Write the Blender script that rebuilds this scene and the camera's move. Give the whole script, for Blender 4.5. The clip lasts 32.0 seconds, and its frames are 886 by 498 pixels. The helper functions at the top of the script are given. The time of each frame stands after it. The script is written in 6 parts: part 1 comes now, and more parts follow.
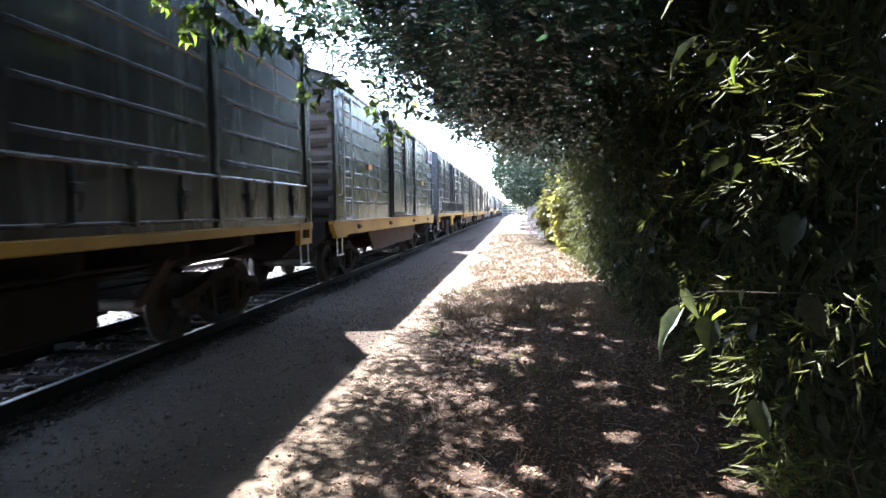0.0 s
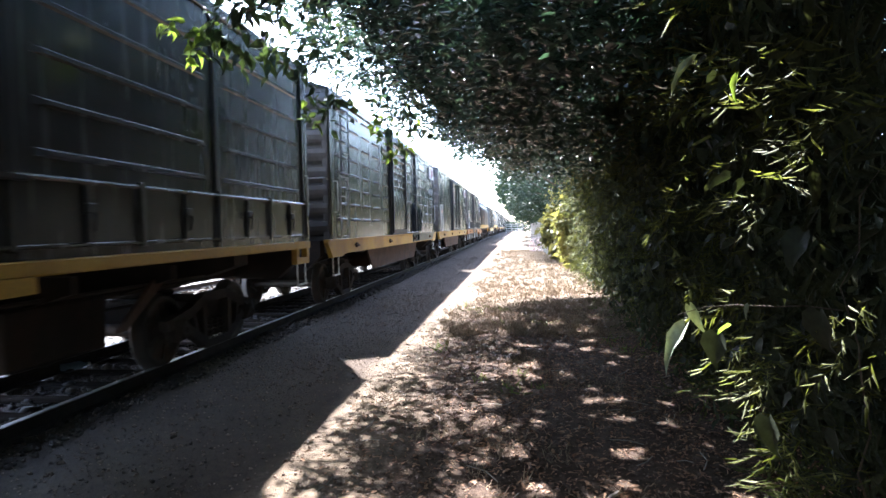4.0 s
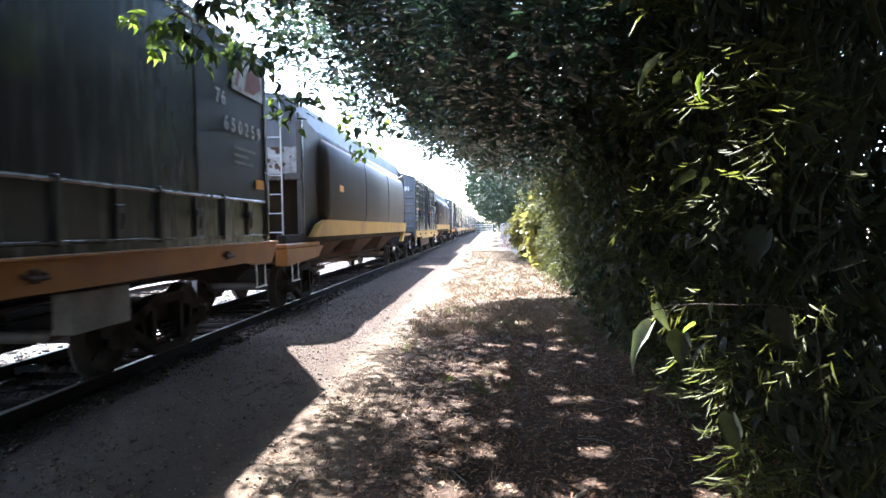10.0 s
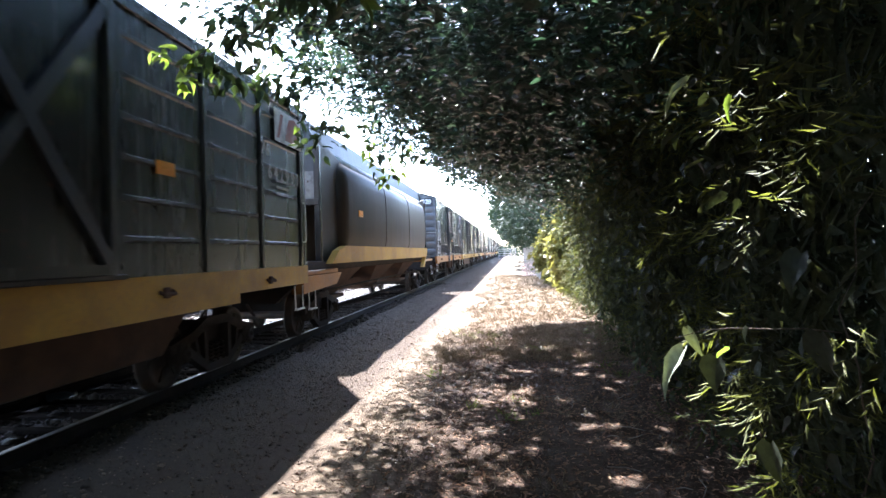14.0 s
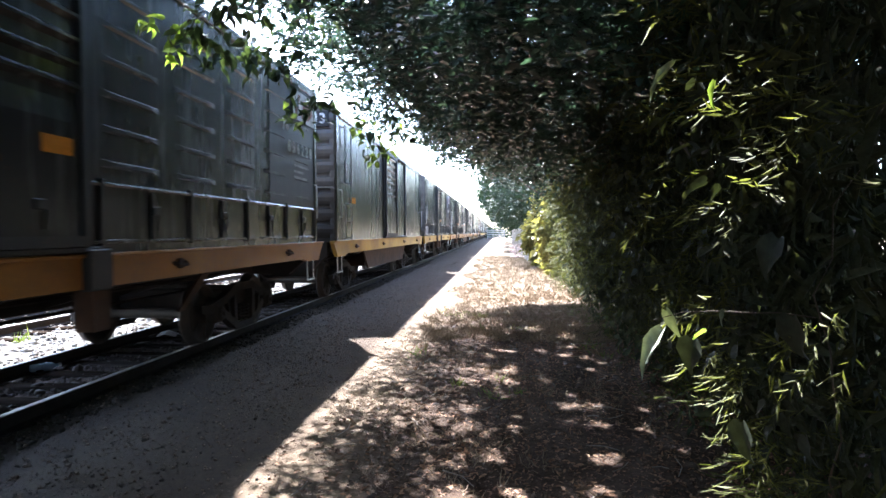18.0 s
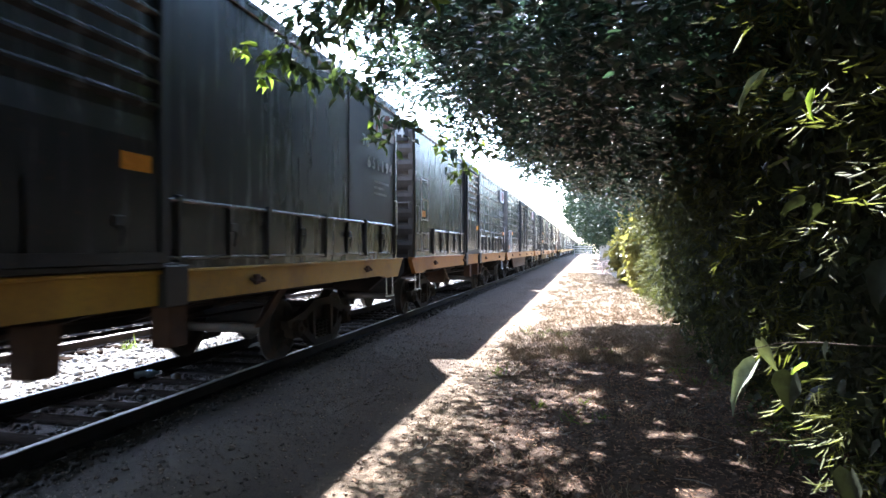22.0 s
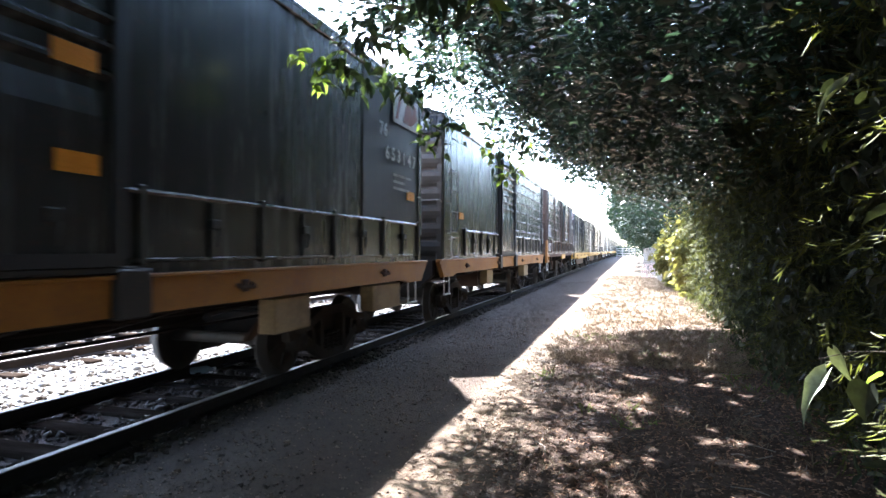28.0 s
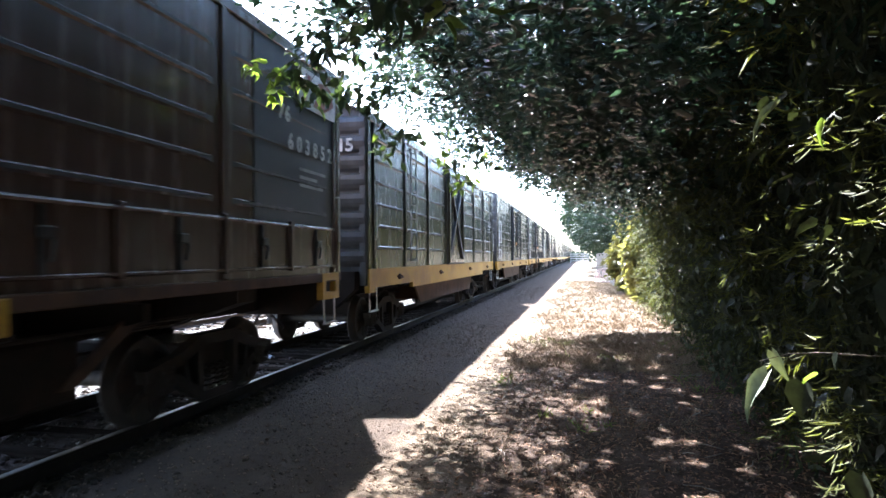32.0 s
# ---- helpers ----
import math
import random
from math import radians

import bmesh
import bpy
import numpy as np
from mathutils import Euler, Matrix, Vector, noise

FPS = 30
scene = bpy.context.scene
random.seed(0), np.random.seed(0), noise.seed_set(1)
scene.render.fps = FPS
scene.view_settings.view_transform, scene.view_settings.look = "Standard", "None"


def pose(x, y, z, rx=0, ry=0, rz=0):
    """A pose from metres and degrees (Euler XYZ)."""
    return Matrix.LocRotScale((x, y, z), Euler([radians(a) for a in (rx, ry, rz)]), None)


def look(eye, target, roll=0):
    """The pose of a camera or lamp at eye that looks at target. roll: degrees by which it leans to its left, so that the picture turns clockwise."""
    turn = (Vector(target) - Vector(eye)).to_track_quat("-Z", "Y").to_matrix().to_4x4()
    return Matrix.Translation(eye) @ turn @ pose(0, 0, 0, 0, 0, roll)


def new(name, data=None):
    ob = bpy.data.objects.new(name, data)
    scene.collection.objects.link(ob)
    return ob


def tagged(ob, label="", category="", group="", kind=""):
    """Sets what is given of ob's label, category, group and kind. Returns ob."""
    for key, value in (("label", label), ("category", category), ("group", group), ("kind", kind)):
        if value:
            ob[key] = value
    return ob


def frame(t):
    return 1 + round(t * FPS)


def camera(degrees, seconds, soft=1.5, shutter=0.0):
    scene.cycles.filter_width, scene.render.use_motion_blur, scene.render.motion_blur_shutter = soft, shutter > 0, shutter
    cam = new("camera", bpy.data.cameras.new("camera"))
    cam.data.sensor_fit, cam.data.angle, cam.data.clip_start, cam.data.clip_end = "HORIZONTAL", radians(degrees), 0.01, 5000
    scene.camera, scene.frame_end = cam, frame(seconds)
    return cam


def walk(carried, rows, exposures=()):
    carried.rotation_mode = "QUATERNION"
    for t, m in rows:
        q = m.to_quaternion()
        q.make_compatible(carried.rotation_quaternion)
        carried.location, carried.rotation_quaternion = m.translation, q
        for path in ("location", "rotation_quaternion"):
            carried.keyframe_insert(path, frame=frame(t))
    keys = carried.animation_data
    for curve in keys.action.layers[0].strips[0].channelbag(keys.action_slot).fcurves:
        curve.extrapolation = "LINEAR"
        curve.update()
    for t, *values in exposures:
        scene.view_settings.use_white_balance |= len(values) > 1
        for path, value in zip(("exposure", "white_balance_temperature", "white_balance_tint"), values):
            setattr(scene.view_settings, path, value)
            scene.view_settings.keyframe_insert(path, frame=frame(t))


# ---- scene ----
cam = camera(71.0, 32.0, 1.5, 0.27)
SUN, SKY, STOPS, KELVIN = 3.3, 0.1, 4.0, 5850
BRIGHTER = [(0, 0.0), (10.8, 0.0), (11.6, -0.08), (12.6, -0.08), (13.4, 0.0), (19.2, 0.0), (20.0, 0.2), (20.6, 0.25), (21.3, 0.3), (21.7, 0.0), (22.8, 0.0), (23.6, 0.18), (24.5, 0.22), (25.1, 0.25), (25.6, 0.25), (27.4, 0.27), (29.2, 0.27), (30.2, 0.05), (32, 0.12)]
PATH = [
    (0, (0.149, -0.276, 1.65), (-0.079, 1.707, 1.526), -0.7),
    (0.5, (0.154, -0.274, 1.651), (-0.07, 1.711, 1.548), -1.4),
    (1, (0.155, -0.276, 1.653), (-0.072, 1.708, 1.548), -1.5),
    (1.5, (0.152, -0.284, 1.651), (-0.092, 1.699, 1.548), -1.2),
    (2, (0.154, -0.287, 1.652), (-0.067, 1.699, 1.568), -1.4),
    (2.5, (0.152, -0.288, 1.648), (-0.058, 1.699, 1.561), -1.4),
    (3, (0.152, -0.294, 1.649), (-0.058, 1.694, 1.586), -1.0),
    (3.5, (0.147, -0.298, 1.65), (-0.094, 1.687, 1.583), -1.2),
    (5.5, (0.143, -0.289, 1.647), (-0.086, 1.696, 1.574), -1.2),
    (6, (0.148, -0.28, 1.648), (-0.07, 1.706, 1.565), -0.8),
    (6.5, (0.148, -0.282, 1.646), (-0.043, 1.707, 1.575), -1.0),
    (7, (0.144, -0.289, 1.647), (-0.049, 1.701, 1.588), -1.0),
    (7.5, (0.15, -0.279, 1.646), (-0.063, 1.709, 1.586), -1.2),
    (8, (0.155, -0.275, 1.645), (-0.021, 1.717, 1.584), -1.2),
    (8.5, (0.154, -0.275, 1.645), (0.015, 1.719, 1.577), -1.2),
    (9, (0.152, -0.27, 1.643), (0.007, 1.724, 1.572), -0.6),
    (9.5, (0.15, -0.271, 1.641), (0.02, 1.724, 1.568), -0.9),
    (10, (0.151, -0.267, 1.642), (0.008, 1.727, 1.572), -1.0),
    (10.5, (0.153, -0.278, 1.641), (-0.015, 1.714, 1.591), -1.2),
    (11, (0.16, -0.274, 1.642), (0.022, 1.721, 1.607), -2.0),
    (11.5, (0.165, -0.272, 1.645), (0.02, 1.723, 1.68), -2.0),
    (12, (0.159, -0.28, 1.645), (0.019, 1.714, 1.686), -0.9),
    (12.5, (0.15, -0.294, 1.642), (0.015, 1.702, 1.669), -1.0),
    (13, (0.157, -0.27, 1.64), (0.028, 1.725, 1.626), -1.5),
    (13.5, (0.155, -0.259, 1.641), (0.01, 1.736, 1.64), -1.4),
    (14, (0.139, -0.263, 1.644), (-0.076, 1.725, 1.656), -1.6),
    (14.5, (0.148, -0.272, 1.642), (-0.149, 1.706, 1.661), -1.3),
    (15, (0.155, -0.275, 1.642), (-0.001, 1.719, 1.651), 0.2),
    (15.5, (0.152, -0.274, 1.641), (0.007, 1.721, 1.628), -0.0),
    (17.5, (0.148, -0.288, 1.641), (-0.058, 1.702, 1.627), -0.5),
    (18, (0.154, -0.282, 1.637), (-0.026, 1.71, 1.584), -0.3),
    (18.5, (0.156, -0.27, 1.635), (-0.024, 1.721, 1.573), -0.6),
    (19, (0.161, -0.275, 1.636), (-0.026, 1.715, 1.578), -0.5),
    (19.5, (0.162, -0.271, 1.636), (-0.015, 1.721, 1.581), -0.0),
    (20, (0.168, -0.278, 1.638), (0.0, 1.714, 1.593), -0.4),
    (20.5, (0.165, -0.3, 1.641), (0.016, 1.694, 1.624), -1.0),
    (21, (0.165, -0.283, 1.65), (-0.016, 1.708, 1.63), -1.2),
    (21.5, (0.186, -0.236, 1.659), (-0.166, 1.731, 1.6), -2.3),
    (22, (0.195, -0.214, 1.656), (-0.255, 1.735, 1.654), 0.0),
    (22.5, (0.184, -0.219, 1.651), (-0.31, 1.719, 1.624), 1.1),
    (23, (0.182, -0.225, 1.648), (-0.321, 1.71, 1.605), 1.5),
    (23.5, (0.186, -0.203, 1.648), (-0.376, 1.716, 1.6), 2.1),
    (24, (0.183, -0.228, 1.652), (-0.436, 1.674, 1.635), 2.0),
    (24.5, (0.171, -0.239, 1.649), (-0.417, 1.672, 1.623), 1.4),
    (25, (0.174, -0.241, 1.66), (-0.424, 1.668, 1.627), -0.5),
    (25.5, (0.165, -0.262, 1.67), (-0.424, 1.65, 1.681), 0.9),
    (27.5, (0.118, -0.283, 1.675), (-0.475, 1.627, 1.676), 0.2),
    (28, (0.115, -0.287, 1.668), (-0.459, 1.629, 1.669), 0.4),
    (28.5, (0.122, -0.324, 1.683), (-0.451, 1.592, 1.705), 0.2),
    (29, (0.128, -0.319, 1.676), (-0.35, 1.622, 1.695), -0.0),
    (29.5, (0.124, -0.297, 1.674), (-0.321, 1.653, 1.689), -0.2),
    (30, (0.147, -0.327, 1.678), (-0.263, 1.63, 1.673), -0.5),
    (30.5, (0.124, -0.305, 1.676), (-0.263, 1.657, 1.662), -0.5),
    (31, (0.127, -0.276, 1.66), (-0.258, 1.686, 1.66), -0.6),
    (31.5, (0.125, -0.316, 1.673), (-0.265, 1.645, 1.693), -1.1),
    (32, (0.114, -0.341, 1.689), (-0.324, 1.611, 1.714), -0.4),
]
walk(cam, [(t, look(eye, target, roll)) for t, eye, target, roll in PATH], [(t, STOPS + more, KELVIN, 15) for t, more in BRIGHTER])

# ---- light ----
SUN_TO = Vector((-1.83, 3.6, 4.36))
world = bpy.data.worlds.new("world")
scene.world = world
world.use_nodes = True
wn = world.node_tree.nodes
sky = wn.new("ShaderNodeTexSky")
sky.sky_type, sky.sun_disc = "NISHITA", False
sky.sun_elevation, sky.sun_rotation = radians(47.2), radians(-27.0)
sky.air_density, sky.dust_density = 1.0, 1.0
world.node_tree.links.new(sky.outputs[0], wn["Background"].inputs[0])
wn["Background"].inputs[1].default_value = SKY
sun = new("sun", bpy.data.lights.new("sun", "SUN"))
sun.data.energy, sun.data.angle, sun.data.color = SUN, radians(0.53), (1.0, 0.965, 0.91)
sun.matrix_world = look(SUN_TO * 20, (0, 0, 0))


# ---- materials ----
def node_mat(name):
    m = bpy.data.materials.new(name)
    m.use_nodes = True
    t = m.node_tree
    return m, t, t.nodes["Principled BSDF"]


def add(t, kind, **values):
    n = t.nodes.new(kind)
    for key, value in values.items():
        n.inputs[key.replace("_", " ")].default_value = value
    return n


def noise_of(t, coord, scale, detail=6.0, rough=0.6):
    n = add(t, "ShaderNodeTexNoise", Scale=scale, Detail=detail, Roughness=rough)
    t.links.new(coord, n.inputs["Vector"])
    return n.outputs["Fac"]


def ramp(t, fac, a, b, lo=0.35, hi=0.65):
    n = t.nodes.new("ShaderNodeValToRGB")
    e = n.color_ramp.elements
    e[0].position, e[1].position = lo, hi
    e[0].color, e[1].color = (*a, 1), (*b, 1)
    t.links.new(fac, n.inputs[0])
    return n.outputs[0]


def blend(t, fac, a, b, kind="MIX"):
    n = t.nodes.new("ShaderNodeMix")
    n.data_type, n.blend_type = "RGBA", kind
    if isinstance(fac, float):
        n.inputs[0].default_value = fac
    else:
        t.links.new(fac, n.inputs[0])
    for value, socket in ((a, n.inputs[6]), (b, n.inputs[7])):
        if isinstance(value, tuple):
            socket.default_value = (*value, 1)
        else:
            t.links.new(value, socket)
    return n.outputs[2]


def surface(name, base, second, rough=0.8, metal=0.0, scale=3.0, fine=40.0, bump=0.3, depth=0.01, third=None, patch=0.8, stretch=(1, 1, 1), spec=0.4):
    """Two scales of colour, a patchy third colour, and fine relief."""
    m, t, b = node_mat(name)
    tc = t.nodes.new("ShaderNodeTexCoord")
    mp = t.nodes.new("ShaderNodeMapping")
    mp.inputs["Scale"].default_value = stretch
    info = t.nodes.new("ShaderNodeObjectInfo")
    off = t.nodes.new("ShaderNodeVectorMath")
    off.operation = "SCALE"
    off.inputs[0].default_value = (37.0, 91.0, 13.0)
    t.links.new(info.outputs["Random"], off.inputs["Scale"])
    t.links.new(off.outputs[0], mp.inputs["Location"])
    t.links.new(tc.outputs["Object"], mp.inputs["Vector"])
    v = mp.outputs[0]
    big, small = noise_of(t, v, scale), noise_of(t, v, fine, 4.0, 0.7)
    col = ramp(t, big, base, second)
    col = blend(t, 0.35, col, ramp(t, small, tuple(c * 0.6 for c in base), tuple(min(1, c * 1.35) for c in second), 0.3, 0.7))
    if third:
        pf = ramp(t, noise_of(t, v, scale * 0.6, 8.0, 0.65), (0, 0, 0), (patch,) * 3, 0.5, 0.62)
        col = blend(t, pf, col, third)
    t.links.new(col, b.inputs["Base Color"])
    rr = ramp(t, small, (max(0, rough - 0.15),) * 3, (min(1, rough + 0.12),) * 3)
    t.links.new(rr, b.inputs["Roughness"])
    b.inputs["Metallic"].default_value = metal
    b.inputs["Specular IOR Level"].default_value = spec
    bp = add(t, "ShaderNodeBump", Strength=bump, Distance=depth)
    t.links.new(small, bp.inputs["Height"])
    t.links.new(bp.outputs[0], b.inputs["Normal"])
    return m


def wagon_paint(name, base, second, grime_sheen=(0.13, 0.14, 0.06), grime_sheen_amount=0.6, rust=(0.11, 0.055, 0.03), gloss=0.2, grime_sheen_range=(0.42, 0.62), sheen=0.5):
    """Weathered paint: streaks that run down, low grime and painted reflection, rust freckles, dents."""
    m, t, b = node_mat(name)
    tc = t.nodes.new("ShaderNodeTexCoord")
    info = t.nodes.new("ShaderNodeObjectInfo")
    mp = t.nodes.new("ShaderNodeMapping")
    off = t.nodes.new("ShaderNodeVectorMath")
    off.operation = "SCALE"
    off.inputs[0].default_value = (17.0, 53.0, 0.0)
    t.links.new(info.outputs["Random"], off.inputs["Scale"])
    t.links.new(off.outputs[0], mp.inputs["Location"])
    t.links.new(tc.outputs["Object"], mp.inputs["Vector"])
    v = mp.outputs[0]
    st = t.nodes.new("ShaderNodeMapping")
    st.inputs["Scale"].default_value = (1.0, 1.0, 0.07)
    t.links.new(v, st.inputs["Vector"])
    streak = noise_of(t, st.outputs[0], 5.0, 8.0, 0.7)
    big, small = noise_of(t, v, 0.7, 5.0), noise_of(t, v, 18.0, 8.0, 0.7)
    col = ramp(t, big, base, second, 0.3, 0.7)
    col = blend(t, ramp(t, streak, (0, 0, 0), (0.55,) * 3, 0.45, 0.75), col, tuple(min(1, c * 1.7 + 0.008) for c in second))
    sep = t.nodes.new("ShaderNodeSeparateXYZ")
    t.links.new(tc.outputs["Object"], sep.inputs[0])
    low = t.nodes.new("ShaderNodeMapRange")
    low.inputs["From Min"].default_value, low.inputs["From Max"].default_value = 2.9, 1.3
    t.links.new(sep.outputs["Z"], low.inputs["Value"])
    mo = t.nodes.new("ShaderNodeMath")
    mo.operation = "MULTIPLY"
    t.links.new(low.outputs[0], mo.inputs[0])
    t.links.new(ramp(t, noise_of(t, v, 0.55, 6.0), (0, 0, 0), (grime_sheen_amount,) * 3, *grime_sheen_range), mo.inputs[1])
    col = blend(t, mo.outputs[0], col, grime_sheen)
    col = blend(t, ramp(t, small, (0, 0, 0), (0.75,) * 3, 0.6, 0.68), col, rust)
    t.links.new(col, b.inputs["Base Color"])
    t.links.new(ramp(t, streak, (gloss,) * 3, (gloss + 0.11,) * 3, 0.3, 0.7), b.inputs["Roughness"])
    b.inputs["Specular IOR Level"].default_value = sheen
    bp = add(t, "ShaderNodeBump", Strength=0.07, Distance=0.02)
    t.links.new(blend(t, 0.03, ramp(t, noise_of(t, v, 2.5, 2.0), (0, 0, 0), (1, 1, 1), 0.2, 0.8), ramp(t, small, (0, 0, 0), (1, 1, 1))), bp.inputs["Height"])
    t.links.new(bp.outputs[0], b.inputs["Normal"])
    return m


def leaf_mat(name, a, b2, back=0.45, rough=0.45, glow=(1.25, 1.3, 0.5), bump=0.25, spec=0.45):
    """A leaf: its own green, sheen on top, and light that comes through it."""
    m, t, b = node_mat(name)
    geo = t.nodes.new("ShaderNodeNewGeometry")
    col = ramp(t, geo.outputs["Random Per Island"], a, b2, 0.05, 0.95)
    tc = t.nodes.new("ShaderNodeTexCoord")
    n = noise_of(t, tc.outputs["Object"], 45.0, 3.0)
    col = blend(t, 0.3, col, ramp(t, n, tuple(c * 0.6 for c in a), tuple(c * 1.4 for c in b2)))
    t.links.new(col, b.inputs["Base Color"])
    b.inputs["Roughness"].default_value = rough
    b.inputs["Specular IOR Level"].default_value = spec
    bp = add(t, "ShaderNodeBump", Strength=bump, Distance=0.004)
    t.links.new(n, bp.inputs["Height"])
    t.links.new(bp.outputs[0], b.inputs["Normal"])
    tr = t.nodes.new("ShaderNodeBsdfTranslucent")
    t.links.new(blend(t, 1.0, col, glow, "MULTIPLY"), tr.inputs["Color"])
    mx = t.nodes.new("ShaderNodeMixShader")
    mx.inputs[0].default_value = back
    t.links.new(b.outputs[0], mx.inputs[1])
    t.links.new(tr.outputs[0], mx.inputs[2])
    t.links.new(mx.outputs[0], t.nodes["Material Output"].inputs[0])
    return m


def ground_mat():
    """Trodden soil under the trees, straw-dry grass further on, grey grit towards the track: by place, with ragged
    limits. The tones also paint sun and shade.
    """
    m, t, b = node_mat("ground_soil")
    tc = t.nodes.new("ShaderNodeTexCoord")
    v = tc.outputs["Object"]
    sep = t.nodes.new("ShaderNodeSeparateXYZ")
    t.links.new(v, sep.inputs[0])
    n1, n2, n3 = noise_of(t, v, 1.1, 8.0, 0.6), noise_of(t, v, 14.0, 8.0, 0.75), noise_of(t, v, 70.0, 4.0, 0.7)

    def edge(axis, lo, hi, wobble):
        w = t.nodes.new("ShaderNodeMath")
        w.operation = "MULTIPLY_ADD"
        w.inputs[1].default_value = wobble
        t.links.new(n1, w.inputs[0])
        t.links.new(sep.outputs[axis], w.inputs[2])
        r = t.nodes.new("ShaderNodeMapRange")
        r.inputs["From Min"].default_value, r.inputs["From Max"].default_value = lo + wobble * 0.5, hi + wobble * 0.5
        t.links.new(w.outputs[0], r.inputs["Value"])
        return r.outputs[0]

    # Soil colour is darkened to deepen the shade under the trees.
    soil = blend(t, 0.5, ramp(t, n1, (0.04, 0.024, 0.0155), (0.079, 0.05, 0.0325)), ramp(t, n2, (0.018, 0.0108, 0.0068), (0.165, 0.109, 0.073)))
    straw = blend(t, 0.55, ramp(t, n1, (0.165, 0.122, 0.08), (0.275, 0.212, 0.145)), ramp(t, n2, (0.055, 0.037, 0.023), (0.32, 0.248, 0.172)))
    # Grit tone darkened to deepen the train's shadow.
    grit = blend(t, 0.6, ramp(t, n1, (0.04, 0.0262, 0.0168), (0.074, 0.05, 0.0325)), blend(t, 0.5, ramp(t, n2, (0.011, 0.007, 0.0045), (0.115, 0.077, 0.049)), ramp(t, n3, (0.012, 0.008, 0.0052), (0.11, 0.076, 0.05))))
    # Ground beyond the train, its colour lightened for full sun.
    sunlit_bed = blend(t, 0.6, ramp(t, n1, (0.15, 0.135, 0.116), (0.235, 0.215, 0.187)), ramp(t, n3, (0.08, 0.075, 0.066), (0.33, 0.31, 0.285)))
    # Straw starts about where the tree shade ends.
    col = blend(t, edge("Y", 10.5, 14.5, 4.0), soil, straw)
    # Strip lightened to paint the sunlit ground beside the train's shadow.
    lit_dust = blend(t, 0.5, ramp(t, n1, (0.13, 0.092, 0.06), (0.21, 0.157, 0.106)), ramp(t, n2, (0.05, 0.034, 0.022), (0.265, 0.2, 0.136)))
    col = blend(t, edge("X", -0.55, -1.1, 0.8), col, lit_dust)
    # This limit runs along the shadow edge.
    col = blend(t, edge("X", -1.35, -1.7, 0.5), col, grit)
    col = blend(t, edge("X", -5.9, -6.3, 0.3), col, sunlit_bed)
    t.links.new(col, b.inputs["Base Color"])
    b.inputs["Roughness"].default_value = 0.95
    b.inputs["Specular IOR Level"].default_value = 0.2
    bp = add(t, "ShaderNodeBump", Strength=0.7, Distance=0.03)
    t.links.new(blend(t, 0.4, ramp(t, n2, (0, 0, 0), (1, 1, 1)), ramp(t, n3, (0, 0, 0), (1, 1, 1))), bp.inputs["Height"])
    t.links.new(bp.outputs[0], b.inputs["Normal"])
    return m


def island_mat(name, a, b2, rough=0.9, bump=0.4):
    """Loose pieces in one mesh, each of its own shade."""
    m, t, b = node_mat(name)
    geo = t.nodes.new("ShaderNodeNewGeometry")
    tc = t.nodes.new("ShaderNodeTexCoord")
    n = noise_of(t, tc.outputs["Object"], 60.0, 4.0, 0.7)
    col = ramp(t, geo.outputs["Random Per Island"], a, b2, 0.0, 1.0)
    col = blend(t, 0.4, col, ramp(t, n, tuple(c * 0.5 for c in a), tuple(min(1, c * 1.3) for c in b2)))
    t.links.new(col, b.inputs["Base Color"])
    b.inputs["Roughness"].default_value = rough
    b.inputs["Specular IOR Level"].default_value = 0.25
    bp = add(t, "ShaderNodeBump", Strength=bump, Distance=0.006)
    t.links.new(n, bp.inputs["Height"])
    t.links.new(bp.outputs[0], b.inputs["Normal"])
    return m


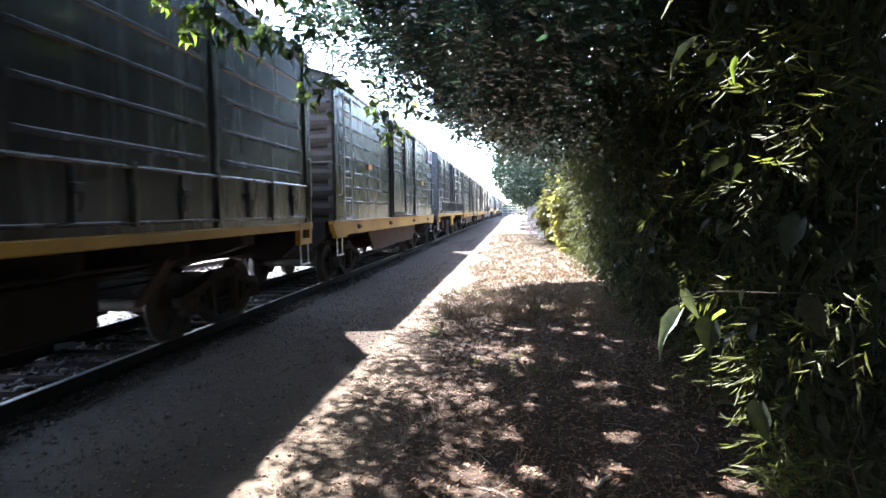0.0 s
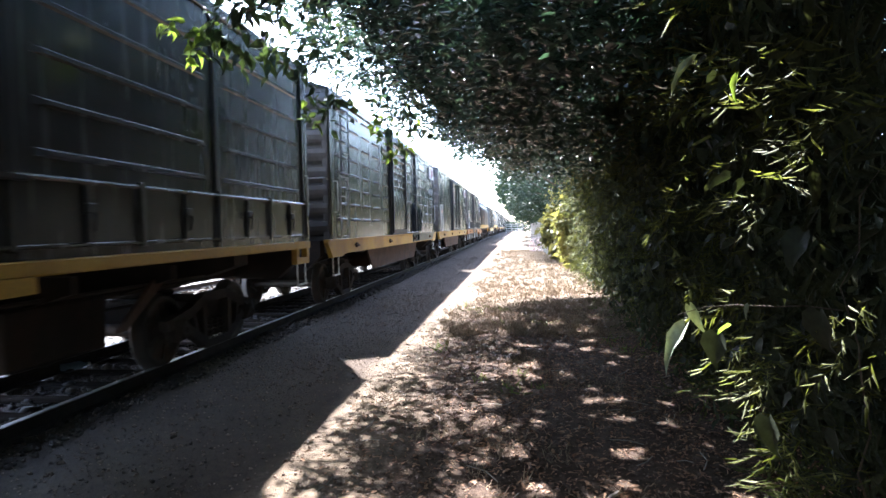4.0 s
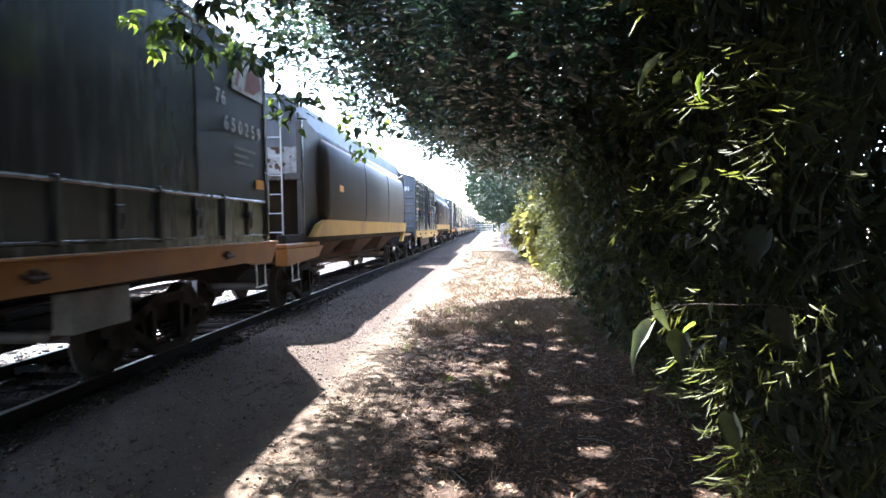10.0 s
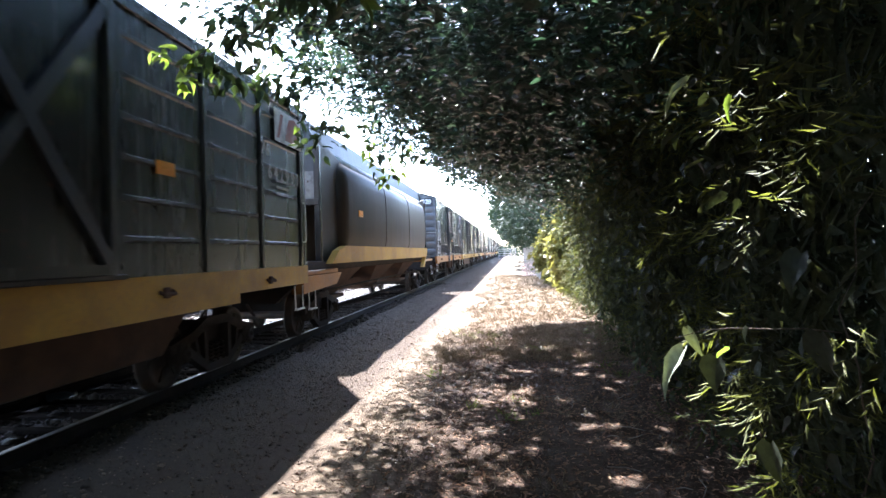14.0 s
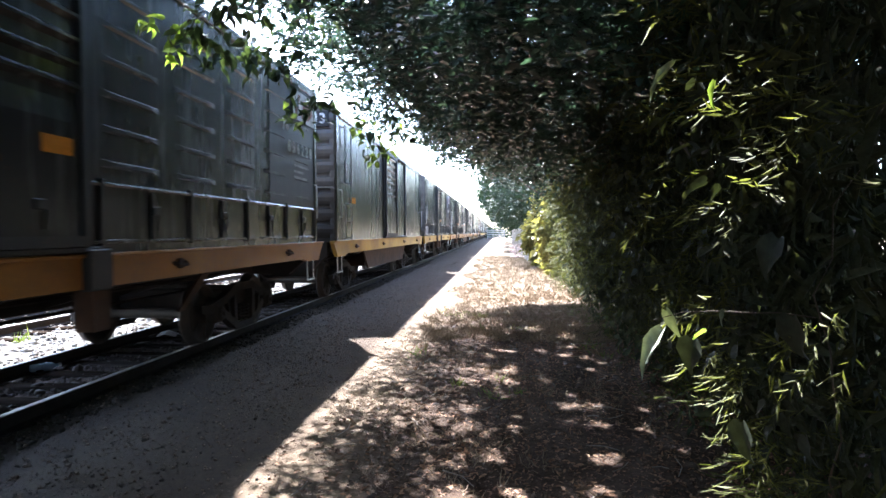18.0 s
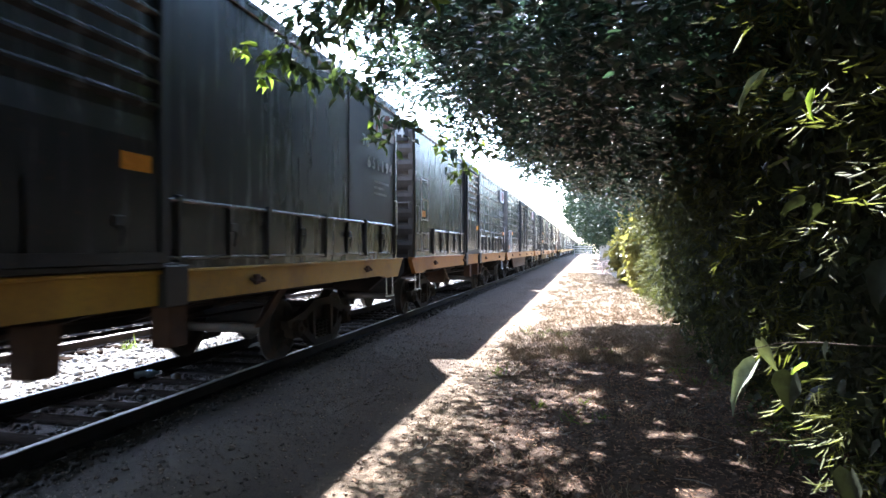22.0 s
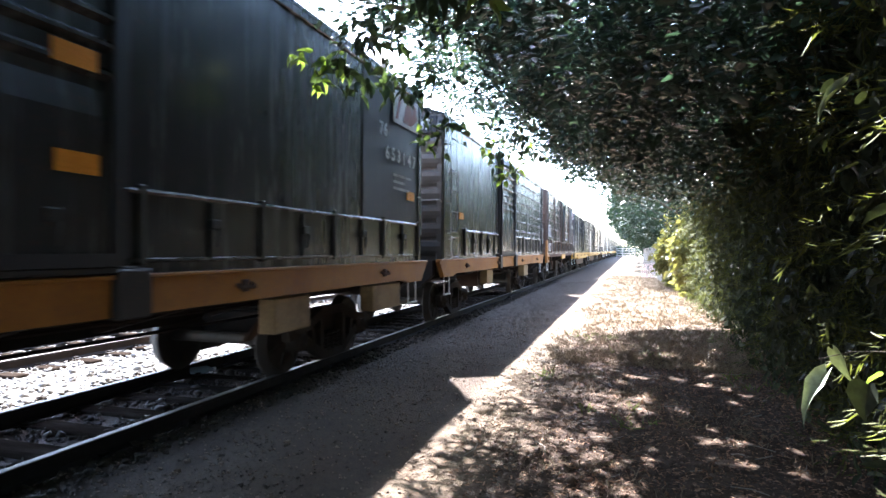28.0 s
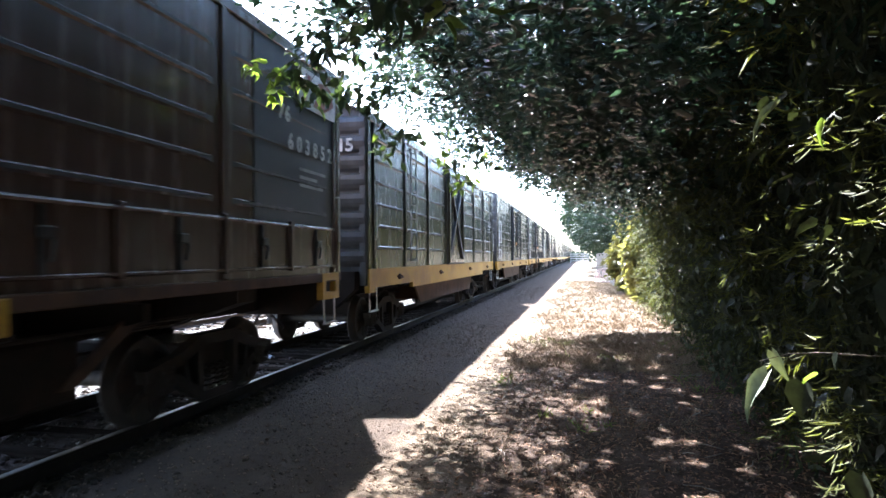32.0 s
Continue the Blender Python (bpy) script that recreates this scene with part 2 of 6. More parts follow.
M = {
    "grey": wagon_paint("grey_wagon_paint", (0.024, 0.0235, 0.0235), (0.047, 0.0465, 0.047), (0.05, 0.047, 0.036), 0.5),
    # Its low yellow-green tint paints the sunlit hedge's reflection into the colour.
    "green": wagon_paint("green_grey_wagon_paint", (0.017, 0.0165, 0.0155), (0.034, 0.0335, 0.0315), (0.105, 0.11, 0.042), 0.85, grime_sheen_range=(0.36, 0.6)),
    "olive": wagon_paint("olive_wagon_paint", (0.017, 0.018, 0.018), (0.035, 0.037, 0.036), (0.055, 0.055, 0.038), 0.5),
    "brown": wagon_paint("brown_wagon_paint", (0.05, 0.03, 0.024), (0.09, 0.056, 0.043), (0.05, 0.04, 0.028), 0.4),
    "blue": wagon_paint("blue_grey_wagon_paint", (0.052, 0.057, 0.063), (0.086, 0.094, 0.102), (0.06, 0.06, 0.05), 0.5, gloss=0.4),
    # Paler than the walls: the sky highlight on the ribs, put into colour.
    "rib": wagon_paint("rib_highlight_paint", (0.023, 0.0235, 0.024), (0.06, 0.061, 0.061), (0.05, 0.05, 0.037), 0.4, gloss=0.42, sheen=0.35),
    "end": wagon_paint("pale_grey_end_paint", (0.055, 0.05, 0.046), (0.12, 0.109, 0.10), (0.02, 0.017, 0.015), 1.0, gloss=0.42, grime_sheen_range=(0.2, 0.48)),
    "hopper": wagon_paint("hopper_side_paint", (0.026, 0.019, 0.0135), (0.045, 0.0335, 0.0245), (0.075, 0.058, 0.03), 0.7, (0.045, 0.024, 0.014), 0.42, sheen=0.2),
    "dark": wagon_paint("dark_panel_paint", (0.007, 0.008, 0.01), (0.013, 0.014, 0.017), (0.02, 0.02, 0.015), 0.3, gloss=0.45),
    "yellow": surface("yellow_sill_paint", (0.36, 0.20, 0.025), (0.50, 0.29, 0.035), 0.55, scale=1.2, fine=25, bump=0.2, third=(0.25, 0.12, 0.03), patch=0.6),
    "orange": surface("orange_sill_paint", (0.28, 0.105, 0.018), (0.40, 0.175, 0.025), 0.55, scale=1.2, fine=25, bump=0.2, third=(0.22, 0.09, 0.03), patch=0.6),
    "white": surface("worn_white_paint", (0.55, 0.55, 0.53), (0.75, 0.75, 0.72), 0.5, scale=4, fine=30, bump=0.15, third=(0.3, 0.27, 0.22), patch=0.6),
    "letter": surface("stencil_paint", (0.6, 0.6, 0.58), (0.75, 0.75, 0.73), 0.7, scale=9, fine=60, bump=0.1, third=(0.3, 0.3, 0.29), patch=0.7),
    "faded": surface("faded_stencil_paint", (0.28, 0.28, 0.27), (0.4, 0.4, 0.38), 0.7, scale=9, fine=60, bump=0.1, third=(0.13, 0.13, 0.12), patch=0.8),
    "red": surface("red_emblem_paint", (0.24, 0.085, 0.07), (0.32, 0.13, 0.11), 0.6, scale=6, fine=40, bump=0.1, third=(0.3, 0.26, 0.24), patch=0.7),
    "dusty": surface("dusty_ochre_paint", (0.22, 0.15, 0.07), (0.34, 0.245, 0.13), 0.7, scale=2, fine=25, bump=0.2, third=(0.12, 0.08, 0.04), patch=0.6),
    "grimy": surface("grimy_white_paint", (0.14, 0.135, 0.125), (0.27, 0.265, 0.25), 0.7, scale=2, fine=25, bump=0.2, third=(0.08, 0.06, 0.045), patch=0.7),
    "reflector": surface("amber_reflector", (0.75, 0.25, 0.02), (0.85, 0.32, 0.03), 0.35, scale=9, fine=50, bump=0.1),
    "iron": surface("dirty_iron", (0.014, 0.011, 0.009), (0.027, 0.021, 0.017), 0.85, 0.0, 3, 30, 0.4, third=(0.04, 0.024, 0.016), patch=0.5, spec=0.2),
    "frame": surface("bogie_iron", (0.02, 0.016, 0.013), (0.038, 0.031, 0.026), 0.85, 0.0, 4, 30, 0.4, third=(0.055, 0.035, 0.022), patch=0.5, spec=0.2),
    "rust": surface("rusty_steel", (0.055, 0.03, 0.02), (0.10, 0.055, 0.033), 0.85, 0.1, 3, 30, 0.4, third=(0.035, 0.022, 0.016), patch=0.6),
    "wheel": surface("wheel_steel", (0.03, 0.025, 0.021), (0.055, 0.047, 0.04), 0.7, 0.2, 5, 30, 0.2, third=(0.09, 0.05, 0.03), patch=0.5),
    "tread": surface("polished_steel", (0.09, 0.08, 0.07), (0.14, 0.125, 0.11), 0.6, 0.6, 5, 60, 0.05),
    "sleeper": surface("weathered_sleeper", (0.013, 0.0095, 0.007), (0.028, 0.021, 0.016), 0.95, 0, 3, 25, 0.5, third=(0.05, 0.04, 0.031), patch=0.6, stretch=(0.3, 2, 2), spec=0.0),
    "timber": surface("grey_timber", (0.22, 0.19, 0.15), (0.33, 0.29, 0.24), 0.9, 0, 3, 25, 0.5, stretch=(1, 1, 0.2)),
    "bark": surface("tree_bark", (0.07, 0.055, 0.04), (0.13, 0.105, 0.08), 0.95, 0, 8, 40, 0.9, 0.03, stretch=(1, 1, 0.25)),
    "cane": surface("bamboo_cane", (0.10, 0.12, 0.04), (0.20, 0.20, 0.08), 0.5, 0, 6, 30, 0.2),
    "ground": ground_mat(),
    # One ballast in two tones: darkened for train shade, lightened for sun.
    "stone": island_mat("shaded_ballast_stone", (0.025, 0.0185, 0.0135), (0.085, 0.066, 0.048)),
    "sunlit_stone": island_mat("sunlit_ballast_stone", (0.13, 0.118, 0.102), (0.33, 0.305, 0.268)),
    "litter": island_mat("dry_leaf", (0.11, 0.052, 0.027), (0.46, 0.28, 0.17), 0.8),
    "clod": island_mat("soil_clod", (0.06, 0.04, 0.028), (0.26, 0.19, 0.14), 0.95),
    "straw": island_mat("dry_grass", (0.14, 0.1, 0.058), (0.38, 0.3, 0.2), 0.85),
    "grass": leaf_mat("green_grass", (0.10, 0.15, 0.03), (0.20, 0.25, 0.06), 0.4, 0.5),
    "crown": leaf_mat("tree_leaf", (0.03, 0.054, 0.042), (0.066, 0.104, 0.078), 0.3, 0.27, (1.0, 1.2, 0.75), spec=0.7),
    "deep": leaf_mat("inner_leaf", (0.032, 0.037, 0.024), (0.076, 0.084, 0.053), 0.16, 0.7, spec=0.05),
    "darkleaf": leaf_mat("dark_leaf", (0.03, 0.05, 0.03), (0.065, 0.095, 0.05), 0.3, 0.3, spec=0.7),
    "bamboo": leaf_mat("bamboo_leaf", (0.05, 0.056, 0.022), (0.125, 0.132, 0.05), 0.38, 0.6, (1.15, 1.2, 0.5), spec=0.08),
    "shoots": leaf_mat("young_bamboo_leaf", (0.075, 0.085, 0.03), (0.165, 0.175, 0.06), 0.42, 0.55, (1.15, 1.2, 0.5), spec=0.15),
    "vine": leaf_mat("vine_leaf", (0.03, 0.038, 0.025), (0.05, 0.06, 0.038), 0.08, 0.5, spec=0.2),
    "paleleaf": leaf_mat("pale_glossy_leaf", (0.26, 0.30, 0.21), (0.34, 0.38, 0.28), 0.08, 0.25),
    "bright": leaf_mat("young_leaf", (0.13, 0.18, 0.04), (0.25, 0.31, 0.09), 0.42, 0.4, (1.1, 1.25, 0.5)),
    "bushleaf": leaf_mat("bush_leaf", (0.11, 0.12, 0.045), (0.25, 0.24, 0.10), 0.36, 0.5, (1.25, 1.2, 0.6), spec=0.25),
    "distant": leaf_mat("distant_leaf", (0.018, 0.034, 0.022), (0.045, 0.068, 0.042), 0.14, 0.6, (0.9, 1.1, 0.6), spec=0.2),
    "fence": surface("galvanised_wire", (0.35, 0.34, 0.32), (0.5, 0.49, 0.46), 0.5, 0.5, 5, 40, 0.1),
    "concrete": surface("fence_concrete", (0.36, 0.34, 0.31), (0.48, 0.46, 0.42), 0.9, 0, 4, 40, 0.4),
    "paperpink": surface("pinkish_scrap", (0.6, 0.42, 0.38), (0.75, 0.6, 0.55), 0.8, 0, 5, 40, 0.2),
    "graffiti": surface("spray_paint", (0.006, 0.0064, 0.007), (0.011, 0.0115, 0.012), 0.9, scale=5, fine=40, bump=0.05, spec=0.0),
    "graffiti_rim": surface("pale_spray_paint", (0.03, 0.034, 0.033), (0.052, 0.057, 0.055), 0.9, scale=5, fine=40, bump=0.05, spec=0.05),
    "overpaint": surface("grey_green_spray_paint", (0.05, 0.054, 0.032), (0.1, 0.105, 0.058), 0.5, scale=2, fine=30, bump=0.1, third=(0.035, 0.037, 0.028), patch=0.6),
}
pl, plt, plb = node_mat("pale_blue_plastic")
plb.inputs["Base Color"].default_value = (0.45, 0.58, 0.7, 1)
plb.inputs["Roughness"].default_value = 0.25
plb.inputs["Transmission Weight"].default_value = 0.3
M["plastic"] = pl


# ---- building blocks ----
class Mesh:
    """Gathers faces, then makes one mesh of them."""

    def __init__(self):
        self.v, self.f = [], []

    def poly(self, points, faces):
        n = len(self.v)
        self.v += [tuple(p) for p in points]
        self.f += [tuple(n + i for i in face) for face in faces]
        return self

    def box(self, x0, x1, y0, y1, z0, z1, c=0.0):
        """A box; c: the width of its chamfered edges."""
        if c <= 0:
            return self.poly(
                [(x, y, z) for z in (z0, z1) for y in (y0, y1) for x in (x0, x1)],
                [(0, 2, 3, 1), (4, 5, 7, 6), (0, 1, 5, 4), (2, 6, 7, 3), (0, 4, 6, 2), (1, 3, 7, 5)],
            )
        pts, faces = [], []
        lo, hi = (x0, y0, z0), (x1, y1, z1)
        index = {}
        for k in range(8):
            s = [(k >> a) & 1 for a in range(3)]
            for a in range(3):
                p = [(hi[b] - c if s[b] else lo[b] + c) for b in range(3)]
                p[a] = hi[a] if s[a] else lo[a]
                index[(k, a)] = len(pts)
                pts.append(p)
        ring = {0: (0, 2, 6, 4), 1: (0, 1, 5, 4), 2: (0, 1, 3, 2)}
        for a in range(3):
            faces.append([index[(k, a)] for k in ring[a]])
            faces.append([index[(k | (1 << a), a)] for k in ring[a]])
        for a in range(3):
            b, d = [i for i in range(3) if i != a]
            for sb in (0, 1):
                for sd in (0, 1):
                    k0 = (sb << b) | (sd << d)
                    k1 = k0 | (1 << a)
                    faces.append([index[(k0, b)], index[(k1, b)], index[(k1, d)], index[(k0, d)]])
        for k in range(8):
            faces.append([index[(k, a)] for a in range(3)])
        return self.poly(pts, faces)

    def prism(self, outline, axis, lo, hi):
        """An outline in the two other axes, drawn out along one axis."""
        n = len(outline)
        pts = []
        for w in (lo, hi):
            for a, b in outline:
                p = [a, b]
                p.insert(axis, w)
                pts.append(p)
        faces = [tuple(range(n - 1, -1, -1)), tuple(range(n, 2 * n))]
        faces += [(i, (i + 1) % n, n + (i + 1) % n, n + i) for i in range(n)]
        return self.poly(pts, faces)

    def tube(self, points, r, sides=6, r1=None):
        """A round bar along points, tapering to r1."""
        pts = [Vector(p) for p in points]
        n = len(pts)
        rows = []
        for i, p in enumerate(pts):
            d = (pts[min(i + 1, n - 1)] - pts[max(i - 1, 0)]).normalized()
            u = d.cross(Vector((0, 0, 1)) if abs(d.z) < 0.9 else Vector((1, 0, 0))).normalized()
            w = d.cross(u)
            rad = r if r1 is None else r + (r1 - r) * i / (n - 1)
            rows += [p + rad * (math.cos(2 * math.pi * k / sides) * u + math.sin(2 * math.pi * k / sides) * w) for k in range(sides)]
        faces = [tuple(range(sides)), tuple((n - 1) * sides + k for k in range(sides - 1, -1, -1))]
        for i in range(n - 1):
            for k in range(sides):
                a, b = i * sides + k, i * sides + (k + 1) % sides
                faces.append((a, a + sides, b + sides, b))
        return self.poly(rows, faces)

    def bar(self, p, q, x0, x1, width):
        """A flat bar in the y-z plane from p to q, between x0 and x1."""
        p, q = Vector(p), Vector(q)
        s = Vector((-(q - p).y, (q - p).x)).normalized() * width / 2
        return self.prism([p + s, q + s, q - s, p - s], 0, x0, x1)

    def lathe(self, profile, axis_point, sides=24):
        """A profile of (x, r) turned about the x axis through axis_point (y, z)."""
        cy, cz = axis_point
        pts = [(x, cy + r * math.cos(2 * math.pi * k / sides), cz + r * math.sin(2 * math.pi * k / sides)) for x, r in profile for k in range(sides)]
        faces = []
        for i in range(len(profile) - 1):
            for k in range(sides):
                a, b = i * sides + k, i * sides + (k + 1) % sides
                faces.append((a, b, b + sides, a + sides))
        return self.poly(pts, faces)

    def data(self, name, material, smooth=False):
        me = bpy.data.meshes.new(name)
        me.from_pydata(self.v, [], self.f)
        bm = bmesh.new()
        bm.from_mesh(me)
        bmesh.ops.recalc_face_normals(bm, faces=bm.faces)
        bm.to_mesh(me)
        bm.free()
        if smooth:
            me.polygons.foreach_set("use_smooth", [True] * len(me.polygons))
        me.materials.append(material)
        return me


def empty(name):
    ob = new(name)
    ob.empty_display_size = 0.2
    return ob


def part(name, data, parent=None, label="", at=None):
    """One mesh as a part of parent. Alike parts share their mesh."""
    ob = new(name, data)
    if parent is not None:
        ob.parent = parent
    if at is not None:
        ob.matrix_local = at
    if label:
        ob["label"] = label
    return ob


def text_data(body, size, material, spacing=1.0, depth=0.004):
    cu = bpy.data.curves.new("lettering", "FONT")
    cu.body, cu.size, cu.extrude, cu.space_character = body, size, depth, spacing
    cu.align_x, cu.align_y = "CENTER", "CENTER"
    cu.offset = size * 0.022
    ob = bpy.data.objects.new("lettering", cu)
    scene.collection.objects.link(ob)
    bpy.context.view_layer.update()
    me = bpy.data.meshes.new_from_object(ob.evaluated_get(bpy.context.evaluated_depsgraph_get()))
    bpy.data.objects.remove(ob)
    me.materials.clear()
    me.materials.append(material)
    return me


def lettering(body, size, material, spacing, car, label, at):
    """Stencilled figures, each a part of its own."""
    def span(word):
        x = [v.co.x for v in text_data(word, size, M[material], spacing).vertices]
        return max(x) - min(x)
    step = once(("step", size, spacing), lambda: span("00") - span("0"))
    for k, c in enumerate(body):
        if c != " ":
            data = once(("figure", c, size, material), lambda: text_data(c, size, M[material], spacing))
            part("figure", data, car, label, at @ pose((k - (len(body) - 1) / 2) * step, 0, 0))


def scatter_mesh(name, verts, faces, material, smooth=False):
    """A mesh of many equal pieces. verts: pieces x corners x 3; faces: corner lists of one piece."""
    n, k, _ = verts.shape
    me = bpy.data.meshes.new(name)
    me.vertices.add(n * k)
    me.vertices.foreach_set("co", verts.astype(np.float32).ravel())
    loops = np.concatenate([np.array(face) for face in faces])
    sizes = np.array([len(face) for face in faces])
    allloops = (np.arange(n)[:, None] * k + loops[None]).ravel()
    starts = (np.arange(n)[:, None] * len(loops) + (np.cumsum(sizes) - sizes)[None]).ravel()
    me.loops.add(len(allloops))
    me.loops.foreach_set("vertex_index", allloops.astype(np.int32))
    me.polygons.add(len(starts))
    me.polygons.foreach_set("loop_start", starts.astype(np.int32))
    me.update(calc_edges=True)
    me.materials.append(material)
    if smooth:
        me.polygons.foreach_set("use_smooth", np.ones(len(starts), bool))
    return me


def unit(a):
    return a / np.maximum(np.linalg.norm(a, axis=-1, keepdims=True), 1e-9)


OVAL = np.array([(0, 0, 0), (0.28, 0.36, 0.05), (0.66, 0.33, 0.04), (1, 0, -0.10), (0.66, -0.33, 0.04), (0.28, -0.36, 0.05)])
OVAL_FACES = [(0, 1, 2, 3), (0, 3, 4, 5)]
BLADE = np.array([(0, 0, 0), (0.3, 0.5, 0.02), (1, 0, -0.16), (0.3, -0.5, 0.02)])
BLADE_FACES = [(0, 1, 2), (0, 2, 3)]
HEART = np.array([(0.05, 0, 0), (-0.06, 0.18, 0.07), (0.08, 0.40, 0.15), (0.34, 0.44, 0.12), (0.58, 0.31, 0.12), (0.8, 0.13, 0.0), (1.0, 0.02, -0.2),
                  (0.8, -0.12, 0.0), (0.58, -0.28, 0.07), (0.34, -0.43, 0.16), (0.08, -0.41, 0.12), (-0.06, -0.18, 0.08), (0.34, 0, 0.01), (0.62, 0, -0.02)])
HEART_FACES = [(0, 1, 2, 3, 12), (12, 3, 4, 13), (13, 4, 5, 6), (13, 6, 7, 8), (12, 13, 8, 9), (0, 12, 9, 10, 11)]


def leaves(name, base, way, up, length, width, material, shape=OVAL, faces=OVAL_FACES):
    """Leaves at base, pointing along way, with their upper side towards up."""
    way = unit(way)
    side = unit(np.cross(up, way))
    top = np.cross(way, side)
    v = base[:, None] + shape[None, :, :1] * (way * length[:, None])[:, None] + shape[None, :, 1:2] * (side * width[:, None])[:, None] + shape[None, :, 2:] * (top * length[:, None])[:, None]
    return scatter_mesh(name, v, faces, material)


# ---- ground and tracks ----
TRACK_X, RAIL_Z = -4.84, 0.093
FAR_TRACK_X = -8.90


def ground_height(x, y):
    """The path is level; the trackbed lies a little lower; small lumps everywhere."""
    s = np.clip((x + 3.9) / 2.1, 0, 1)
    bed = np.clip((x + 4.06) / 0.14, 0, 1)
    z = -0.035 * (1 - s * s * (3 - 2 * s)) - 0.065 * (1 - bed)
    near = np.clip(1 - np.abs(y - 12) / 40, 0, 1) * np.clip(1 - np.abs(x + 2) / 14, 0, 1)
    lumps = 0.016 * np.sin(x * 2.7 + 1.3 * np.sin(y * 1.1)) * np.sin(y * 1.9 + x) + 0.009 * np.sin(x * 7.1 + y * 3.3) * np.sin(y * 6.3 - x * 2.1)
    return z + lumps * near


def make_ground():
    xs = np.concatenate([[-900, -300, -100, -50, -30, -20], np.arange(-14, -4.3, 0.16), np.arange(-4.26, -3.8, 0.05), np.arange(-3.76, 6.01, 0.16), [8, 12, 20, 40, 100, 300, 900]])
    ys = np.concatenate([[-900, -300, -100, -40, -20, -12], np.arange(-8, 30.01, 0.16), np.arange(31, 60, 1.0), [70, 90, 130, 200, 300, 500, 900, 1500]])
    gx, gy = np.meshgrid(xs, ys)
    v = np.stack([gx, gy, ground_height(gx, gy)], -1).reshape(-1, 3)
    n, m = len(xs), len(ys)
    a = (np.arange(m - 1)[:, None] * n + np.arange(n - 1)[None]).ravel()
    me = bpy.data.meshes.new("ground")
    me.from_pydata(v.tolist(), [], np.stack([a, a + 1, a + n + 1, a + n], 1).tolist())
    me.polygons.foreach_set("use_smooth", [True] * len(me.polygons))
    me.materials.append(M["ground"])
    ob = new("ground", me)
    tagged(ob, "bare brown soil path with dry straw and grey trackside grit", "ground", kind="structure")
    return ob


def rail_data(y0, y1):
    """Flat-bottomed rail: foot, web, rounded head."""
    prof = [(-0.07, -0.16), (0.07, -0.16), (0.07, -0.148), (0.012, -0.125), (0.012, -0.045), (0.035, -0.035), (0.036, -0.008), (0.028, 0.0), (-0.028, 0.0), (-0.036, -0.008), (-0.035, -0.035), (-0.012, -0.045), (-0.012, -0.125), (-0.07, -0.148)]
    me = Mesh().prism([(a, b) for a, b in prof], 1, y0, y1).data("rail", M["iron"])
    me.materials.append(M["tread"])
    for p in me.polygons:
        if p.normal.z > 0.6 and p.center.z > -0.02:
            p.material_index = 1
    return me


def make_track(x, name, label, y0, y1):
    track = empty(name)
    track.location = (x, 0, RAIL_Z)
    tagged(track, label, "railway track", kind="structure")
    rd = rail_data(-60, 420)
    for s in (-1, 1):
        part("rail", rd, track, "rusty steel rail with a polished head", pose(s * 0.7525, 0, 0))
    sd = Mesh().box(-1.25, 1.25, -0.12, 0.12, -0.30, -0.155, 0.015).data("sleeper", M["sleeper"])
    plate = Mesh().box(-0.15, 0.15, -0.09, 0.09, -0.155, -0.148).box(-0.11, -0.07, -0.05, 0.05, -0.148, -0.12, 0.008).box(0.07, 0.11, -0.05, 0.05, -0.148, -0.12, 0.008).data("rail_clip", M["iron"])
    rng = np.random.default_rng(5)
    y = y0
    while y < y1:
        sl = part("sleeper", sd, track, at=pose(rng.normal(0, 0.02), y, rng.normal(0, 0.006), 0, 0, rng.normal(0, 0.8)))
        if y < 22:
            for s in (-1, 1):
                part("rail_clip", plate, sl, at=pose(s * 0.7525, 0, 0))
        y += 0.62
    far = Mesh()
    while y < 200:
        far.box(-1.25, 1.25, y - 0.12, y + 0.12, -0.30, -0.155)
        y += 0.62
    rest = part("distant_sleepers", far.data("distant_sleepers", M["sleeper"]), track)
    rest["kind"] = "stuff"
    return track


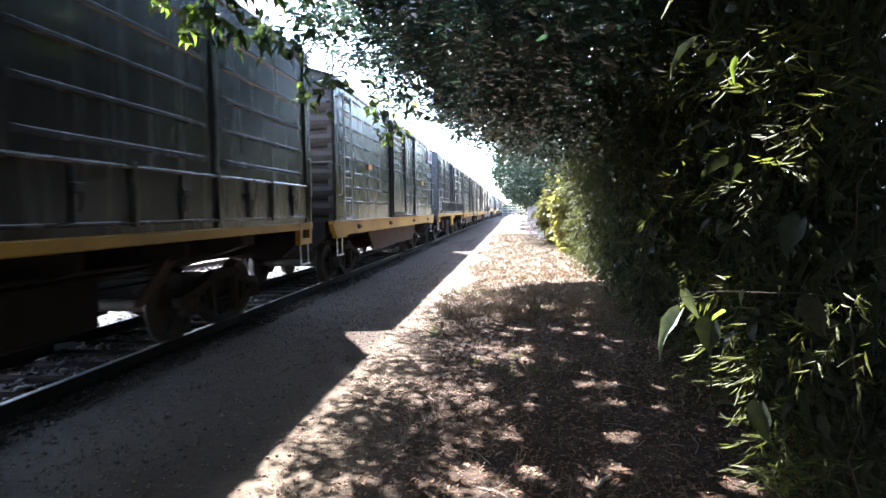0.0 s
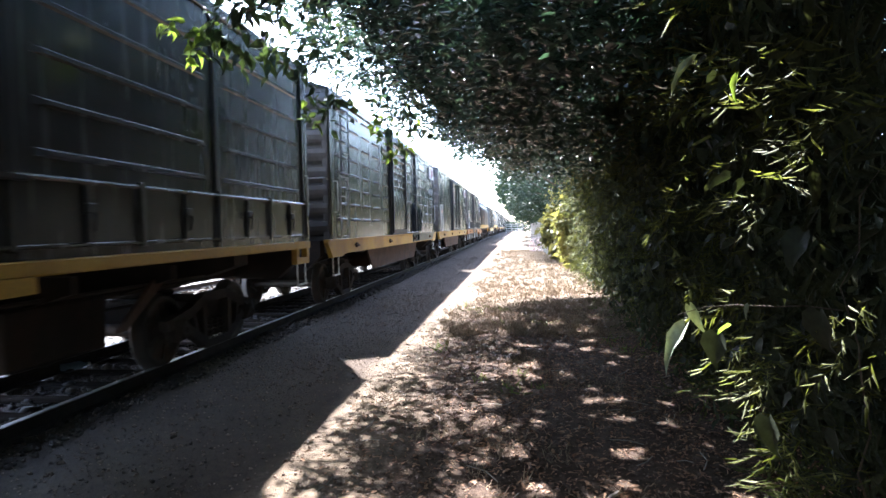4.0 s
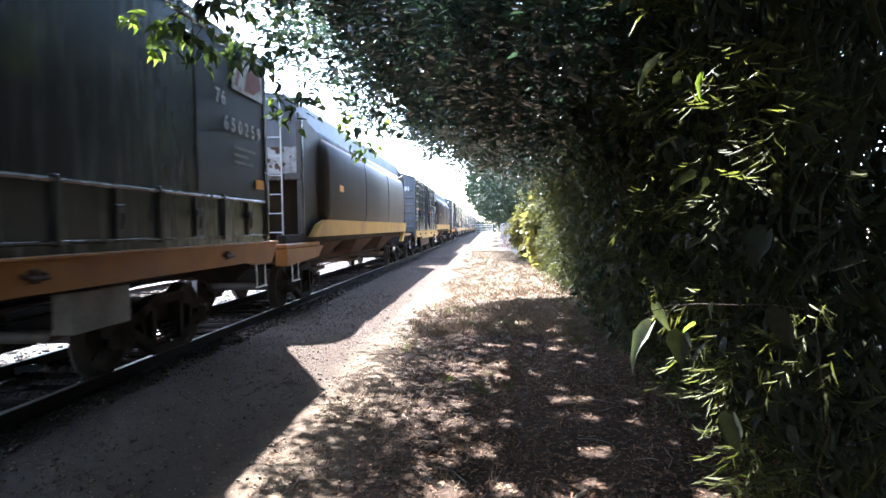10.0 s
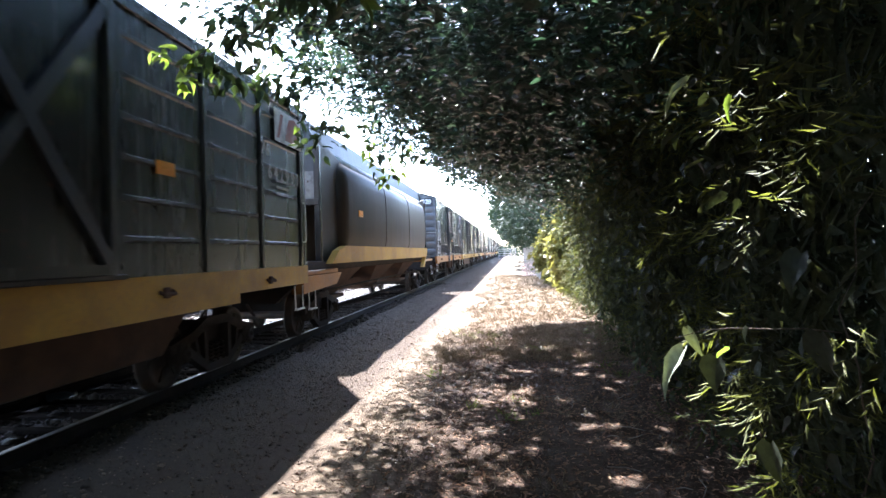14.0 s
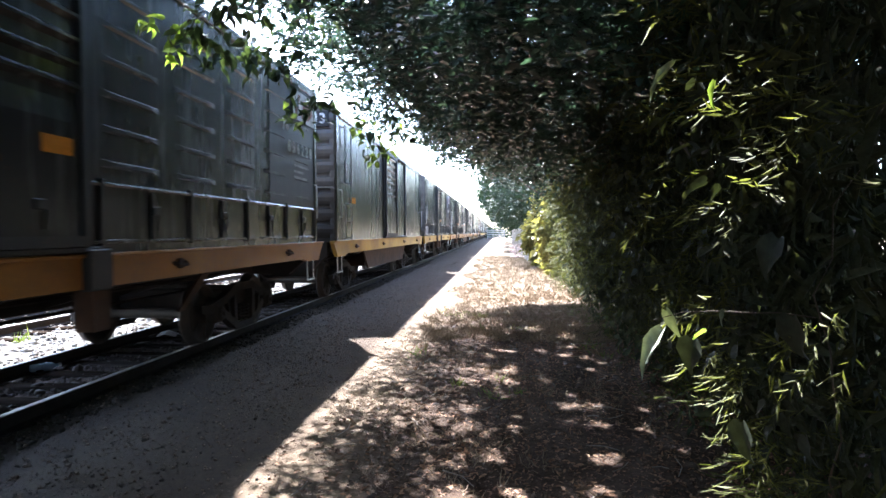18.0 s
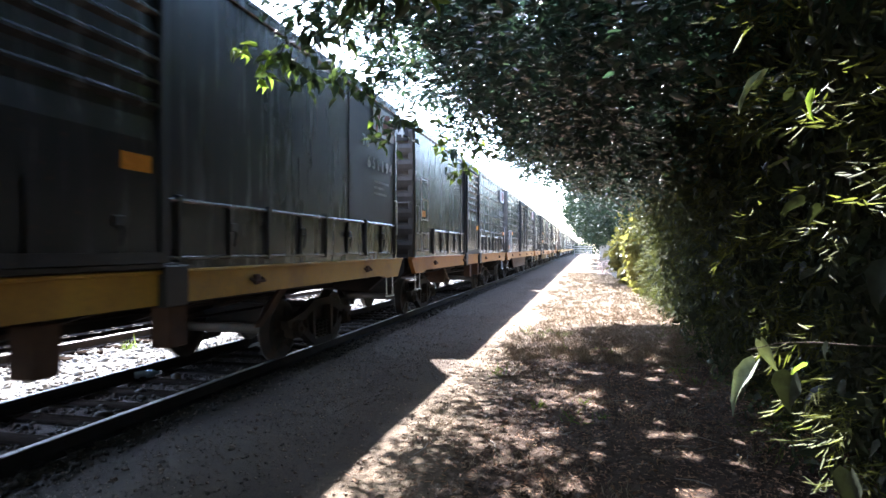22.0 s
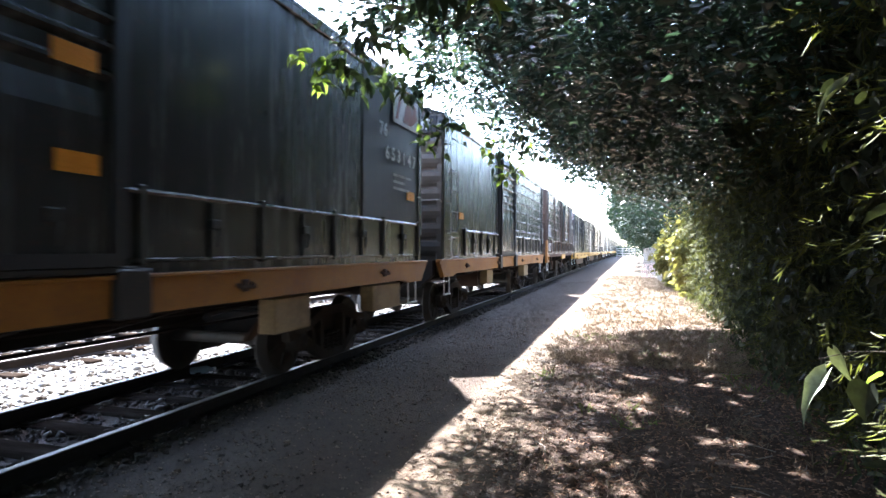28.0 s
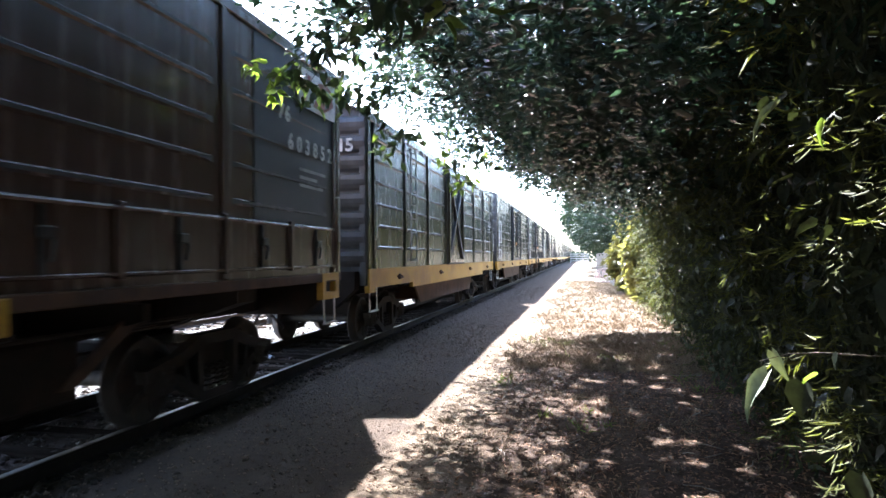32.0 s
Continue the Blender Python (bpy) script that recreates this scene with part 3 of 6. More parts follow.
def stones(name, n, x0, x1, y0, y1, size, material, label, seed, lift=0.0, skip=None, power=1.0):
    """Broken stones: squashed, turned octahedra with uneven corners, half sunk."""
    r = np.random.default_rng(seed)
    x, y = r.uniform(x0, x1, n), y0 + (y1 - y0) * r.uniform(0, 1, n) ** power
    if skip is not None:
        keep = ~skip(x, y)
        x, y = x[keep], y[keep]
    n = len(x)
    base = np.array([(1, 0, 0), (-1, 0, 0), (0, 1, 0), (0, -1, 0), (0, 0, 1), (0, 0, -1), (0.6, 0.6, 0.5), (-0.6, -0.6, 0.5)])
    c = base[None] * r.uniform(0.6, 1.25, (n, 8, 1)) + r.normal(0, 0.12, (n, 8, 3))
    q = unit(r.normal(size=(n, 4)))
    w, i, j, k = q.T
    R = np.stack([1 - 2 * (j * j + k * k), 2 * (i * j - k * w), 2 * (i * k + j * w), 2 * (i * j + k * w), 1 - 2 * (i * i + k * k), 2 * (j * k - i * w), 2 * (i * k - j * w), 2 * (j * k + i * w), 1 - 2 * (i * i + j * j)], -1).reshape(n, 3, 3)
    s = size * r.lognormal(0, 0.35, n)
    v = np.einsum("nab,nkb->nka", R, c) * s[:, None, None] * (1, 1, 0.75)
    v += np.stack([x, y, ground_height(x, y) + lift + 0.25 * s], -1)[:, None]
    faces = [(0, 2, 6), (0, 6, 4), (2, 4, 6), (2, 1, 4), (1, 7, 4), (1, 3, 7), (3, 4, 7), (3, 0, 4), (2, 0, 5), (1, 2, 5), (3, 1, 5), (0, 3, 5)]
    ob = new(name, scatter_mesh(name, v, faces, material))
    return tagged(ob, label, "gravel", kind="stuff")


make_ground()
make_track(TRACK_X, "railway_track", "railway track of rusty rails on weathered sleepers", -8, 60)
make_track(FAR_TRACK_X, "railway_track", "second railway track beyond the train in full sun", -2, 60)
stones("ballast", 15000, -6.4, -3.55, -2, 34, 0.026, M["stone"], "broken stone ballast darkened for the shade under the train", 1, 0.0, lambda x, y: np.abs(np.abs(x - TRACK_X) - 0.7525) < 0.09, 1.4)
stones("trackside_gravel", 5000, -3.6, -1.9, 2, 34, 0.009, M["stone"], "fine grey gravel strewn over trackside earth", 2, 0.0, None, 1.3)
stones("pale_ballast", 13000, -11.2, -6.4, 1, 44, 0.034, M["sunlit_stone"], "stone ballast coloured pale for the sun round the second track", 3, 0.0, lambda x, y: np.abs(np.abs(x - FAR_TRACK_X) - 0.7525) < 0.09, 1.3)


# ---- the train ----
SIDE = 1.47
WHEEL_R, AXLE = 0.42, 0.9
shared = {}


def once(key, make):
    if key not in shared:
        shared[key] = make()
    return shared[key]


def wheelset_data():
    m = Mesh()
    m.lathe([(-1.0, 0.0), (-1.0, 0.055), (-0.93, 0.06), (-0.8, 0.075), (0.8, 0.075), (0.93, 0.06), (1.0, 0.055), (1.0, 0.0)], (0, 0), 10)
    for s in (-1, 1):
        prof = [(0.80, 0.09), (0.81, 0.15), (0.755, 0.30), (0.715, 0.35), (0.70, 0.45), (0.725, 0.45), (0.735, 0.425), (0.83, 0.415), (0.835, 0.36), (0.80, 0.34), (0.83, 0.16), (0.90, 0.13), (0.90, 0.09)]
        m.lathe([(s * a, b) for a, b in prof], (0, 0), 28)
    me = m.data("wheelset", M["wheel"])
    for p in me.polygons:
        p.use_smooth = True
    return me


def wheel_mark_data():
    """Cast holes and spoke ribs that show the wheel turning."""
    m = Mesh()
    for s in (-1, 1):
        for k in range(6):
            a = k * math.pi / 3
            c, d = math.cos(a), math.sin(a)
            p = [(s * 0.832, 0.15 * c - 0.02 * d, 0.15 * d + 0.02 * c), (s * 0.832, 0.15 * c + 0.02 * d, 0.15 * d - 0.02 * c), (s * 0.806, 0.33 * c + 0.015 * d, 0.33 * d - 0.015 * c), (s * 0.806, 0.33 * c - 0.015 * d, 0.33 * d + 0.015 * c)]
            q = [(x + s * 0.02, y, z) for x, y, z in p]
            m.poly(p + q, [(0, 1, 2, 3), (4, 5, 6, 7), (0, 1, 5, 4), (1, 2, 6, 5), (2, 3, 7, 6), (3, 0, 4, 7)])
    return m.data("wheel_rib", M["frame"])


def side_frame_data():
    """Cast bogie side: arched top, hanging belly, columns round the springs, axle boxes."""
    m = Mesh()
    x0, x1 = 0.94, 1.06
    for s in (-1, 1):
        m.bar((s * 1.16, 0.50), (s * 0.62, 0.60), x0, x1, 0.12)
        m.bar((s * 0.64, 0.60), (s * 0.28, 0.74), x0, x1, 0.12)
        m.bar((s * 0.74, 0.42), (s * 0.30, 0.17), x0, x1, 0.11)
        m.bar((s * 0.33, 0.16), (s * 0.33, 0.74), x0, x1, 0.09)
        m.bar((s * 0.60, 0.60), (s * 0.52, 0.33), x0, x1, 0.06)
        m.box(x0 - 0.02, x1 + 0.03, s * AXLE - 0.14, s * AXLE + 0.14, 0.30, 0.56, 0.03)
        m.lathe([(x1 + 0.03, 0.0), (x1 + 0.07, 0.05), (x1 + 0.06, 0.09), (x1 + 0.03, 0.11)][::-1], (s * AXLE, 0.42), 12)
        for k in range(4):
            a = k * math.pi / 2 + 0.7
            m.box(x1 + 0.02, x1 + 0.045, s * AXLE + 0.105 * math.cos(a) - 0.015, s * AXLE + 0.105 * math.cos(a) + 0.015, 0.42 + 0.105 * math.sin(a) - 0.015, 0.42 + 0.105 * math.sin(a) + 0.015)
    m.bar((-0.30, 0.74), (0.30, 0.74), x0, x1, 0.12)
    m.bar((-0.34, 0.15), (0.34, 0.15), x0, x1, 0.10)
    return m.data("side_frame", M["frame"])


def spring_data():
    m = Mesh()
    for dy in (-0.15, 0.0, 0.15):
        pts = [(1.0 + 0.055 * math.cos(a), dy + 0.055 * math.sin(a), 0.21 + 0.045 * a / (2 * math.pi) * 1.15) for a in np.arange(0, 2 * math.pi * 5, 0.9)]
        m.tube(pts, 0.014, 5)
    return m.data("coil_spring", M["frame"])


def bolster_data():
    m = Mesh()
    m.box(-0.92, 0.92, -0.4, 0.4, 0.36, 0.72, 0.03)
    m.box(-0.3, 0.3, -0.3, 0.3, 0.72, 0.80, 0.03)
    for s in (-1, 1):
        m.box(-0.9, 0.9, s * 0.44 - 0.05, s * 0.44 + 0.05, 0.30, 0.40, 0.015)
        for x in (-0.74, 0.74):
            m.prism([(s * 0.47, 0.25), (s * 0.47, 0.56), (s * 0.50, 0.60), (s * 0.53, 0.42), (s * 0.50, 0.25)], 0, x - 0.05, x + 0.05)
    return m.data("bolster", M["iron"])


WHEELS = []


def bogie(parent, y):
    b = part("bogie", once("bolster", bolster_data), parent, "dark greasy cast-iron bogie with two wheelsets", pose(0, y, 0))
    sf, sp = once("side_frame", side_frame_data), once("spring", spring_data)
    part("side_frame", sf, b)
    part("coil_spring", sp, b)
    part("side_frame", sf, b, at=pose(0, 0, 0, 0, 0, 180))
    part("coil_spring", sp, b, at=pose(0, 0, 0, 0, 0, 180))
    wd = once("wheelset", wheelset_joined)
    for s in (-1, 1):
        w = part("wheelset", wd, b, "steel wheelset with worn treads", pose(0, s * AXLE, WHEEL_R))
        WHEELS.append((w, parent, y + s * AXLE, s * AXLE))
    return b


def wheelset_joined():
    a, b = wheelset_data(), wheel_mark_data()
    bm = bmesh.new()
    bm.from_mesh(a)
    bm.from_mesh(b)
    bm.to_mesh(a)
    bm.free()
    return a


def stile_data(z0, z1, rail, out, colour):
    """One flat ladder stile with its two brackets back to the wall."""
    m = Mesh().box(out - 0.012, out + 0.012, -rail, rail, z0, z1, 0.005)
    for z in (z0 + 0.06, z1 - 0.06):
        m.box(0, out, -0.02, 0.02, z - 0.012, z + 0.012)
    return m.data("stile", M[colour])


def ladder(car, y, w, z0, z1, n, colour, label):
    """Side ladder: two stiles and n round rungs."""
    out = 0.055
    stile = once(("stile", z0, z1, colour), lambda: stile_data(z0, z1, 0.022, out, colour))
    rung = once(("rung", w, colour), lambda: Mesh().tube([(out, 0, 0), (out, w, 0)], 0.012, 6).data("rung", M[colour]))
    first = part("ladder", stile, car, label, pose(SIDE, y, 0))
    part("stile", stile, first, at=pose(0, w, 0))
    for k in range(n):
        part("rung", rung, first, at=pose(0, 0, z0 + 0.03 + (z1 - z0 - 0.06) * k / (n - 1)))


def stirrup_data():
    """Hanging step: one flat bar bent to a U, a little splayed."""
    m = Mesh()
    m.bar((-0.19, 0.02), (-0.16, -0.37), -0.006, 0.006, 0.034)
    m.bar((0.19, 0.02), (0.20, -0.37), -0.006, 0.006, 0.034)
    m.box(-0.02, 0.03, -0.175, 0.215, -0.385, -0.36, 0.004)
    return m.data("step", M["white"])


def grab_data(h):
    m = Mesh()
    m.tube([(0, 0, 0), (0.06, 0, 0), (0.07, 0, 0.03), (0.07, 0, h - 0.03), (0.06, 0, h), (0, 0, h)], 0.012, 6)
    return m.data("handrail", M["white"])


def coupler_data():
    m = Mesh()
    m.box(-0.10, 0.10, -0.62, 0.1, 0.78, 0.96, 0.03)
    m.prism([(-0.14, -0.62), (0.16, -0.62), (0.16, -0.78), (0.06, -0.84), (0.02, -0.72), (-0.10, -0.72), (-0.18, -0.80), (-0.2, -0.7)], 2, 0.72, 1.0)
    m.tube([(-0.35, 0.05, 0.86), (-0.36, -0.25, 0.62), (-0.3, -0.55, 0.5), (-0.2, -0.62, 0.6)], 0.022, 6)
    return m.data("coupler", M["iron"])


def underframe_data(L, y_bogie, belly):
    """Centre sill, deeper between the bogies on the longer kinds."""
    a, b = y_bogie + 1.25, L - y_bogie - 1.25
    return Mesh().prism([(0.05, 1.16), (L - 0.05, 1.16), (L - 0.05, 0.82), (b, 0.82), (b - 0.9, belly), (a + 0.9, belly), (a, 0.82), (0.05, 0.82)], 0, -0.22, 0.22).data("underframe", M["iron"])


def underparts(uf, L, y_bogie, belly, kind):
    """Cross-bearers, brake gear and, on the deep kinds, the hanging side girder."""
    bearer = once("bearer", lambda: Mesh().prism([(-1.4, 1.22), (1.4, 1.22), (1.4, 1.08), (0.3, 0.78), (-0.3, 0.78), (-1.4, 1.08)], 1, -0.05, 0.05).data("cross_bearer", M["iron"]))
    for y in np.linspace(y_bogie + 1.6, L - y_bogie - 1.6, 5):
        part("cross_bearer", bearer, uf, at=pose(0, y, 0))
    beam = once("bolster_beam", lambda: Mesh().prism([(-1.4, 1.3), (1.4, 1.3), (1.4, 1.12), (0.4, 0.82), (-0.4, 0.82), (-1.4, 1.12)], 1, -0.2, 0.2).data("body_bolster", M["iron"]))
    for y in (y_bogie, L - y_bogie):
        part("body_bolster", beam, uf, at=pose(0, y, 0))
    part("brake_cylinder", once("cylinder", lambda: Mesh().tube([(0, 0, 0), (0, 0.08, 0), (0, 0.7, 0), (0, 0.75, 0)], 0.17, 14).data("brake_cylinder", M["iron"])), uf, at=pose(0.62, L * 0.42, 0.9))
    part("air_tank", once("tank", lambda: Mesh().tube([(0, 0, 0), (0, 1.0, 0)], 0.2, 14).data("air_tank", M["iron"])), uf, at=pose(-0.62, L * 0.52, 0.9))
    for x, z in ((0.45, 0.72), (0.8, 0.92), (-0.6, 0.66), (1.15, 1.02)):
        part("brake_rod", once(("rod", round(L, 2)), lambda: Mesh().tube([(0, y_bogie + 0.5, 0), (0, L * 0.45, 0.02), (0, L - y_bogie - 0.5, 0)], 0.02, 6).data("brake_rod", M["frame"])), uf, at=pose(x, 0, z))
    part("hanger", once("hanger", lambda: Mesh().box(-0.3, 0.3, -0.03, 0.03, -0.4, 0.25, 0.01).data("hanger", M["rust"])), uf, at=pose(0.65, L * 0.36, 0.95))
    if kind == "C":
        for y, h in ((L * 0.3, 0.30), (L * 0.45, 0.22), (L * 0.63, 0.26)):
            part("equipment_box", once(("box", h), lambda: Mesh().box(-0.45, 0.45, -0.6, 0.6, -h, h, 0.03).data("equipment_box", M["iron"])), uf, at=pose(0.55, y, 0.98 - h))
    if belly < 0.7:
        a, b = y_bogie + 1.25, L - y_bogie - 1.25
        gd = once(("girder", round(L, 2)), lambda: Mesh().prism([(a - 0.3, 1.2), (b + 0.3, 1.2), (b - 0.5, 0.55), (a + 0.5, 0.55)], 0, -0.02, 0.02).data("side_girder", M["rust"]))
        for x in (-1.28, 1.28):
            part("side_girder", gd, uf, at=pose(x, 0, 0))
        part("equipment_box", once("equipment", lambda: Mesh().box(-0.35, 0.35, -0.55, 0.55, -0.22, 0.22, 0.03).data("equipment_box", M["iron"])), uf, at=pose(0.65, L * 0.6, 0.72))


def queen_data():
    """Slanting gusset plates that brace the side sill behind the bogie."""
    m = Mesh()
    m.prism([(-0.12, 1.1), (0.12, 1.1), (0.8, 0.62), (0.66, 0.62)], 0, 1.18, 1.22)
    return m.data("gusset", M["rust"])


def end_data(mat, kind, zt):
    """Corrugated end sheet at y = 0 that faces -y, with its gable."""
    z0, z1 = 1.36, zt
    n = 7 if kind == "post" else 8
    step = (z1 - z0 - 0.1) / n
    prof = [(0.06, z0), (0.0, z0)]
    for k in range(n):
        z = z0 + 0.06 + step * k
        if kind == "post":
            prof += [(0.0, z + step * 0.30), (-0.05, z + step * 0.40), (-0.05, z + step * 0.52), (0.0, z + step * 0.62)] if k < n - 1 else [(0.0, z + step * 0.5)]
        else:
            prof += [(0.0, z + step * 0.06), (-0.045, z + step * 0.2), (-0.07, z + step * 0.38), (-0.085, z + step * 0.62), (-0.07, z + step * 0.86), (0.0, z + step * 0.97)]
    prof += [(0.0, z1), (0.06, z1)]
    m = Mesh().prism(prof, 0, -SIDE + 0.02, SIDE - 0.02)
    m.prism([(-SIDE + 0.01, z1), (SIDE - 0.01, z1), (0.75, z1 + 0.24), (0, z1 + 0.30), (-0.75, z1 + 0.24)], 1, 0.0, 0.06)
    return m.data("end_wall", mat)


def post_data(mat, zt, w, d):
    return Mesh().box(-w, w, -d, 0.05, 1.12, zt, 0.015).data("end_post", mat)


def brake_wheel_data():
    """Upright hand-brake wheel with four spokes and a hub."""
    m = Mesh()
    m.tube([(0.27 * math.cos(a), 0, 0.27 * math.sin(a)) for a in np.linspace(0, 2 * math.pi, 21)], 0.022, 6)
    for k in range(4):
        a = k * math.pi / 2 + 0.4
        m.tube([(0.04 * math.cos(a), 0.02, 0.04 * math.sin(a)), (0.26 * math.cos(a), 0.0, 0.26 * math.sin(a))], 0.014, 5)
    m.tube([(0, -0.03, 0), (0, 0.22, 0)], 0.035, 8)
    return m.data("brake_wheel", M["faded"], True)


def beam_data():
    return Mesh().prism([(-1.3, 1.36), (1.3, 1.36), (1.3, 1.06), (0.95, 0.76), (-0.95, 0.76), (-1.3, 1.06)], 1, -0.13, 0.07).data("end_beam", M["iron"])


def ring(m, x0, x1, y0, y1, z0, z1, w):
    """A flat rectangular frame in the y-z plane."""
    pts = []
    for x in (x0, x1):
        pts += [(x, y0, z0), (x, y1, z0), (x, y1, z1), (x, y0, z1), (x, y0 + w, z0 + w), (x, y1 - w, z0 + w), (x, y1 - w, z1 - w), (x, y0 + w, z1 - w)]
    faces = []
    for k in range(4):
        j = (k + 1) % 4
        faces += [(k, j, 4 + j, 4 + k), (8 + k, 8 + j, 12 + j, 12 + k), (k, j, 8 + j, 8 + k), (4 + k, 4 + j, 12 + j, 12 + k)]
    return m.poly(pts, faces)


def rib(m, y0, y1, z, s, h=0.022, out=0.03):
    """A pressed rib on the side wall, tapering at both ends."""
    x, e = s * SIDE, min(0.14, (y1 - y0) * 0.25)
    p = [(x, y0, z - h), (x, y1, z - h), (x, y1, z + h), (x, y0, z + h), (x + s * out, y0 + e, z - h * 0.4), (x + s * out, y1 - e, z - h * 0.4), (x + s * out, y1 - e, z + h * 0.5), (x + s * out, y0 + e, z + h * 0.5)]
    m.poly(p, [(4, 5, 6, 7), (0, 1, 5, 4), (1, 2, 6, 5), (2, 3, 7, 6), (3, 0, 4, 7)])


def side_wall(car, L, kind, mat, door, zt, flip, at, plain):
    """One side wall: sheet and eaves bead, with its posts and pressed ribs."""
    m, pieces = Mesh(), []
    z0, z1 = 1.38, zt
    a, b = door
    if flip:
        a, b = L - b, L - a
    m.box(SIDE - 0.05, SIDE, 0.03, L - 0.03, z0, z1)
    m.box(SIDE - 0.02, SIDE + 0.036, 0.0, L, z1 - 0.10, z1, 0.01)
    low = 2.04 if kind in "BC" else 1.62
    long = kind in "CD"
    cols = (np.linspace(0.35, a - 0.12, (3 if kind == "C" else 4) if long else 6), np.linspace(b + 0.12, L - 0.2, (3 if kind == "C" else 4) if long else 6))
    step = 0.38 if long else 0.315
    for edges in cols:
        for c0, c1 in zip(edges[:-1], edges[1:]):
            w = c1 - c0
            for k in range(9):
                z = low + 0.14 + k * step
                if z < z1 - 0.2:
                    e = w * (0.06 if long else 0.13)
                    if not plain and not (kind == "B" and edges[0] < a):
                        pieces.append(("rib", round(w - 2 * e, 3), c0 + e, z))
        if long:
            pieces += [("wall_post", 0.1, c, 0) for c in edges]
    pieces += [("wall_post", 0.12, c, 0) for c in (0.06, L - 0.06)]
    wall = part("side_wall", m.data("side_wall", mat), car, at=at)
    for name, w, y, z in pieces if plain < 2 else ():
        if name == "rib":
            data = once(("rib", w, mat.name), lambda: rib_data(w, mat))
        else:
            data = once(("wall_post", w, z1, mat.name), lambda: Mesh().box(SIDE - 0.03, SIDE + 0.033, -w / 2, w / 2, z0 + 0.003, z1 - 0.003, 0.008).data("wall_post", mat))
        part(name, data, wall, at=pose(0, y, z))
    return wall


def rib_data(w, mat):
    m = Mesh()
    rib(m, 0, w, 0, 1, 0.034, 0.02)
    me = m.data("rib", mat)
    # Outer faces carry the painted highlight.
    me.materials.append(M["rib"])
    for p in me.polygons:
        if p.normal.x > 0.9:
            p.material_index = 1
    return me


def roof_data(L, mat, dz):
    """Low ridged roof with cross seams, eaves and a running board."""
    m = Mesh()
    prof = [(-SIDE - 0.04, 4.0), (-SIDE - 0.04, 4.05), (-0.75, 4.28), (0, 4.36), (0.75, 4.28), (SIDE + 0.04, 4.05), (SIDE + 0.04, 4.0), (0.7, 4.22), (0, 4.3), (-0.7, 4.22)]
    m.prism(prof, 1, -0.06, L + 0.06)
    for y in np.arange(0.6, L - 0.3, 1.05):
        m.prism([(-SIDE, 4.07), (-0.75, 4.30), (0, 4.385), (0.75, 4.30), (SIDE, 4.07), (SIDE, 4.03), (0, 4.34), (-SIDE, 4.03)], 1, y - 0.03, y + 0.03)
    for x in (-0.2, 0.0, 0.2):
        m.box(x - 0.08, x + 0.08, -0.1, L + 0.1, 4.44, 4.47)
    for y in np.arange(0.4, L, 2.0):
        m.box(-0.3, 0.3, y - 0.03, y + 0.03, 4.33, 4.44)
    m.v = [(x, y, z + dz) for x, y, z in m.v]
    return m.data("roof", mat)


def door_data(w, z0, z1, kind, mat):
    """Sliding door leaf: plain sheet, or a ribbed upper part over a plain plate."""
    x = SIDE + 0.03
    if kind != "louvre":
        return Mesh().box(SIDE - 0.01, x + 0.01, 0, w, z0, z1).data("door", mat)
    prof = [(SIDE - 0.01, z0), (x + 0.035, z0), (x + 0.035, z0 + (z1 - z0) * 0.385), (x + 0.01, z0 + (z1 - z0) * 0.455)]
    n, zs = 7, z0 + (z1 - z0) * 0.46
    step = (z1 - zs - 0.05) / n
    for k in range(n):
        z = zs + step * k
        prof += [(x + 0.01, z + step * 0.3), (x + 0.055, z + step * 0.5), (x + 0.055, z + step * 0.62), (x + 0.01, z + step * 0.8)]
    prof += [(x + 0.01, z1), (SIDE - 0.01, z1)]
    return Mesh().prism([(a, b) for a, b in prof], 1, 0, w).data("door", mat)


def door_frame_data(w, z0, z1, mat):
    return ring(Mesh(), SIDE + 0.03, SIDE + 0.10, 0, w, z0, z1, 0.09).data("door_frame", mat)


def brace_data(p, q, mat, out):
    return Mesh().bar(p, q, SIDE + 0.035, SIDE + out, 0.13).data("brace", mat)


def door_track(car, y0, y1, z0, z1):
    w, h = round(y1 - y0, 3), round(z1 - z0, 3)
    rail = once(("door_rail", w), lambda: Mesh().box(SIDE, SIDE + 0.09, 0, w, 0, 0.05, 0.01).data("door_rail", M["dark"]))
    post = once(("door_post", h), lambda: Mesh().box(SIDE, SIDE + 0.05, -0.05, 0.05, 0.002, h, 0.01).data("door_post", M["dark"]))
    for z in (z0 - 0.05, z1 + 0.01):
        part("door_rail", rail, car, at=pose(0, y0, z))
    for y in (y0 + 0.1, y1 - 0.1):
        part("door_post", post, car, at=pose(0, y, z0))


def flap_data(mat, w):
    """One drop-side panel: a flush sheet between a top and a bottom rail, with a post at its end."""
    x, h = SIDE, 0.54
    m = Mesh().box(x - 0.01, x + 0.016, 0, w, 0.01, h - 0.02, 0.004)
    m.box(x, x + 0.05, 0, w, 0, 0.035, 0.008)
    m.tube([(x + 0.035, 0, h - 0.01), (x + 0.035, w, h - 0.01)], 0.022, 6)
    return m.data("side_flap", mat)


def flap_post_data(mat):
    return Mesh().box(SIDE, SIDE + 0.065, -0.035, 0.035, 0, 0.6, 0.012).data("flap_post", mat)


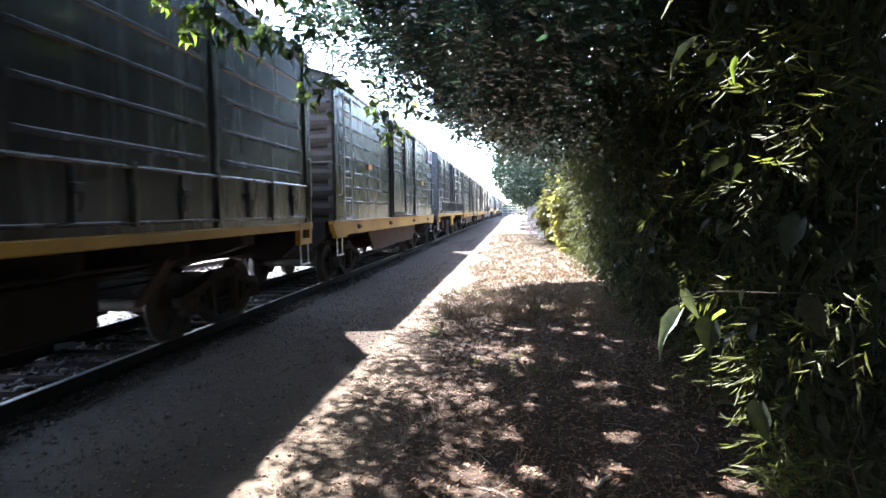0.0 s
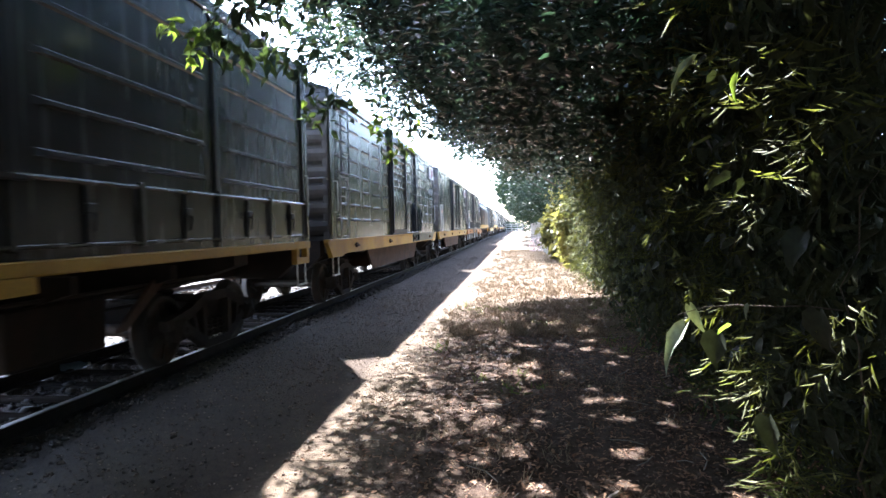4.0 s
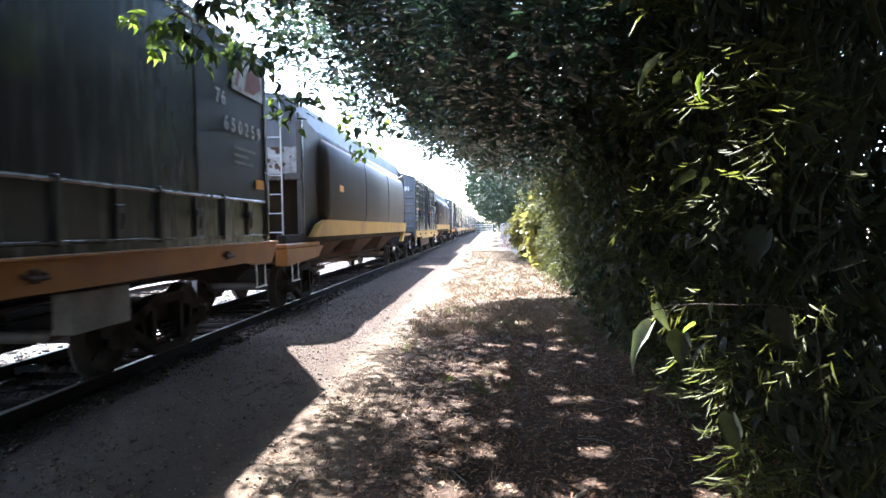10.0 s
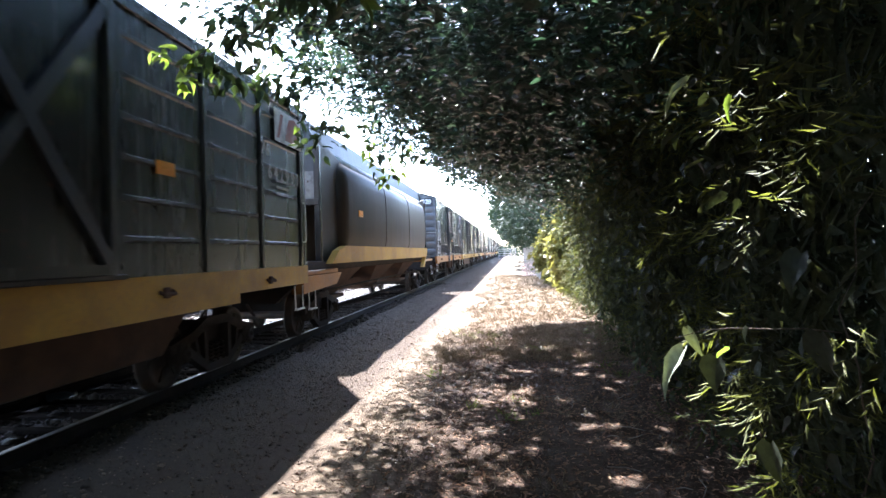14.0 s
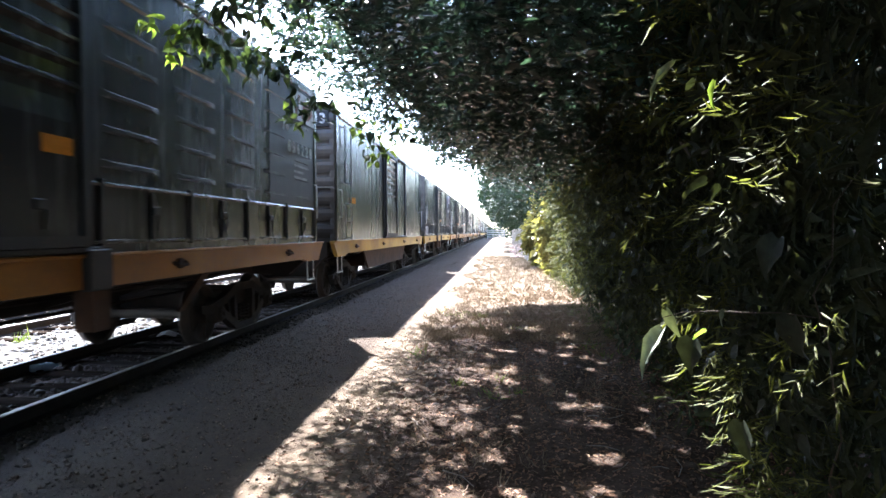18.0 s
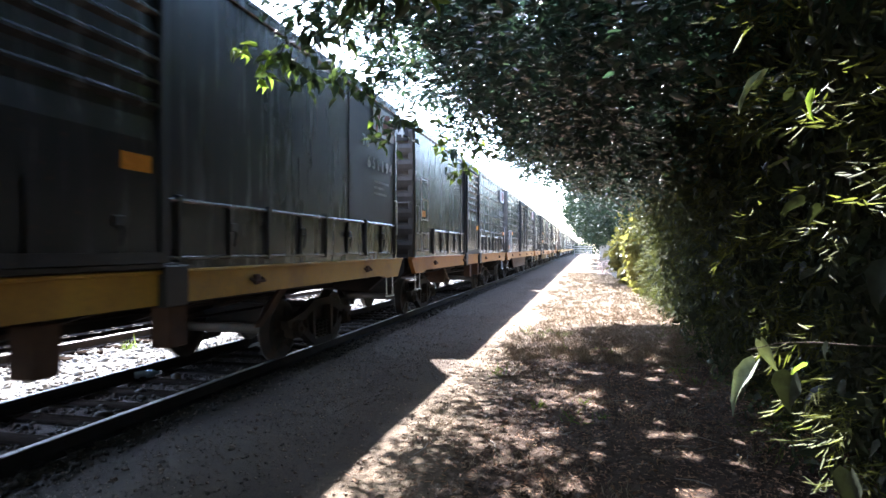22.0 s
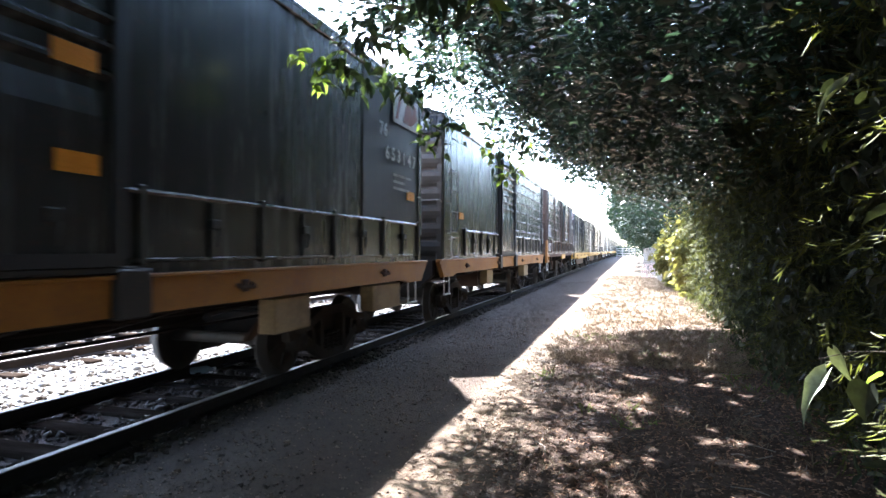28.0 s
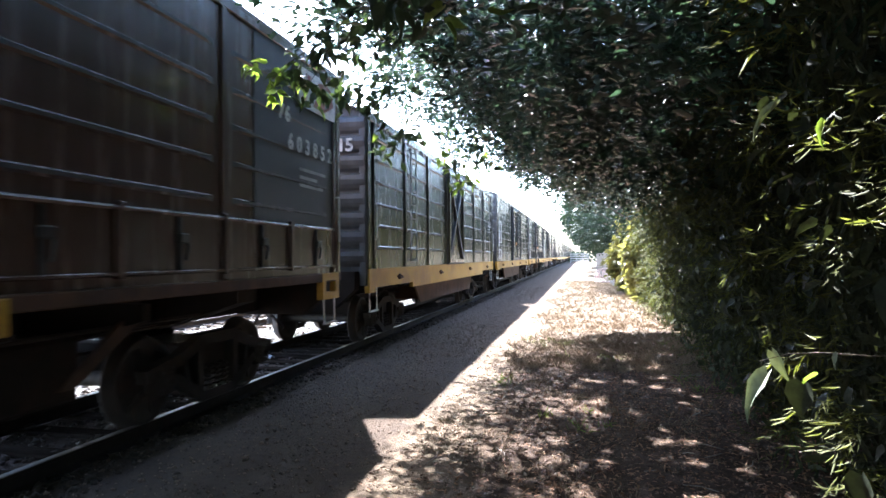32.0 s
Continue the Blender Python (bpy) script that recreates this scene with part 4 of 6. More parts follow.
def latch_data(mat):
    """Upright latch bar with a bent handle."""
    x = SIDE
    m = Mesh().box(x + 0.012, x + 0.05, -0.022, 0.022, 0.03, 0.5, 0.008)
    m.box(x + 0.03, x + 0.085, -0.055, 0.075, 0.27, 0.36, 0.012)
    m.tube([(x + 0.06, 0.05, 0.33), (x + 0.075, 0.065, 0.24), (x + 0.06, 0.05, 0.12)], 0.016, 6)
    return m.data("latch", mat)


def sill_data(L, kind, mat):
    """Side sill: deep pressed channel; its lower edge steps down as the wagon's kind has it."""
    m = Mesh()
    x0, x1 = SIDE - 0.04, SIDE + 0.045
    if kind == "C":
        m.box(x0, x1, 0, L, 1.26, 1.38, 0.012)
    elif kind == "D":
        m.prism([(0, 1.40), (L, 1.40), (L, 1.10), (L - 2.7, 1.10), (L - 2.7, 0.98), (2.7, 0.98), (2.7, 1.08), (0.35, 1.08), (0.3, 1.0), (0, 1.0)], 0, x0, x1)
    else:
        m.prism([(-0.3, 1.38), (L + 0.3, 1.38), (L + 0.3, 1.32), (L + 0.02, 1.03), (L - 0.6, 1.03), (L - 0.9, 1.08), (0.9, 1.08), (0.6, 1.03), (-0.02, 1.03), (-0.3, 1.32)], 0, x0, x1)
        m.box(x1 - 0.005, x1 + 0.03, -0.28, L + 0.28, 1.345, 1.38, 0.008)
    return m.data("side_sill", mat)


def bracket_data(tall):
    """Yellow step bracket with a window in it; the tall one runs up the corner."""
    a, b = (-0.2, 0.6) if tall else (0.1, 0.66)
    m = ring(Mesh(), SIDE - 0.04, SIDE + 0.05, a, b, 1.02, 1.38, 0.1)
    if tall:
        m.box(SIDE - 0.03, SIDE + 0.052, a, 0.08, 1.06, 2.0, 0.02)
    return m.data("step_bracket", M["orange" if tall else "yellow"])


def drop_plate_data():
    return Mesh().prism([(0, 1.26), (1.9, 1.26), (1.9, 1.14), (1.0, 1.12), (0.85, 0.98), (0.85, 0.74), (0.1, 0.74)], 0, SIDE - 0.03, SIDE + 0.05).data("drop_plate", M["yellow"])


def sill_bracket_data():
    m = Mesh()
    m.box(SIDE + 0.02, SIDE + 0.12, -0.16, 0.16, 1.06, 1.42, 0.015)
    return m.data("door_stop", M["dark"])


def tie_hook_data():
    m = Mesh()
    m.tube([(SIDE + 0.04, -0.12, 1.24), (SIDE + 0.09, -0.1, 1.21), (SIDE + 0.09, 0.1, 1.21), (SIDE + 0.04, 0.12, 1.24)], 0.022, 6)
    m.box(SIDE + 0.03, SIDE + 0.08, -0.05, 0.05, 1.17, 1.28, 0.01)
    return m.data("rope_hook", M["rust"])


def plate_data(w, h, mat):
    return Mesh().box(SIDE + 0.003, SIDE + 0.012, 0, w, 0, h).data("plate", mat)


def brush_data(strokes, r, mat, x):
    """Broad spray-painted strokes lying on the wall."""
    m = Mesh()
    for pts in strokes:
        for (a, b), (c, d) in zip(pts[:-1], pts[1:]):
            m.bar((a, b), (c, d), x, x + 0.003, r)
        for a, b in pts:
            m.prism([(a + r / 2 * math.cos(k * math.pi / 5), b + r / 2 * math.sin(k * math.pi / 5)) for k in range(10)], 0, x, x + 0.0032)
    return m.data("graffiti", mat)


SHORT_LADDERS = ((0.56, 0.56, 2.16, 3.12, 3, "white"), (0.56, 0.56, 1.50, 1.92, 2, "white"))
DARK_TOP = (0.66, 0.55, 2.66, 4.0, 4, "dark")


def boxcar(kind, L, paint="grey", end="end", sill="yellow", label="", number="", side_number="", row="", panel=False, emblem=False, end_kind="rib", graffiti=False, near=True, plain=False,
           ladders=SHORT_LADDERS, grab=(0.32, 1.9, 2.5), marks=((7.4, 2.25),), plates=((6.5, 0.25), (7.9, 0.25)), plate_paint="rust"):
    car = empty("boxcar")
    tagged(car, label, "freight wagon", "wagons of the freight train")
    mid = L / 2
    dw = {"A": 2.1, "B": 2.2, "C": 1.6, "D": 2.0}[kind]
    door = (mid - dw / 2 - (0.6 if kind in "AB" else 0.1), mid + dw / 2 - (0.6 if kind in "AB" else 0.1))
    zt = 4.0 if kind == "D" else 4.2
    side_wall(car, L, kind, M[paint], door, zt, False, None, 0 if near and not plain else 1)
    side_wall(car, L, kind, M[paint], door, zt, True, pose(0, L, 0, 0, 0, 180), 0 if near and not plain else 1)
    ed = once(("end", end, end_kind, zt), lambda: end_data(M[end], end_kind, zt))
    for at in (pose(0, 0, 0), pose(0, L, 0, 0, 0, 180)):
        wall = part("end_wall", ed, car, "ribbed pale grey end wall" if end == "end" else "ribbed end wall", at)
        for x in (-1.42, 1.42):
            part("corner_post", once(("corner", end, zt), lambda: post_data(M[end], zt, 0.06, 0.06)), wall, at=pose(x, 0, 0))
        if end_kind == "post":
            for x in (-0.36, 0.36):
                part("end_post", once(("post", end, zt), lambda: post_data(M[end], zt + 0.2, 0.08, 0.13)), wall, at=pose(x, 0, 0))
        part("end_beam", once("beam", beam_data), wall, "black end beam")
    if kind in "AB" and near:
        part("brake_wheel", once("brake_wheel", brake_wheel_data), car, "pale steel hand-brake wheel", pose(0.47, -0.24, 3.27))
        part("brake_pipe", once("brake_pipe", lambda: Mesh().tube([(0, 0, 1.2), (0, 0, 2.2), (0, 0, 3.33)], 0.016, 6).data("brake_pipe", M["rust"])), car, "thin upright brake pipe", pose(0.47, -0.12, -0.06))
    part("roof", roof_data(L, M[paint], zt - 4.02), car)
    uf = part("underframe", underframe_data(L, 2.4, 0.42 if kind in "AD" else 0.74), car, "black dirty steel underframe with brake gear")
    underparts(uf, L, 2.4, 0.42 if kind in "AD" else 0.74, kind)
    sd = sill_data(L, kind, M[sill])
    part("side_sill", sd, car, {"yellow": "weathered yellow side sill", "orange": "weathered orange side sill", "rust": "rusty brown side sill"}[sill])
    part("side_sill", sd, car, at=pose(0, L, 0, 0, 0, 180))
    z0 = 2.0 if kind in "BC" else 1.40
    zd0, zd1 = z0 if kind == "C" else 1.44, zt - 0.14
    dd = door_data(dw, zd0, zd1, {"A": "louvre", "B": "louvre", "C": "plain", "D": "plain"}[kind], M[paint])
    df = door_frame_data(dw, zd0, zd1, M["dark"] if kind in "AB" else M[paint])
    for at in (pose(0, door[0], 0), pose(0, door[1], 0, 0, 0, 180)):
        leaf = part("door", dd, car, at=at)
        part("door_frame", df, leaf)
        if kind == "C":
            for p, q, o in (((0.08, zd1 - 0.08), (dw / 2, zd0 + 0.8), 0.1), ((dw - 0.08, zd1 - 0.08), (dw / 2, zd0 + 0.8), 0.097), ((dw / 2, zd0 + 0.86), (dw / 2, zd0 + 0.05), 0.094)):
                part("brace", brace_data(p, q, M["dark"], o), leaf)
        if kind == "D":
            for p, q, o in (((0.08, zd1 - 0.08), (dw - 0.08, zd0 + 0.08), 0.1), ((dw - 0.08, zd1 - 0.08), (0.08, zd0 + 0.08), 0.096)):
                part("brace", brace_data(p, q, M["dark"], o), leaf)
    door_track(car, door[0] - 0.15, door[1] + 0.15 + (dw if kind == "A" else 0.0), zd0, zd1)
    for y in (2.4, L - 2.4):
        bogie(car, y)
    cd = once("coupler", coupler_data)
    part("coupler", cd, car)
    part("coupler", cd, car, at=pose(0, L, 0, 0, 0, 180))
    qd = once("queen", queen_data)
    part("gusset", qd, uf, at=pose(0, 3.9, 0))
    part("gusset", qd, uf, at=pose(0, L - 3.9, 0, 0, 0, 180))
    part("gusset", qd, uf, at=pose(-2.4, 3.9, 0))
    part("gusset", qd, uf, at=pose(2.4, L - 3.9, 0, 0, 0, 180))
    if not near:
        return car
    if kind in "BC":
        n = 8
        w = round((L - 1.72) / n, 3)
        fd = once(("flap", paint, w), lambda: flap_data(M[paint], w - 0.03))
        pd = once(("flap_post", paint), lambda: flap_post_data(M[paint]))
        ld = once("latch", lambda: latch_data(M["dark"]))
        for k in range(n):
            flap = part("side_flap", fd, car, at=pose(0, 1.6 + k * w, 1.46))
            part("flap_post", pd, flap, at=pose(0, -0.015, -0.02))
            part("latch", ld, flap, at=pose(0, w / 2, 0))
        part("flap_post", pd, car, at=pose(0, 1.6 + n * w - 0.02, 1.44))
    hooks = once("hook", tie_hook_data)
    for y in (1.7, L * 0.36, L * 0.64, L - 1.7):
        if kind != "C":
            part("rope_hook", hooks, car, at=pose(0, y, 0))
    if kind == "C":
        part("step_bracket", once(("bracket", end), lambda: bracket_data(end == "brown")), car, "bright yellow step bracket")
        part("step_bracket", once("bracket", lambda: bracket_data(False)), car, "bright yellow step bracket", pose(0, L - 0.82 + 0.06, 0))
        if number == "640011":
            part("drop_plate", once("drop_plate", drop_plate_data), car, "bright yellow drop plate", pose(0, 5.95, 0))
        else:
            part("drop_plate", once("short_plate", lambda: Mesh().box(SIDE - 0.02, SIDE + 0.055, 0, 1.7, 1.12, 1.36, 0.01).data("drop_plate", M["yellow"])), car, "bright yellow sill plate", pose(0, 6.1, 0))
    if kind == "B":
        for y, w in plates:
            hp = once(("hanging", w, plate_paint), lambda: Mesh().box(SIDE - 0.2, SIDE + 0.0, 0, w, 0.68, 1.05, 0.012).data("hanging_plate", M[plate_paint]))
            part("hanging_plate", hp, car, "weathered box plate hung below the sill", pose(0, y, 0))
        for y in (door[0] - 0.1, door[1] + 0.1):
            part("door_stop", once("stop", sill_bracket_data), car, at=pose(0, y, 0))
    for y, w, z0, z1, n, colour in ladders:
        ladder(car, y, w, z0, z1, n, colour, {"white": "white-painted steel ladder", "faded": "worn grey steel ladder"}.get(colour, "black steel side ladder"))
    y, z0, z1 = grab
    part("handrail", once(("grab", round(z1 - z0, 2)), lambda: grab_data(z1 - z0)), car, "white-painted steel handrail", pose(SIDE, y, z0))
    part("handrail", once(("grab", 0.66), lambda: grab_data(0.66)), car, "white-painted steel handrail", pose(SIDE, L - 0.12, 1.8))
    if kind in "AB":
        part("end_rail", once("end_rail", lambda: Mesh().tube([(0.25, 0, 0), (0.25, -0.11, 0.0), (0.8, -0.13, 0.015), (1.44, -0.13, 0.03), (1.46, -0.1, 0.03), (1.46, 0.0, 0.0)], 0.014, 6).data("end_rail", M["faded"])), car, "pale bar across the end wall", pose(0, -0.06, 2.5))
    st = once("step", stirrup_data)
    for y in (0.36, L - 0.3):
        part("step", st, car, "white-painted hanging step", pose(SIDE - 0.02, y, 1.05))
    for y, z in marks:
        out = (0.063 if z < 2.5 else 0.08) if kind in "AB" and door[0] < y < door[0] + dw else 0.03
        part("reflector", once("reflector", lambda: plate_data(0.34, 0.14, M["reflector"])), car, "amber reflector plate", pose(out, y - 0.17, z - 0.07))
    if number:
        high = {"A": 4.0, "B": 4.0, "C": 3.12, "D": 3.45}[kind]
        lettering(number, 0.30, "letter", 0.95, car, "stencilled white figure", pose(1.34 - 0.085 * len(number) - 0.02, -0.10, high, 90, 0, 0))
        if kind in "AB":
            part("number_panel", once("number_panel", lambda: Mesh().box(-1.36, 1.36, -0.096, -0.02, 3.84, 4.17, 0.004).data("number_panel", M["dark"])), car, "dark panel behind the end number")
    if panel:
        part("painted_panel", once("panel", lambda: plate_data(2.35, 2.1, M["dark"])), car, "dark painted panel", pose(0.001, L - 2.4, zt - 2.18))
    if emblem:
        p = part("emblem", once("emblem", lambda: plate_data(1.15, 0.5, M["letter"])), car, "worn white emblem panel", pose(0.03, L - 1.35, zt - 0.68))
        part("emblem_mark", once("emblem_mark", emblem_data), p, "red emblem shape")
    if row:
        lettering(row, 0.26, "letter" if panel else "faded", 1.3, car, "stencilled white figure", pose(SIDE + 0.045, L - 1.75, zt - 0.88, 90, 0, 90))
    if side_number:
        lettering(side_number, 0.27, "letter" if panel else "faded", 1.75, car, "stencilled white figure", pose(SIDE + 0.045, L - 1.0, zt - 1.2, 90, 0, 90))
        part("lettering", once("bars", bars_data), car, "small unreadable stencilled lines", pose(0.03, L - 1.45, 2.45))
    if graffiti:
        arch = [[(9.15, 1.5), (9.18, 2.0), (9.4, 2.22), (9.62, 2.02), (9.65, 1.5)], [(10.05, 1.5), (10.08, 2.0), (10.2, 2.1), (10.26, 1.5)]]
        tails = [[(10.7, 2.15), (10.76, 1.55)], [(11.16, 2.1), (11.1, 1.55)]]
        feet = [[(y, 1.23), (y, 1.30)] for y in (9.12, 9.66, 10.05, 10.27)]
        part("graffiti", brush_data(arch, 0.36, M["graffiti_rim"], SIDE + 0.028), car, "pale sprayed outline")
        part("graffiti", brush_data(arch, 0.29, M["graffiti"], SIDE + 0.032), car, "black sprayed letters")
        part("graffiti", brush_data(tails, 0.2, M["graffiti"], SIDE + 0.028), car, "black sprayed strokes")
        cover = Mesh().prism([(8.95, 1.10), (13.7, 1.10), (14.25, 1.34), (8.9, 1.34)], 0, SIDE + 0.044, SIDE + 0.048)
        cover.prism([(8.9, 1.343), (14.2, 1.343), (14.3, 1.382), (8.9, 1.382)], 0, SIDE + 0.072, SIDE + 0.078)
        part("overpaint", cover.data("overpaint", M["overpaint"]), car, "grey-green sprayed paint over the sill")
        part("graffiti", brush_data(feet, 0.24, M["graffiti"], SIDE + 0.050), car, "black sprayed strokes")
    return car


def emblem_data():
    m = Mesh()
    x = SIDE + 0.013
    m.prism([(0.42, 0.06), (0.78, 0.06), (1.08, 0.2), (1.02, 0.4), (0.82, 0.46), (0.6, 0.42), (0.5, 0.26)], 0, x, x + 0.004)
    m.prism([(0.08, 0.06), (0.17, 0.06), (0.36, 0.44), (0.25, 0.44)], 0, x, x + 0.004)
    return m.data("emblem_mark", M["red"])


def bars_data():
    m = Mesh()
    x = SIDE + 0.013
    for k, (a, b) in enumerate(((0.1, 0.9), (0.1, 0.62), (0.1, 0.8))):
        m.box(x, x + 0.004, a, b, 0.24 - 0.1 * k, 0.28 - 0.1 * k)
    return m.data("lettering", M["faded"])


def hopper_wagon(L, label, number):
    car = empty("hopper_wagon")
    tagged(car, label, "freight wagon", "wagons of the freight train")
    E = 1.25
    side = [(1.28, 1.50), (1.42, 1.66), (1.47, 1.95), (1.482, 2.4), (1.482, 2.85), (1.468, 3.2), (1.42, 3.42), (1.30, 3.58), (1.12, 3.67), (0.95, 3.74)]
    prof = side + [(-x, z) for x, z in reversed(side)] + [(-0.5, 1.2), (0.5, 1.2)]
    m = Mesh()
    n, rings = len(prof), [(2.6, 0.93), (2.85, 1.0), (L - 2.65, 1.0), (L - 2.4, 0.93)]
    pts = [(x * k, y, 1.5 + (z - 1.5) * k) for y, k in rings for x, z in prof]
    faces = [tuple(range(n)), tuple(range(3 * n, 4 * n))]
    for r in range(3):
        faces += [(r * n + i, r * n + (i + 1) % n, (r + 1) * n + (i + 1) % n, (r + 1) * n + i) for i in range(n)]
    m.poly(pts, faces)
    part("body", m.data("body", M["hopper"], True), car, "rounded brown-grey hopper body with dents")
    r = Mesh()
    r.prism([(-1.14, 3.60), (1.14, 3.60), (1.0, 4.27), (0.5, 4.33), (-0.5, 4.33), (-1.0, 4.27)], 1, E + 0.03, L - E - 0.03)
    r.box(-0.55, 0.55, E + 0.5, L - E - 0.5, 4.30, 4.38, 0.03)
    part("roof", r.data("roof", M["dark"]), car, "dark roof deck")
    hd = once("hatch", lambda: Mesh().box(-0.4, 0.4, -0.55, 0.55, 4.38, 4.45, 0.03).data("hatch", M["iron"]))
    for y in np.linspace(2.2, L - 2.2, 6):
        part("hatch", hd, car, at=pose(0, y, 0))
    # White tubes put the sunlit gleam of the body's shoulder into colour.
    pipe = Mesh()
    for s in (-1, 1):
        pipe.tube([(s * 1.08, 2.5, 3.66), (s * 1.08, L / 2, 3.67), (s * 1.08, L - 2.3, 3.66)], 0.14, 12)
    part("edge_rail", pipe.data("edge_rail", M["white"], True), car, "white tube standing for the bright sunlit body shoulder")
    cheek = once("cheek", lambda: Mesh().prism([(0.0, 1.4), (1.8, 1.4), (1.8, 3.62), (0.0, 3.9)], 0, 1.22, 1.26).data("end_cheek", M["hopper"]))
    frame = once("hframe", hopper_end_data)
    plate = once("hplate", lambda: Mesh().box(-1.24, 1.24, 0.0, 0.03, 2.62, 3.22).data("end_plate", M["faded"]))
    topp = once("htop", lambda: Mesh().prism([(-1.24, 3.22), (1.24, 3.22), (1.2, 3.9), (1.0, 4.27), (-1.0, 4.27), (-1.2, 3.9)], 1, -0.01, 0.03).data("end_plate", M["blue"]))
    lad = once("hladder", hopper_ladder_data)
    for at in (pose(0, E, 0), pose(0, L - E, 0, 0, 0, 180)):
        part("end_cheek", cheek, car, at=at)
        part("end_cheek", cheek, car, at=at @ pose(-2.48, 0, 0))
        part("end_frame", frame, car, at=at)
        part("end_plate", plate, car, "pale grey end plate with rust blotches", at)
        part("end_plate", topp, car, "blue-grey upper end plate", at)
        part("ladder", lad, car, "pale steel end ladder", at)
        part("coupler", once("coupler", coupler_data), car, at=at @ pose(0, -E, 0))
    blotch = once("blotch", blotch_data)
    part("rust_blotches", blotch, car, "brown rust blotches", pose(0, E, 0))
    band = Mesh()
    band.prism([(E + 0.1, 1.40), (L - 2.9, 1.40), (L - 3.6, 1.0), (L - 3.2, 1.0), (L - 2.3, 1.62), (L - 2.3, 1.76), (E + 1.2, 1.76), (E + 0.6, 1.66)], 0, 1.36, 1.50)
    bd = band.data("side_band", M["yellow"])
    part("side_band", bd, car, "dusty yellow band along the hopper side")
    part("side_band", bd, car, "dusty yellow band along the hopper side", pose(0, L, 0, 0, 0, 180))
    bins = Mesh()
    bins.poly([(-1.2, -1.7, 1.45), (1.2, -1.7, 1.45), (1.2, 1.7, 1.45), (-1.2, 1.7, 1.45), (-0.55, -0.5, 0.62), (0.55, -0.5, 0.62), (0.55, 0.5, 0.62), (-0.55, 0.5, 0.62)],
              [(4, 5, 6, 7), (0, 1, 5, 4), (1, 2, 6, 5), (2, 3, 7, 6), (3, 0, 4, 7), (0, 1, 2, 3)])
    bins.box(-0.75, 0.75, -0.6, 0.6, 0.52, 0.62, 0.02)
    bin_mesh = bins.data("outlet_bin", M["rust"])
    for a in (0.24, 0.5, 0.76):
        part("outlet_bin", bin_mesh, car, "rust-brown discharge bin", pose(0, L * a, 0))
    for y in np.linspace(2.85, L - 2.65, 4)[1:-1]:
        seam = Mesh()
        inner = [(x * 0.998, z) for x, z in side]
        outer = [(x * 1.006 + 0.004, z + 0.002) for x, z in side]
        seam.prism(inner + outer[::-1], 1, y - 0.015, y + 0.015)
        part("seam", seam.data("seam", M["hopper"]), car)
    uf = part("underframe", Mesh().box(-0.2, 0.2, 0.05, L - 0.05, 0.85, 1.2, 0.02).data("underframe", M["iron"]), car, "black dirty centre sill")
    sd = Mesh().box(1.18, 1.34, 0.0, L, 1.26, 1.46, 0.02).data("side_sill", M["iron"])
    part("side_sill", sd, uf)
    part("side_sill", sd, uf, at=pose(-2.52, 0, 0))
    part("brake_rod", Mesh().tube([(0.9, 2.5, 0.8), (0.9, L - 2.5, 0.8)], 0.025, 6).data("brake_rod", M["frame"]), uf)
    pd = once("platform", lambda: Mesh().box(-1.4, 1.4, -0.15, 2.1, 1.2, 1.3, 0.02).prism([(-0.15, 1.2), (2.3, 1.2), (1.9, 0.98), (-0.15, 0.9)], 0, 1.2, 1.42).data("end_platform", M["orange"]))
    for at in (pose(0, 0, 0), pose(0, L, 0, 0, 0, 180)):
        part("end_platform", pd, car, "dirty orange end platform", at)
    st = once("step", stirrup_data)
    for y in (0.34, L - 0.34):
        part("step", st, car, "white-painted hanging step", pose(1.4, y, 0.98))
    lettering(number, 0.3, "faded", 1.1, car, "stencilled pale figure", pose(-0.25, E - 0.016, 3.55, 90, 0, 0))
    part("reflector", once("reflector2", lambda: Mesh().box(1.488, 1.497, 0, 0.4, 2.45, 2.6).data("reflector", M["reflector"])), car, "amber reflector plate", pose(0, 3.65, 0))
    for y in (2.1, L - 2.1):
        bogie(car, y)
    return car


def hopper_end_data():
    m = Mesh()
    for x in (-1.26, -0.45, 0.45, 1.26):
        m.box(x - 0.06, x + 0.06, -0.04, 0.08, 1.3, 3.74 if abs(x) > 1 else 2.7, 0.015)
    m.box(-1.3, 1.3, -0.05, 0.07, 2.55, 2.68, 0.015)
    m.prism([(-1.26, 3.6), (1.26, 3.6), (1.0, 4.27), (-1.0, 4.27)], 1, 0.035, 0.06)
    m.tube([(0.1, -0.1, 1.3), (0.1, -0.1, 1.52), (0.5, -0.1, 1.52), (0.5, -0.1, 1.3)], 0.02, 6)
    return m.data("end_frame", M["grey"])


def hopper_ladder_data():
    m = Mesh()
    for x in (0.42, 0.92):
        m.box(x - 0.018, x + 0.018, -0.12, -0.09, 1.35, 4.2, 0.005)
        for z in (1.6, 2.8, 4.0):
            m.box(x - 0.015, x + 0.015, -0.1, 0.0, z - 0.012, z + 0.012)
    for z in np.arange(1.5, 4.25, 0.38):
        m.tube([(0.42, -0.105, z), (0.92, -0.105, z)], 0.014, 6)
    return m.data("ladder", M["fence"])


def blotch_data():
    r = random.Random(4)
    m = Mesh()
    for _ in range(34):
        x, z, s = r.uniform(-1.15, 1.15), r.uniform(2.66, 3.2), r.uniform(0.025, 0.1)
        m.prism([(x + s * r.uniform(0.6, 1.2) * math.cos(k * 0.7), z + s * r.uniform(0.5, 1.0) * math.sin(k * 0.7)) for k in range(9)], 1, -0.004, 0.0)
    return m.data("rust_blotches", M["rust"])


